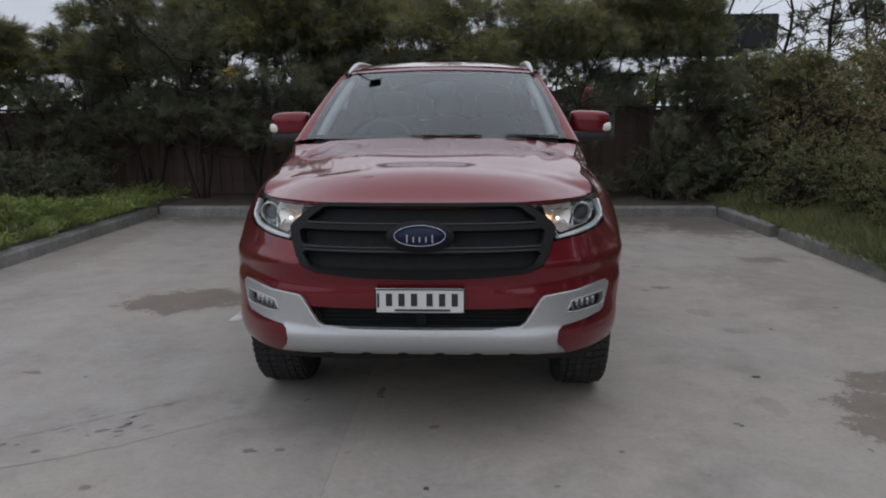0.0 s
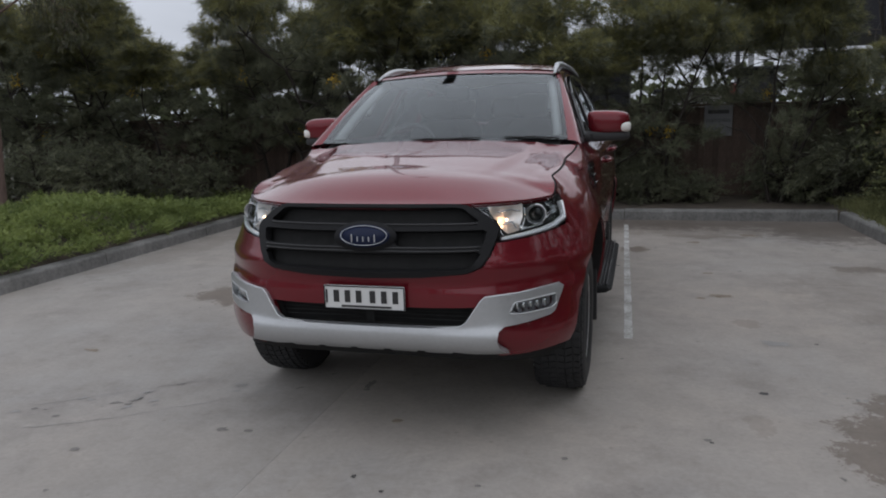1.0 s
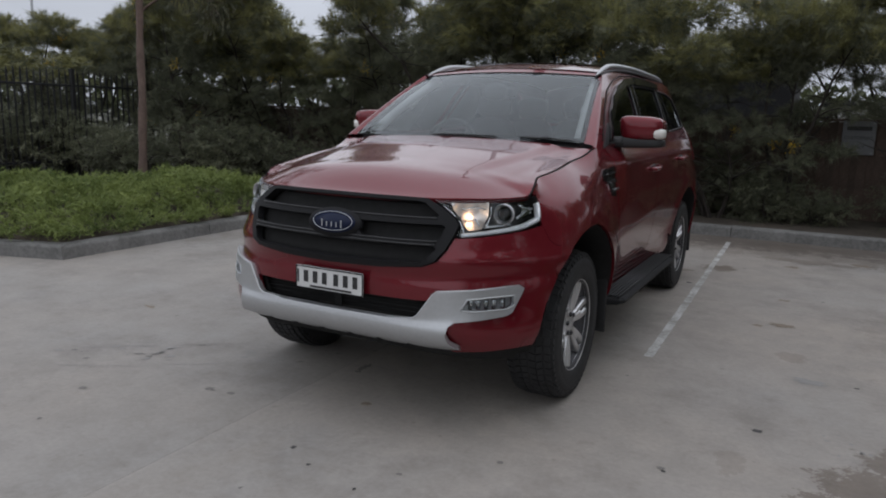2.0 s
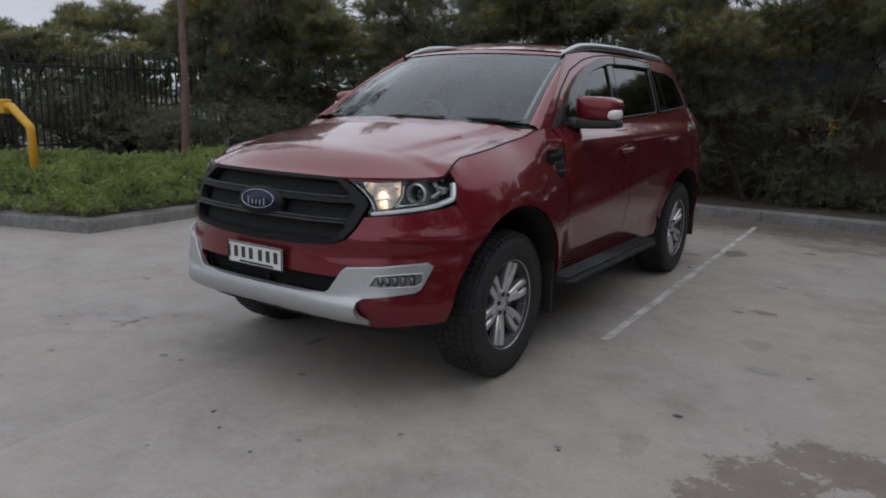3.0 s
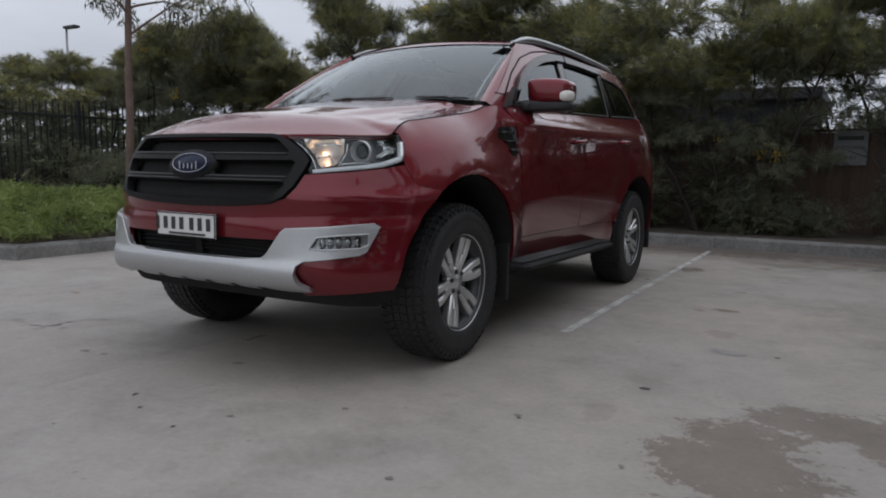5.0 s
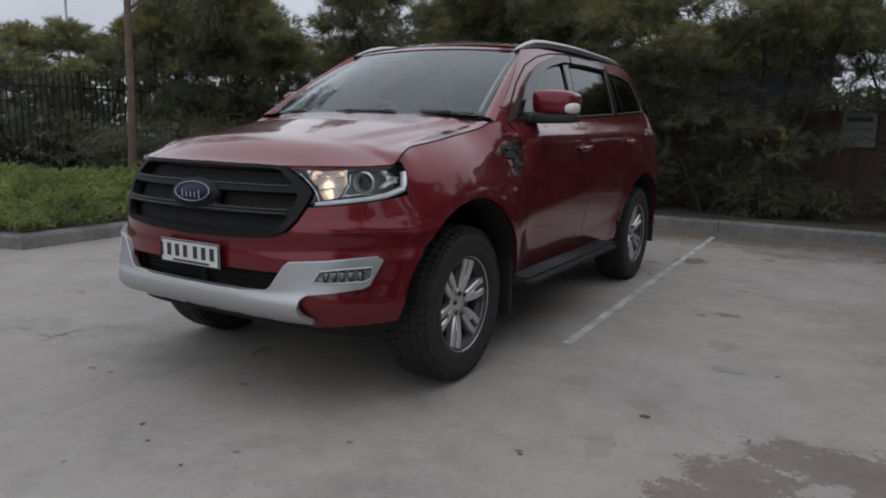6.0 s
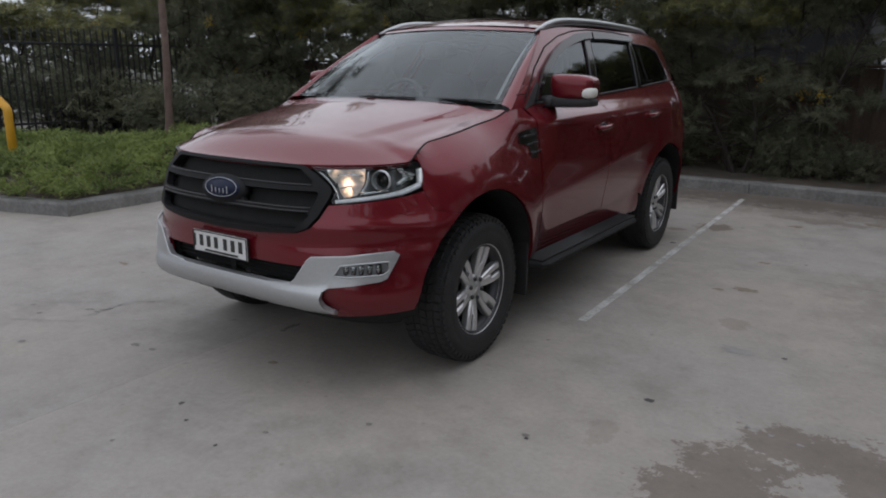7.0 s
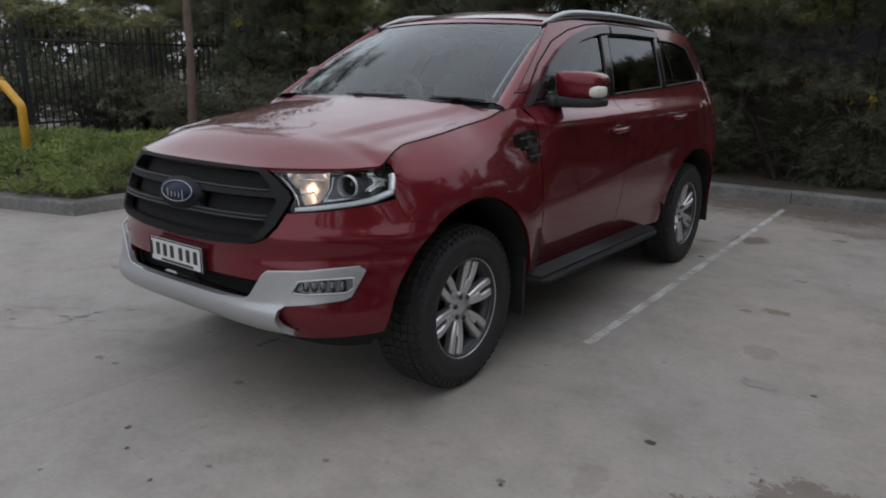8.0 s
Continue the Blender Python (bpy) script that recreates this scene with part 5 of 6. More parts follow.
tube("badge_rim", oval(0.105, 0.040, 0.0355) + oval(0.105, 0.040, 0.0355)[:1], 0.0016, M_SILVER, badge, 6)
# the device on the badge, as plain bright bars
for bx, bh in ((-0.052, 0.036), (-0.026, 0.024), (0.0, 0.024), (0.026, 0.024), (0.052, 0.036)):
    p = shell(ux(bx + 1e-6, 0.929), 0.929, 0.0445)
    part("badge_bar", box_bm((0.006, 0.003, bh), (float(p[0]), float(p[1]), 0.926 + (bh - 0.024) * 0.3), 0.001, 1), M_SILVER, badge)

# bumper guard in satin silver: a bar with raised ends round the fog lamps
guard_half = X((0.0, 0.546), (0.30, 0.548), (0.415, 0.553), (0.440, 0.570), (0.498, 0.662), (0.515, 0.677), (0.65, 0.684), (0.788, 0.697)) + \
    X((0.799, 0.687), (0.772, 0.585), (0.757, 0.571), (0.68, 0.556), (0.590, 0.546), (0.568, 0.530), (0.560, 0.500), (0.572, 0.470), (0.610, 0.432), (0.52, 0.424))
scal = []
for xt in (0.314, 0.157, 0.0):
    scal += [(xt + 0.064, 0.456), (xt + 0.046, 0.420), (max(0.01, xt - 0.046), 0.420)] + ([(xt - 0.064, 0.456)] if xt else [])
guard_half = guard_half + X(*scal)
guard_poly = guard_half + [(-a, b) for a, b in reversed(guard_half)][:-1]


def guard_surf(a, b, off):
    zc = np.clip((np.asarray(b) - 0.485) / 0.06, -1, 1)
    edge = np.exp(-np.clip(np.asarray(b) - 0.418, 0, 1) / 0.012)
    return shell(a, b, off + 0.020 * (1 - zc ** 2) * (1 - smooth(0.55, 0.85, np.abs(a))) - 0.012 * edge)


guard = panel("bumper_guard", guard_poly, guard_surf, M_SILVER, car, [fog_hole, [(-a, b) for a, b in reversed(fog_hole)]], h=0.014, rim=0.03, off=0.022,
              label="satin silver bumper guard")
valance_half = X((0.0, 0.49), (0.46, 0.485), (0.54, 0.43), (0.60, 0.40)) + Y((0.44, 0.40), (0.47, 0.345)) + X((0.6, 0.335), (0.0, 0.335))
# valance in the cavity black, for the shadow under the bumper
panel("valance", valance_half + [(-a, b) for a, b in reversed(valance_half)][1:-1], shell, M_VOID, car, h=0.04, rim=0.02, off=-0.035, label="lower valance, coloured as dark as the shade under the bumper")
for sgn in (1, -1):
    lampf = sheet("fog_lamp", lambda s, t: tuple(shell(sgn * (ux(0.60, 0.62) + (ux(0.79, 0.62) - ux(0.60, 0.62)) * s), 0.585 + 0.09 * t, -0.022)), 8, 4, M_REFLECT, guard, "recessed fog lamp with clear cells")
    for xk in (0.648, 0.674, 0.700, 0.726, 0.752):
        p = shell(sgn * ux(xk, 0.624), 0.624, -0.014)
        v, f = roundbox((0.021, 0.03, 0.050), tuple(p), 3.0, 8)
        raw("fog_cell", v, f, M_CHROME, lampf, smooth=True)
    ring_ = resample(fog_hole, 0.012)
    tube("fog_bezel", [tuple(np.array([sgn, 1, 1]) * shell(a, b, 0.021)) for a, b in ring_ + ring_[:2]], 0.004, M_SILVER, guard, 6)
    lip_ = X((0.30, 0.548), (0.415, 0.553), (0.440, 0.570), (0.498, 0.662), (0.515, 0.677), (0.65, 0.684), (0.788, 0.697))
    tube("guard_edge", [tuple(np.array([sgn, 1, 1]) * guard_surf(np.array(a), np.array(b), 0.018)) for a, b in lip_], 0.005, M_SILVER, guard, 6)
    panel("fog_cover", fog_hole, shell, M_LENS, guard, h=0.03, rim=0, off=0.006, mirror=sgn < 0)
    p = shell(sgn * ux(0.27, 0.505), 0.505, 0.032)
    v, f = roundbox((0.018, 0.006, 0.018), tuple(p), 2.0, 8)
    raw("parking_sensor", v, f, M_ALLOY, guard, smooth=True)

# number plate with plain bars for its writing
plate = part("number_plate", box_bm((0.372, 0.006, 0.107), (0, 0.024, 0.672), 0.003, 2, None), M_PLATE, car, "white number plate with a dark rim")
part("plate_rim", join_bm(*[box_bm(s_, c_, 0.001, 1) for s_, c_ in (((0.372, 0.004, 0.005), (0, 0.0195, 0.722)), ((0.372, 0.004, 0.005), (0, 0.0195, 0.622)),
                                                              ((0.005, 0.004, 0.095), (-0.1835, 0.0195, 0.672)), ((0.005, 0.004, 0.095), (0.1835, 0.0195, 0.672)))]), M_GRILLE, plate)
for k in range(6):
    part("plate_bar", box_bm((0.026, 0.002, 0.054), (-0.128 + 0.052 * k + (0.012 if k > 2 else 0), 0.0195, 0.678), 0.0006, 1), M_PLATEINK, plate)
part("plate_bar", box_bm((0.008, 0.002, 0.060), (-0.173, 0.0195, 0.676)), M_PLATEINK, plate)
part("plate_bar", box_bm((0.23, 0.002, 0.009), (0.01, 0.0195, 0.634)), M_PLATEINK, plate)
part("plate_bracket", box_bm((0.34, 0.03, 0.10), (0, 0.040, 0.672), 0.006, 2), M_PLASTIC, plate)

# ---- headlights ----
def headlight(sgn):
    mir = sgn < 0
    hl = panel("headlight", lamp_poly, shell, M_LAMPDARK, car, h=0.03, rim=0.0, off=-0.062, mirror=mir, label="clear headlight with a lit inner lamp")
    # side walls of the housing
    V = resample(lamp_poly, 0.02)
    a = [tuple(np.array([sgn, 1, 1]) * shell(p[0], p[1], 0.0)) for p in V]
    b = [tuple(np.array([sgn, 1, 1]) * shell(p[0], p[1], -0.08)) for p in V]
    n = len(V)
    raw("housing", a + b, [(k, (k + 1) % n, n + (k + 1) % n, n + k) for k in range(n)], M_LAMPDARK, hl, "dark housing wall")
    panel("cover", lamp_poly, shell, M_LENS, hl, h=0.02, rim=0.0, off=0.002, mirror=mir)
    # light strip along the lower edge and up the outer end
    strip = X((0.580, 0.917), (0.66, 0.926), (0.738, 0.938), (0.776, 0.949)) + Y((0.486, 0.975), (0.508, 1.030), (0.510, 1.046))
    pts = []
    for i in range(len(strip) - 1):
        for k in range(6):
            f = k / 6
            pts.append((strip[i][0] + (strip[i + 1][0] - strip[i][0]) * f, strip[i][1] + (strip[i + 1][1] - strip[i][1]) * f))
    tube("light_strip", [tuple(np.array([sgn, 1, 1]) * shell(p[0], p[1], -0.010)) for p in pts], [0.008 + 0.006 * min(1, i / (len(pts) * 0.75)) for i in range(len(pts))], M_STRIP, hl, 8, "white daytime light strip with a faint glow added")
    # warm-lit inner reflector in the dark housing, with the lit bulb and bright ribs before it
    ic, iz = ux(0.605, 0.99), 0.998
    inner = X((0.515, 1.050), (0.60, 1.053), (0.652, 1.055), (0.664, 1.0), (0.650, 0.945), (0.606, 0.936), (0.588, 0.958), (0.568, 0.992), (0.530, 1.024))

    def bowl(a, b, off):
        r = np.hypot((np.asarray(a) - ic) / 0.085, (np.asarray(b) - iz) / 0.062)
        th = np.arctan2(np.asarray(b) - iz, np.asarray(a) - ic)
        return shell(a, b, off - 0.058 + 0.042 * np.clip(r, 0, 1.1) ** 1.4 + 0.003 * np.sin(th * 5 + 0.6) * np.clip(r - 0.12, 0, 1))
    panel("reflector", inner, bowl, M_WARM, hl, h=0.012, rim=0.0, mirror=mir, label="warm-lit faceted reflector")
    S3 = np.array([sgn, 1, 1])
    for rib, rad in ((((0.480, 1.044), (0.520, 1.018), (0.566, 0.972), (0.590, 0.928)), 0.0038), (((0.560, 1.028), (0.610, 1.034), (0.650, 1.026)), 0.0042),
                     (((0.584, 0.975), (0.622, 0.985), (0.640, 0.955)), 0.0034), (((0.664, 1.045), (0.672, 1.0), (0.660, 0.945)), 0.0044)):
        q = X(*rib)
        tube("lamp_rib", [tuple(S3 * shell(q[i][0] + (q[i + 1][0] - q[i][0]) * k / 4, q[i][1] + (q[i + 1][1] - q[i][1]) * k / 4, -0.020)) for i in range(len(q) - 1) for k in range(5)], rad, M_CHROME, hl, 5)
    d = unit(np.array([sgn * 0.22, -1.0, 0.0]))
    c_ = S3 * shell(ic, iz, -0.034)
    v, f = roundbox((0.012, 0.020, 0.012), tuple(c_), 2.0, 8)
    raw("bulb", v, f, M_BULB, hl, "lit warm bulb", smooth=True)
    # outer projector: dark lens in a bright ring
    c_ = np.array([sgn, 1, 1]) * shell(ux(0.712, 1.004), 1.004, -0.016)
    sx = unit(np.cross(d, np.array([0, 0, 1.0])))
    vs, fs, m = [], [], 32
    prof = [(1.18, 0.0), (1.10, -0.012), (1.0, -0.008), (0.93, 0.02), (0.80, 0.024)]
    for rr, dep in prof:
        for k in range(m):
            t = 2 * math.pi * k / m
            vs.append(tuple(c_ + (sx * math.cos(t) + np.array([0, 0, 1.0]) * math.sin(t)) * 0.040 * rr - d * dep))
    for j in range(len(prof) - 1):
        for k in range(m):
            fs.append((j * m + k, j * m + (k + 1) % m, (j + 1) * m + (k + 1) % m, (j + 1) * m + k))
    raw("projector", vs, fs, M_REFLECT, hl, smooth=True)
    v, f = roundbox((0.066, 0.04, 0.066), tuple(c_ - d * 0.012), 2.0, 14)
    raw("projector_lens", v, f, M_GLOSSBLACK, hl, "dark glass projector lens", smooth=True)
    for q0, q1 in (((0.752, 1.040), (0.790, 1.022)), ((0.756, 0.985), (0.785, 1.018)), ((0.660, 0.952), (0.745, 0.962))):
        tube("bracket", [tuple(np.array([sgn, 1, 1]) * shell(ux(q0[0] + (q1[0] - q0[0]) * k / 4, q0[1]), q0[1] + (q1[1] - q0[1]) * k / 4, -0.026)) for k in range(5)], 0.008, M_CHROME, hl, 4)
    arrow = [(0.790, 1.050), (0.815, 1.053), (0.826, 1.034), (0.862, 1.034), (0.862, 1.004), (0.830, 0.998), (0.800, 0.982), (0.790, 0.996), (0.815, 1.014), (0.810, 1.032)]
    panel("lamp_bezel", arrow, shell, M_CHROME, hl, h=0.012, rim=0.008, off=-0.024, mirror=mir, label="chrome arrow-shaped bezel")
    # bright divider between the two lamps
    v, f = roundbox((0.05, 0.03, 0.035), tuple(np.array([sgn, 1, 1]) * shell(ux(0.665, 0.96), 0.96, -0.05)), 3.0, 8)
    raw("bezel", v, f, M_CHROME, hl, smooth=True)
    return hl


headlight(1)
headlight(-1)

# ---- flanks ----
fender_poly = Y((0.4940, 0.948), (0.4935, 0.964), (0.5240, 1.035), (0.515, 1.078)) + [(0.866, 1.084)] + [(u_, float(top_z(u_))) for u_ in np.linspace(0.868, uy(1.42, 1.25), 44)] + \
    Y((1.50, 1.20), (1.497, 0.9), (1.497, 0.56), (1.50, 0.40), (1.494, 0.40)) + arc_pts(ARC_F, 2, 120.4, 26, ARCH_F) + Y((0.62, 0.8415), (0.581, 0.8495), (0.5205, 0.8597), (0.5038, 0.8860))
vent_poly = Y((1.30, 1.145), (1.49, 1.165), (1.485, 1.105), (1.47, 1.0), (1.41, 1.005), (1.395, 1.075), (1.30, 1.09))
door_f_poly = Y((1.506, 1.20), (1.506, 0.56), (2.50, 0.555), (2.50, 1.27)) + [(uy(y_, 1.2), float(top_z(uy(y_, 1.2)))) for y_ in (2.50, 2.2, 1.9, 1.7, 1.46)]
door_r_poly = Y((2.507, 1.27), (2.507, 0.555), (3.25, 0.55)) + arc_pts(ARC_R, 164, 118, 12, ARCH + 0.012) + Y((3.56, 0.95), (3.50, 1.2)) + \
    [(uy(y_, 1.2), float(top_z(uy(y_, 1.2)))) for y_ in (3.49, 3.1, 2.8, 2.507)]
quarter_poly = Y((3.507, 1.2), (3.567, 0.95)) + arc_pts(ARC_R, 117, 2, 24, ARCH) + Y((4.27, 0.40), (4.40, 0.42)) + [(ARC * 2 + MID - 0.55, 0.45), (ARC * 2 + MID - 0.55, 1.36)] + \
    [(u_, float(top_z(u_))) for u_ in np.linspace(ARC * 2 + MID - 0.56, uy(3.50, 1.2), 20)]
tail_hole = [(uy(4.38, 1.1), 1.32), (uy(4.40, 1.1), 1.08), (ARC + MID + 0.78, 1.06), (ARC + MID + 0.78, 1.30)]
rocker_poly = Y((1.505, 0.40), (1.505, 0.55), (3.25, 0.545), (3.29, 0.40))
tailgate_poly = [(ARC * 2 + MID - 0.545, 0.45), (ARC * 2 + MID - 0.545, 1.36), (ARC * 2 + MID, 1.36), (ARC * 2 + MID, 0.45)]


def handle(sgn, y0, z0, parent):
    p0, p1 = shell(uy(y0, z0), z0, 0.0), shell(uy(y0 + 0.20, z0), z0 + 0.012, 0.0)
    pts, rad = [], []
    for k in range(11):
        f = k / 10
        q = p0 + (p1 - p0) * f
        out = 0.038 * math.sin(math.pi * min(1, max(0, f * 1.0))) ** 0.4
        pts.append((sgn * (q[0] + out), q[1], q[2]))
        rad.append(0.014)
    tube("door_handle", pts, rad, M_PAINT, parent, 8)
    v, f = roundbox((0.012, 0.12, 0.055), tuple(np.array([sgn, 1, 1]) * ((p0 + p1) / 2 + np.array([0.001, 0, 0]))), 2.5, 8)
    raw("handle_cup", v, f, M_GLOSSBLACK, parent, smooth=True)


belt = lambda y_: float(top_z(uy(y_, 1.2)))
for sgn in (1, -1):
    mir = sgn < 0
    fender = panel("fender", fender_poly, shell, M_PAINT, car, [vent_poly], h=0.02, mirror=mir)
    panel("fender_vent", vent_poly, shell, M_GLOSSBLACK, fender, h=0.03, rim=0.02, off=0.004, mirror=mir, label="gloss black side vent")
    for k in range(3):
        zz = 1.03 + 0.045 * k
        pts = [tuple(np.array([sgn, 1, 1]) * shell(uy(1.40 - 0.03 * k + (0.10 + 0.02 * k) * s / 4, zz), zz + 0.01 * s / 4, 0.010)) for s in range(5)]
        tube("vent_fin", pts, 0.006, M_GLOSSBLACK, fender, 6)
    for nm, poly, hy in (("front_door", door_f_poly, 2.29), ("rear_door", door_r_poly, 3.27)):
        d = panel(nm, poly, shell, M_PAINT, car, h=0.025, mirror=mir)
        handle(sgn, hy, 1.105 if hy < 3 else 1.135, d)
    panel("rear_quarter", quarter_poly, shell, M_PAINT, car, [tail_hole], h=0.028, mirror=mir)
    panel("tail_light", tail_hole, shell, M_TAIL, car, h=0.03, rim=0.02, off=0.008, mirror=mir, label="red tail light")
    panel("rocker", rocker_poly, shell, M_PAINT, car, h=0.03, off=-0.012, mirror=mir)
    panel("tailgate", tailgate_poly, shell, M_PAINT, car, h=0.06, mirror=mir)
    # wheel-arch liners
    for hy, ra in ((ARC_F, ARCH_F), (ARC_R, ARCH)):
        vs, fs, n = [], [], 30
        for k in range(n + 1):
            t = radians(-4 + 180 * k / n)
            yy, zz = hy + (ra - 0.004) * math.cos(t), HUB_Z + (ra - 0.004) * math.sin(t) * (ARCH_V if hy < 2 else 1.0)
            lip = float(shell(uy(yy, zz), zz)[0]) - 0.014
            vs += [(sgn * lip, yy, zz), (sgn * 0.55, hy + (ra - 0.02) * math.cos(t), HUB_Z + (ra - 0.02) * math.sin(t))]
        for k in range(n):
            fs.append((2 * k, 2 * k + 1, 2 * k + 3, 2 * k + 2))
        ctr = len(vs)
        vs.append((sgn * 0.55, hy, HUB_Z))
        fs += [(2 * k + 1, 2 * k + 3, ctr) for k in range(n)]
        raw("arch_liner", vs, fs, M_VOID, car, smooth=True)
    # mud flaps
    part("mud_flap", box_bm((0.24, 0.014, 0.40), (sgn * 0.795, ARC_F + ARCH_F - 0.022, 0.43), 0.006, 2), M_PLASTIC, car)
    part("mud_flap", box_bm((0.24, 0.014, 0.30), (sgn * 0.775, ARC_R + ARCH + 0.012, 0.40), 0.006, 2), M_PLASTIC, car)
    # running board with ribbed tread and rounded ends
    rb = []
    for k in range(41):
        f = k / 40
        y_ = 1.40 + 1.60 * f
        e = min(1.0, min(f, 1 - f) / 0.06)
        e = math.sqrt(max(0.0, e * (2 - e)))
        rb.append((y_, 0.80, 0.80 + 0.20 * (0.45 + 0.55 * e)))
    prof = [(0, -0.025), (0, 0.022), (0.1, 0.026), (0.80, 0.022), (0.92, 0.016), (1.0, 0.002), (0.98, -0.014), (0.90, -0.022)]
    vs, fs, m = [], [], len(prof)
    for y_, xa, xb in rb:
        for fx, dz in prof:
            vs.append((sgn * (xa + (xb - xa) * fx), y_, 0.405 + dz))
    for k in range(len(rb) - 1):
        for i in range(m):
            i2 = (i + 1) % m
            fs.append((k * m + i, (k + 1) * m + i, (k + 1) * m + i2, k * m + i2))
    fs += [tuple(range(m)), tuple((len(rb) - 1) * m + i for i in range(m))]
    board = raw("running_board", vs, fs, M_GRILLE, car, "black ribbed running board")
    for k in range(7):
        xx = 0.846 + 0.020 * k
        tube("tread_rib", [(sgn * xx, 1.44, 0.431), (sgn * xx, 2.20, 0.432), (sgn * xx, 2.95, 0.431)], 0.0072, M_BOARD, board, 6)
    for k in range(6):
        v, f = roundbox((0.012, 0.05, 0.016), (sgn * 0.990, 1.62 + 0.24 * k, 0.398), 4.0, 6)
        raw("end_lug", v, f, M_VOID, board, smooth=True)

# ---- bonnet ----
edge_u = np.linspace(0.0, uy(1.30, 1.25), 360)
EDGE = shell(edge_u, top_z(edge_u))
SIDE_E = EDGE[np.argsort(EDGE[:, 1])]
mid_z = spline([0.13, 0.2, 0.35, 0.6, 0.9, 1.2, 1.4], [1.080, 1.120, 1.170, 1.210, 1.258, 1.308, 1.345])
rim_z = spline([0.13, 0.3, 0.49, 0.7, 1.0, 1.34, 1.5], [1.055, 1.075, 1.098, 1.130, 1.182, 1.262, 1.28])


def bonnet(a, b, off):
    a, b = np.asarray(a, float), np.asarray(b, float)
    ax = np.abs(a)
    k = np.clip(ax / 0.76, 0, 1.1) ** 2.1
    z = mid_z(b) * (1 - k) + rim_z(b) * k
    d = np.full(a.shape, 9.0)
    ze = np.zeros(a.shape)
    for i in range(len(EDGE)):
        di = np.hypot(ax - EDGE[i, 0], b - EDGE[i, 1])
        better = di < d
        d, ze = np.where(better, di, d), np.where(better, EDGE[i, 2], ze)
    f = np.clip(d / 0.24, 0, 1)
    f = (f * (2 - f)) ** 0.78
    front = ze + (z - ze) * f
    # further back the sides run down flush to the fenders
    xs = np.interp(b, SIDE_E[:, 1], SIDE_E[:, 0])
    zs = np.interp(b, SIDE_E[:, 1], SIDE_E[:, 2])
    q = np.clip(ax / xs, 0, 1.05)
    side = mid_z(b) + (zs + 0.003 - mid_z(b)) * (0.82 * q ** 2.1 + 0.18 * q ** 8)
    xc = 0.40 + 0.21 * np.clip(b - 0.35, 0, 1)
    rise = smooth(0.36, 0.62, b)
    # raised centre with crisp shoulders, and a crease further out
    keep = 1 - smooth(0.84, 1.0, q)
    side = side + rise * keep * 0.013 * (np.clip((xc + 0.06 - ax) / 0.06, 0, 1) - 1)
    xr = 0.600 + 0.10 * np.clip(b - 0.5, 0, 1)
    side = side - rise * keep * 0.07 * np.clip(ax - xr, 0, 1)
    m = smooth(0.30, 0.80, b)
    z = front * (1 - m) + side * m
    return np.stack([a, b, z + off], axis=-1)


bonnet_half = [(float(e[0]) - (0.010 if e[0] > 0.05 else 0), float(e[1]) + (0.004 if e[1] < 0.6 else 0)) for e in EDGE[::5]]
x_end = bonnet_half[-1][0]
bonnet_half += [(x_end * (1 - k / 12), 1.16 + 0.135 * (1 - k / 12) ** 2) for k in range(1, 13)]
panel("bonnet", bonnet_half + [(-a, b) for a, b in reversed(bonnet_half)][1:-1], bonnet, M_PAINT, car, h=0.018, rim=0.02, label="dark red bonnet")
for sgn in (1, -1):
    tube("bonnet_seam", [(sgn * (float(e[0]) - 0.006), float(e[1]), float(e[2]) + 0.0005) for e in EDGE[int(360 * 0.846 / uy(1.30, 1.25))::4]], 0.0048, M_VOID, car, 6)

# ---- windscreen, cowl, pillars, roof ----
def screen_pt(xh, v, off=0.0):
    w = 0.748 + (0.612 - 0.748) * v
    y = (1.17 + 0.15 * xh ** 2) * (1 - v) + (1.95 + 0.09 * xh ** 2) * v
    z = 1.292 + (1.700 - 1.292) * v + 0.022 * math.sin(math.pi * v) + 0.022 * (1 - xh ** 2) * v
    return (xh * w, y + off * 0.6, z - off * 0.8)


screen_ob = sheet("windscreen", lambda s, t: screen_pt(2 * s - 1, t), 40, 24, M_GLASS, car, "tinted laminated windscreen reflecting the sky")
screen_ob.visible_shadow = False
sheet("screen_band", lambda s, t: screen_pt(2 * s - 1, 0.90 + 0.05 * t, 0.004), 40, 2, M_GLOSSBLACK, screen_ob, "black printed glass edge")
sheet("roof_header", lambda s, t: screen_pt(2 * s - 1, 0.945 + 0.06 * t, -0.005), 40, 3, M_PAINT, car)
sheet("screen_band", lambda s, t: screen_pt(2 * s - 1, 0.05 * t, 0.004), 40, 2, M_GLOSSBLACK, screen_ob, "black printed glass edge")
for sgn in (1, -1):
    sheet("screen_band", lambda s, t: screen_pt(sgn * (0.965 + 0.035 * s), t, 0.004), 2, 24, M_GLOSSBLACK, screen_ob, "black printed glass edge")
sheet("cowl", lambda s, t: tuple(np.array([(2 * s - 1) * (0.700 + 0.01 * (1 - t)), (1.13 + 0.125 * (2 * s - 1) ** 2) * (1 - t) + (1.21 + 0.14 * (2 * s - 1) ** 2) * t,
                                           1.262 + 0.03 * t + (0.022 - 0.05 * (2 * s - 1) ** 2) * (1 - t)])), 40, 4, M_PLASTIC, car, "black plastic scuttle under the windscreen")
glass_x = lambda z: 0.848 - (np.asarray(z) - 1.2) * 0.455


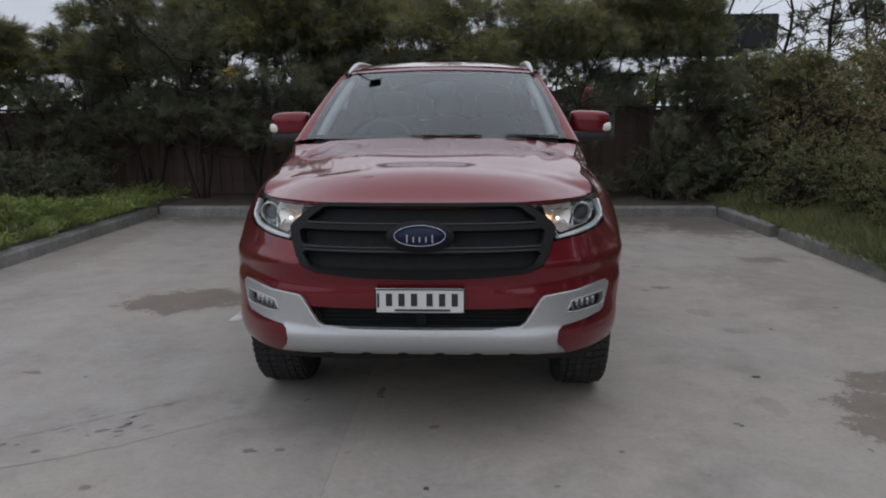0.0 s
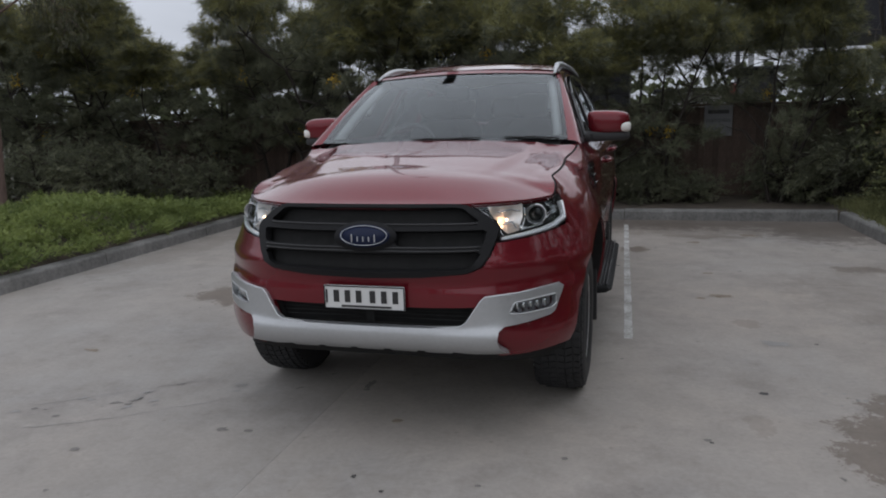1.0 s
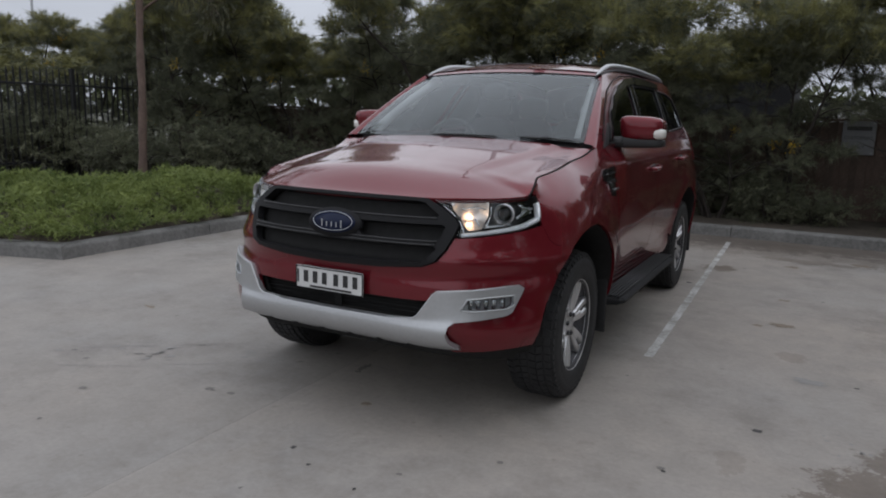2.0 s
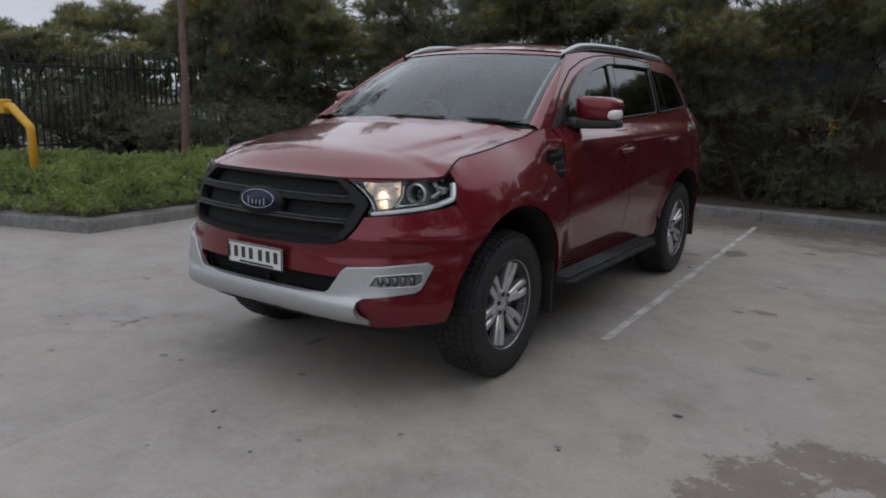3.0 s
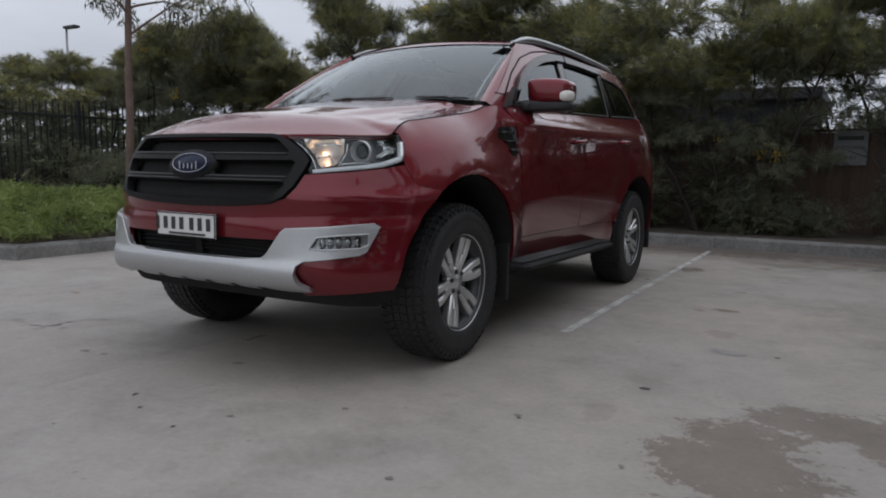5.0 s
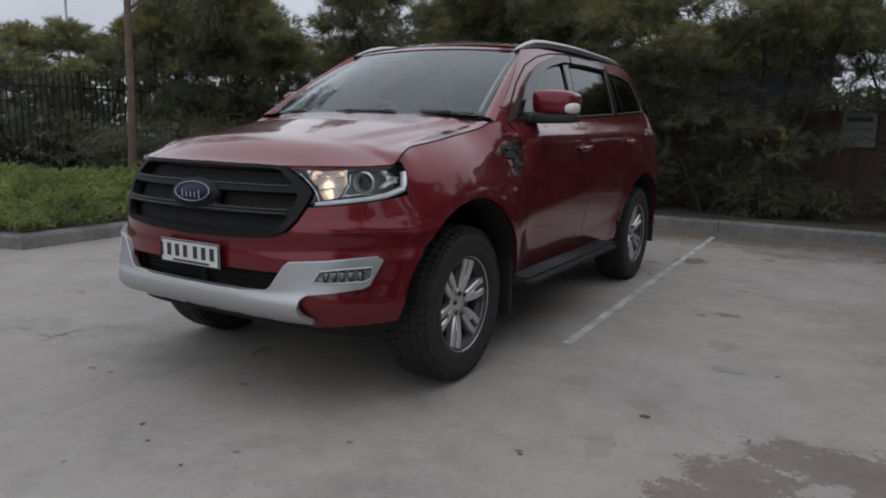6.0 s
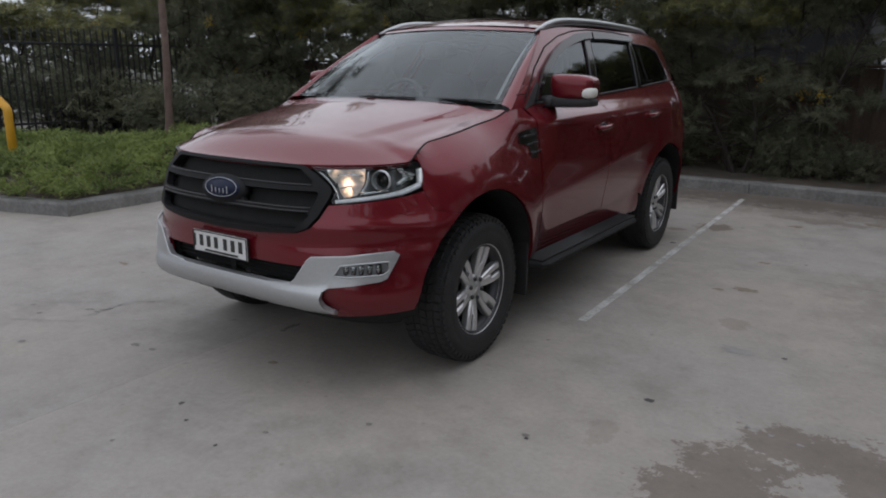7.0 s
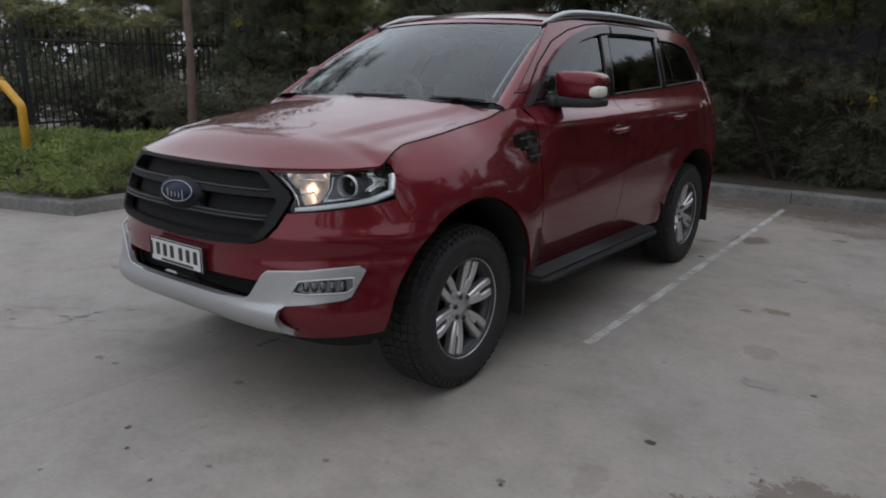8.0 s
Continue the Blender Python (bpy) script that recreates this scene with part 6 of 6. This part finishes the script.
def side_top(a, b, off):
    """Upper flank with the side windows: a is the length, b the height."""
    a, b = np.asarray(a, float), np.asarray(b, float)
    x = glass_x(b) + 0.012 * np.sin(np.clip((b - 1.25) / 0.5, 0, 1) * math.pi) + off - 0.22 * np.clip(a - 3.9, 0, 2) ** 2
    return np.stack([x, a, b + off * 0.4], axis=-1)


roof_edge = spline([1.98, 2.15, 2.33, 2.7, 3.4, 3.96, 4.3, 4.5], [1.695, 1.722, 1.742, 1.758, 1.755, 1.735, 1.69, 1.63])
belt_pts = [(y_, belt(y_) + 0.004) for y_ in (1.30, 1.6, 2.0, 2.5, 3.0, 3.5, 4.0, 4.35)]
upper_poly = belt_pts + [(4.47, 1.40), (4.44, 1.50), (4.36, 1.62)] + [(y_, float(roof_edge(y_))) for y_ in (4.25, 3.96, 3.6, 3.2, 2.8, 2.5, 2.3, 2.12, 2.0)] + [(1.65, 1.475), (1.45, 1.352)]
win_f = [(1.58, 1.285), (1.80, 1.43), (2.05, 1.56), (2.25, 1.62), (2.40, 1.645), (2.60, 1.655), (2.435, 1.302)]
win_r = [(2.52, 1.305), (2.705, 1.657), (3.00, 1.664), (3.45, 1.660), (3.315, 1.334)]
win_q = [(3.39, 1.338), (3.51, 1.655), (3.85, 1.643), (4.06, 1.605), (4.145, 1.405), (4.12, 1.372)]
for sgn in (1, -1):
    mir = sgn < 0
    S3 = np.array([sgn, 1, 1])
    upper = panel("upper_side", upper_poly, side_top, M_PAINT, car, [win_f, win_r, win_q], h=0.03, rim=0.02, mirror=mir)
    for poly, mat, nm in ((win_f, M_SIDEGLASS, "side_window"), (win_r, M_DARKGLASS, "side_window"), (win_q, M_DARKGLASS, "quarter_window")):
        g_ = panel(nm, poly, side_top, mat, car, h=0.05, rim=0, off=-0.006, mirror=mir)
        g_.visible_shadow = False
        tube("window_seal", [tuple(S3 * side_top(a, b, 0.0)) for a, b in resample(poly, 0.05)] + [tuple(S3 * side_top(*poly[0], 0.0))], 0.007, M_PLASTIC, g_, 6)
    panel("pillar_trim", [(2.44, 1.30), (2.607, 1.662), (2.698, 1.662), (2.512, 1.303)], side_top, M_GLOSSBLACK, upper, h=0.04, rim=0.01, off=0.006, mirror=mir, label="black centre pillar cover")
    panel("pillar_trim", [(3.325, 1.336), (3.457, 1.66), (3.503, 1.657), (3.382, 1.338)], side_top, M_GLOSSBLACK, upper, h=0.04, rim=0.01, off=0.006, mirror=mir, label="black rear pillar cover")
    panel("mirror_sail", [(1.44, 1.258), (1.585, 1.285), (1.70, 1.352), (1.68, 1.40), (1.56, 1.33)], side_top, M_PLASTIC, upper, h=0.04, rim=0.01, off=0.006, mirror=mir)
    panel("weather_shield", [(1.57, 1.290), (1.80, 1.466), (2.0, 1.562), (2.213, 1.634), (2.45, 1.685), (2.735, 1.707), (2.71, 1.662), (2.56, 1.652), (2.288, 1.606), (2.014, 1.526), (1.763, 1.400), (1.625, 1.304)],
          side_top, M_GLOSSBLACK, upper, h=0.03, rim=0.018, off=0.022, mirror=mir, label="smoked weather shield over the window")
    panel("weather_shield", [(2.755, 1.708), (3.20, 1.708), (3.53, 1.697), (3.48, 1.660), (3.00, 1.666), (2.735, 1.660)],
          side_top, M_GLOSSBLACK, upper, h=0.03, rim=0.018, off=0.022, mirror=mir, label="smoked weather shield over the window")
    seam_line = [(1.475, 1.30), (1.72, 1.478), (1.95, 1.597), (2.2, 1.668), (2.45, 1.708), (2.75, 1.728), (3.2, 1.728), (3.52, 1.716), (3.60, 1.62), (3.58, 1.36)]
    tube("door_seam", [tuple(S3 * side_top(a, b, 0.001)) for a, b in resample(seam_line + seam_line[-2::-1], 0.05)], 0.0045, M_VOID, upper, 5)
    # windscreen pillar
    def pillar(s, t):
        a = np.array(screen_pt(sgn * 1.0, t, 0.002))
        yb = 1.30 + (2.0 - 1.30) * t
        zb = (belt(1.30) + 0.004) + (float(roof_edge(2.0)) - belt(1.30)) * t
        b = S3 * side_top(yb, zb, 0.003)
        p = a + (b - a) * s
        return tuple(p + np.array([sgn * 0.35, -0.5, 0.35]) * 0.022 * math.sin(math.pi * s) * (1 - 0.4 * t))
    sheet("windscreen_pillar", lambda s, t: pillar(s, 1.01 * t - 0.01), 8, 26, M_PAINT, car)
    tube("pillar_seam", [tuple(S3 * side_top(1.40 + 0.15 * k / 4, 1.338, 0.004)) for k in range(5)], 0.002, M_VOID, upper, 5)
    # roof rail
    rp, rr = [], []
    for k in range(41):
        f = k / 40
        y_ = 1.98 + 2.15 * f
        lift = 0.030 * min(1, min(f / 0.13, (1 - f) / 0.10)) ** 0.7
        rp.append((sgn * (0.600 - 0.014 * min(1, f / 0.15) - 0.03 * max(0, f - 0.6)), y_, float(roof_edge(y_)) - 0.006 + lift))
        rr.append(0.008 + 0.010 * min(1, min(f, 1 - f) / 0.08))
    rail = tube("roof_rail", rp, rr, M_SILVER, car, 10, "satin silver roof rail")
    # black tube added to draw the dark gap under the rail
    tube("rail_gap", [(x + sgn * 0.020, y, float(roof_edge(y)) - 0.004) for x, y, z in rp], 0.009, M_PLASTIC, rail, 6, "black strip standing for the dark gap under the rail")


def roof_pt(s, t):
    xh = 2 * s - 1
    y = (1.955 + 0.085 * xh ** 2) * (1 - t) + 4.42 * t
    e = float(roof_edge(max(y, 1.98)))
    crown = float(spline([1.9, 2.2, 2.6, 3.2, 3.8, 4.42], [1.722, 1.775, 1.808, 1.822, 1.812, 1.765])(y))
    w = float(glass_x(e)) - 0.22 * max(0, y - 3.9) ** 2 + 0.004
    k = abs(xh) ** 2.4
    return (xh * w, y, crown * (1 - k) + (e + 0.004) * k)


roof = sheet("roof", roof_pt, 40, 50, M_PAINT, car, "dark red roof")
sheet("roof_panel", lambda s, t: tuple(np.array(roof_pt(0.16 + 0.68 * s, 0.13 + 0.48 * t)) + np.array([0, 0, 0.006])), 24, 24, M_GLOSSBLACK, roof, "black glass sunroof panel")
tube("aerial", [(0.05, 4.1, 1.80), (0.05, 4.16, 1.87), (0.05, 4.22, 1.93)], [0.012, 0.005, 0.003], M_PLASTIC, roof, 6)
sheet("rear_window", lambda s, t: ((2 * s - 1) * (0.70 - 0.12 * t), 4.72 - 0.30 * t - 0.12 * (2 * s - 1) ** 2, 1.36 + (0.39 - 0.09 * (2 * s - 1) ** 2) * t), 12, 6, M_DARKGLASS, car)
part("spoiler", box_bm((0.92, 0.20, 0.03), (0, 4.42, 1.742), 0.015, 2), M_PAINT, car)

# ---- wipers, mirrors ----
for x0, x1, v0, v1 in ((-0.13, 0.27, 0.022, 0.030), (0.40, 0.70, 0.034, 0.006)):
    pts = [screen_pt((x0 + (x1 - x0) * k / 8) / 0.745, v0 + (v1 - v0) * k / 8, -0.007) for k in range(9)]
    wiper = tube("wiper", pts, [0.003, 0.005, 0.0055, 0.0055, 0.0055, 0.0055, 0.0055, 0.005, 0.003], M_PLASTIC, car, 6, "black windscreen wiper")
    v, f = roundbox((0.07, 0.02, 0.014), tuple(Vector(pts[2 if x0 < 0 else 4]) + Vector((0, -0.006, 0.003))), 2.5, 8)
    raw("wiper_clip", v, f, M_PLASTIC, wiper, smooth=True)


def door_mirror(sgn):
    S3 = np.array([sgn, 1, 1])
    lean = lambda x, y, z: (x - sgn * 0.10 * z * (x * sgn < 0), y + 0.18 * abs(x) * (1 if x * sgn > 0 else 0), z * (1 - 0.10 * (x * sgn + 0.12) / 0.24) - 0.007 * max(0.0, x * sgn / 0.12) ** 2 * (z > 0))
    v, f = roundbox((0.252, 0.160, 0.148), (sgn * 0.952, 1.80, 1.374), 4.8, 20, lean)
    hs = raw("door_mirror", v, f, M_PAINT, car, "dark red door mirror with a black foot", smooth=True)
    v, f = roundbox((0.320, 0.134, 0.062), (sgn * 0.920, 1.795, 1.290), 5.0, 16, lambda x, y, z: (x, y + 0.16 * x * sgn, z * (1 - 0.9 * x * sgn)))
    raw("mirror_base", v, f, M_PLASTIC, hs, smooth=True)
    v, f = roundbox((0.120, 0.100, 0.060), (sgn * 0.800, 1.745, 1.286), 4.0, 10)
    raw("mirror_arm", v, f, M_PLASTIC, hs, smooth=True)
    v, f = roundbox((0.100, 0.120, 0.068), (sgn * 1.036, 1.795, 1.345), 3.0, 12)
    raw("indicator", v, f, M_AMBER, hs, "clear white indicator lens", smooth=True)
    return hs


door_mirror(1)
door_mirror(-1)


# ---- wheels ----
def lathe(prof, n=72):
    """Turns a profile of (radius, x) round the x axis."""
    vs, fs = [], []
    m = len(prof)
    for k in range(n):
        t = 2 * math.pi * k / n
        for r, x in prof:
            vs.append((x, r * math.cos(t), r * math.sin(t)))
    for k in range(n):
        k2 = (k + 1) % n
        for i in range(m - 1):
            fs.append((k * m + i, k * m + i + 1, k2 * m + i + 1, k2 * m + i))
    return vs, fs


def make_wheel():
    """A wheel about the origin with its outer face towards +x."""
    root = empty("wheel")
    R, W = 0.390, 0.132
    prof = [(0.232, -W + 0.02), (0.25, -W + 0.004), (0.30, -W - 0.004), (0.345, -W + 0.006), (0.366, -W + 0.022), (0.378, -W + 0.045), (0.3855, 0.0),
            (0.378, W - 0.045), (0.366, W - 0.022), (0.345, W - 0.006), (0.318, W + 0.003), (0.314, W + 0.0005), (0.30, W + 0.004), (0.27, W + 0.001), (0.25, W - 0.004), (0.232, W - 0.02)]
    tyre = raw("tyre", *lathe(prof, 96), M_RUBBER, root, "black all-terrain tyre", smooth=True)
    # tread blocks: two shoulder rows and two centre rows
    vs, fs = [], []
    def block(x0, x1, t0, t1, r0, r1, skew=0.0):
        o = len(vs)
        for r in (r0, r1):
            ins = 0.0 if r == r0 else 0.12
            for xx, tt in ((x0, t0), (x1, t0 + skew), (x1, t1 + skew), (x0, t1)):
                xm, tm = (x0 + x1) / 2, (t0 + t1) / 2 + skew / 2
                x_, t_ = xx + (xm - xx) * ins, tt + (tm - tt) * ins
                vs.append((x_, r * math.cos(t_), r * math.sin(t_)))
        fs.extend([(o, o + 1, o + 2, o + 3), (o + 4, o + 5, o + 6, o + 7), (o, o + 1, o + 5, o + 4), (o + 1, o + 2, o + 6, o + 5), (o + 2, o + 3, o + 7, o + 6), (o + 3, o, o + 4, o + 7)])
    n = 58
    for k in range(n):
        t = 2 * math.pi * k / n
        d = 2 * math.pi / n
        for s_ in (1, -1):
            block(s_ * 0.080, s_ * 0.112, t, t + d * 0.88, 0.362, 0.3820, 0.02 * s_)
            block(s_ * 0.042, s_ * 0.076, t + d * 0.3, t + d * 1.15, 0.380, 0.3900, -0.03 * s_)
            block(s_ * 0.003, s_ * 0.039, t + d * 0.1, t + d * 0.95, 0.380, 0.3900, 0.02)
            block(s_ * 0.108, s_ * 0.1240, t + d * 0.1, t + d * (0.72 if k % 2 else 0.86), 0.350, 0.3685)
    bm = bmesh.new()
    bv_ = [bm.verts.new(v) for v in vs]
    for f in fs:
        bm.faces.new([bv_[i] for i in f])
    part("tread", bm, M_RUBBER, tyre)
    rim = raw("rim", *lathe([(0.236, -0.11), (0.225, -0.10), (0.205, -0.02), (0.205, 0.055), (0.214, 0.085), (0.222, 0.092), (0.232, 0.098), (0.238, 0.108), (0.236, 0.113), (0.228, 0.112), (0.222, 0.100)], 72),
              M_ALLOYDARK, root, "silver six-twin-spoke alloy rim", smooth=True)
    raw("rim_lip", *lathe([(0.250, 0.098), (0.250, 0.114), (0.244, 0.120), (0.236, 0.117), (0.230, 0.100), (0.224, 0.086)], 72), M_ALLOY, rim, smooth=True)
    raw("brake_disc", *lathe([(0.03, 0.012), (0.165, 0.012), (0.170, 0.004), (0.170, -0.012)], 48), M_ALLOYDARK, rim, smooth=True)
    # hub dish
    raw("hub", *lathe([(0.0001, 0.094), (0.030, 0.093), (0.034, 0.088), (0.052, 0.086), (0.072, 0.083), (0.080, 0.072), (0.078, 0.04)], 48), M_ALLOY, rim, smooth=True)
    for k in range(6):
        t = 2 * math.pi * (k + 0.5) / 6
        v, f = roundbox((0.018, 0.024, 0.024), (0.088, 0.055 * math.cos(t), 0.055 * math.sin(t)), 2.5, 6)
        raw("wheel_nut", v, f, M_ALLOYDARK, rim, smooth=True)
    # six pairs of spokes, each a tapered bar with bevelled shoulders
    def spoke(t, w0, w1, spread, r0=0.060, r1=0.228, dish=0.0):
        """One leg of a fork: spread(f) is its distance off the fork's middle along its length."""
        vs, fs = [], []
        n_ = 12
        for k in range(n_ + 1):
            f = k / n_
            r = r0 + (r1 - r0) * f
            tt = t + spread(f) / r
            w = w0 + (w1 - w0) * f
            x = 0.083 - dish + 0.014 * math.sin(math.pi * f * 0.5) + 0.006 * f
            c_, s_ = math.cos(tt), math.sin(tt)
            for dw, dx in ((-1, -0.040), (-1, -0.008), (-0.70, 0), (0.70, 0), (1, -0.008), (1, -0.040)):
                vs.append((x + dx, r * c_ - dw * w * s_, r * s_ + dw * w * c_))
        for k in range(n_):
            for i in range(5):
                fs.append((k * 6 + i, k * 6 + i + 1, (k + 1) * 6 + i + 1, (k + 1) * 6 + i))
        fs += [tuple(range(6)), tuple(n_ * 6 + i for i in range(6))]
        return vs, fs
    for k in range(6):
        t = 2 * math.pi * k / 6
        for s_ in (1, -1):
            raw("spoke", *spoke(t, 0.0135, 0.0215, lambda f: s_ * (0.0115 + 0.0190 * math.sin(math.pi * 0.5 * min(1.0, f * 1.25)))), M_ALLOY, rim)
        raw("spoke_web", *spoke(t, 0.014, 0.015, lambda f: 0.0, 0.060, 0.135, 0.003), M_ALLOY, rim)
    return root


def place_wheel(w, sgn, y, turn):
    w.parent = car
    m = Matrix.Translation((sgn * 0.770, y, HUB_Z))
    if sgn < 0:
        m = m @ Matrix.Rotation(math.pi, 4, "Z")
    w.matrix_basis = m @ Matrix.Rotation(turn, 4, "X") @ Matrix.Scale(0.983, 4)


w0 = make_wheel()
place_wheel(w0, 1, HUB_F, 0.25)
for sgn, y_, tn in ((-1, HUB_F, 0.9), (1, HUB_R, 0.5), (-1, HUB_R, 1.3)):
    place_wheel(copy_thing(w0, Matrix.Identity(4)), sgn, y_, tn)

# ---- underside and cabin ----
part("chassis", join_bm(box_bm((1.1, 3.7, 0.14), (0, 2.6, 0.36), 0.03, 1), box_bm((0.09, 3.9, 0.14), (0.5, 2.6, 0.36), 0.01, 1), box_bm((0.09, 3.9, 0.14), (-0.5, 2.6, 0.36), 0.01, 1),
                        box_bm((1.3, 0.10, 0.10), (0, HUB_F, 0.39), 0.02, 1), box_bm((1.3, 0.12, 0.12), (0, HUB_R, 0.39), 0.03, 1)), M_UNDER, car, "underbody and axles, grey lightened to lift the shade below")
part("floor_pan", box_bm((1.5, 3.9, 0.05), (0, 2.6, 0.52), 0.0), M_UNDER, car)
v, f = roundbox((1.38, 0.50, 0.24), (0, 1.52, 1.16), 4.0, 14)
raw("dashboard", v, f, M_TRIM, car, "dark grey dashboard", smooth=True)


def seat(x, y):
    v, f = roundbox((0.50, 0.16, 0.62), (x, y + 0.16, 1.10), 3.5, 12, lambda a, b, c: (a * (1 - 0.18 * (c / 0.62 + 0.5)), b + 0.28 * (c + 0.31), c))
    s_ = raw("seat", v, f, M_TRIM, car, "dark cloth front seat", smooth=True)
    v, f = roundbox((0.27, 0.10, 0.18), (x, y + 0.36, 1.50), 3.0, 10)
    raw("headrest", v, f, M_TRIM, s_, smooth=True)
    v, f = roundbox((0.50, 0.50, 0.16), (x, y - 0.08, 0.82), 3.5, 10)
    raw("cushion", v, f, M_TRIM, s_, smooth=True)


for x_, y_ in ((0.37, 2.25), (-0.37, 2.25), (0.40, 3.15), (-0.40, 3.15), (0.0, 3.2)):
    seat(x_, y_)
# steering wheel on the driver's side
ring = [(-0.37 + 0.185 * math.cos(t), 1.88 + 0.185 * 0.38 * math.sin(t), 1.215 + 0.185 * 0.92 * math.sin(t)) for t in np.linspace(0, 2 * math.pi, 33)]
sw = tube("steering_wheel", ring, 0.016, M_TRIM, car, 8, "dark steering wheel")
v, f = roundbox((0.16, 0.06, 0.12), (-0.37, 1.87, 1.21), 3.0, 8)
raw("steering_hub", v, f, M_TRIM, sw, smooth=True)
tube("steering_spoke", [(-0.55, 1.88, 1.215), (-0.37, 1.87, 1.21), (-0.19, 1.88, 1.215)], 0.016, M_TRIM, sw, 6)
v, f = roundbox((0.24, 0.03, 0.075), (0.0, 1.88, 1.575), 3.5, 10)
rv = raw("rear_view_mirror", v, f, M_GLOSSBLACK, car, "dark rear-view mirror and sensor pod", smooth=True)
v, f = roundbox((0.17, 0.06, 0.11), (0.0, 1.775, 1.575), 3.0, 10)
raw("sensor_pod", v, f, M_PLASTIC, rv, smooth=True)
sheet("headlining", lambda s, t: tuple(np.array(roof_pt(0.04 + 0.92 * s, 0.03 + 0.9 * t)) - np.array([0, 0, 0.045])), 10, 16, M_TRIMLIGHT, car, "pale grey headlining")
for sgn in (1, -1):
    tube("pillar_lining", [tuple(np.array(screen_pt(sgn * 0.935, t, 0.060))) for t in np.linspace(0.10, 1, 10)], 0.030, M_TRIMLIGHT, car, 8)
    pts = [(sgn * 0.600, 1.74 + 0.2 * k / 5, 1.46 + 0.14 * k / 5) for k in range(6)]
    tube("grab_handle", pts, 0.018, M_TRIMLIGHT, car, 6)
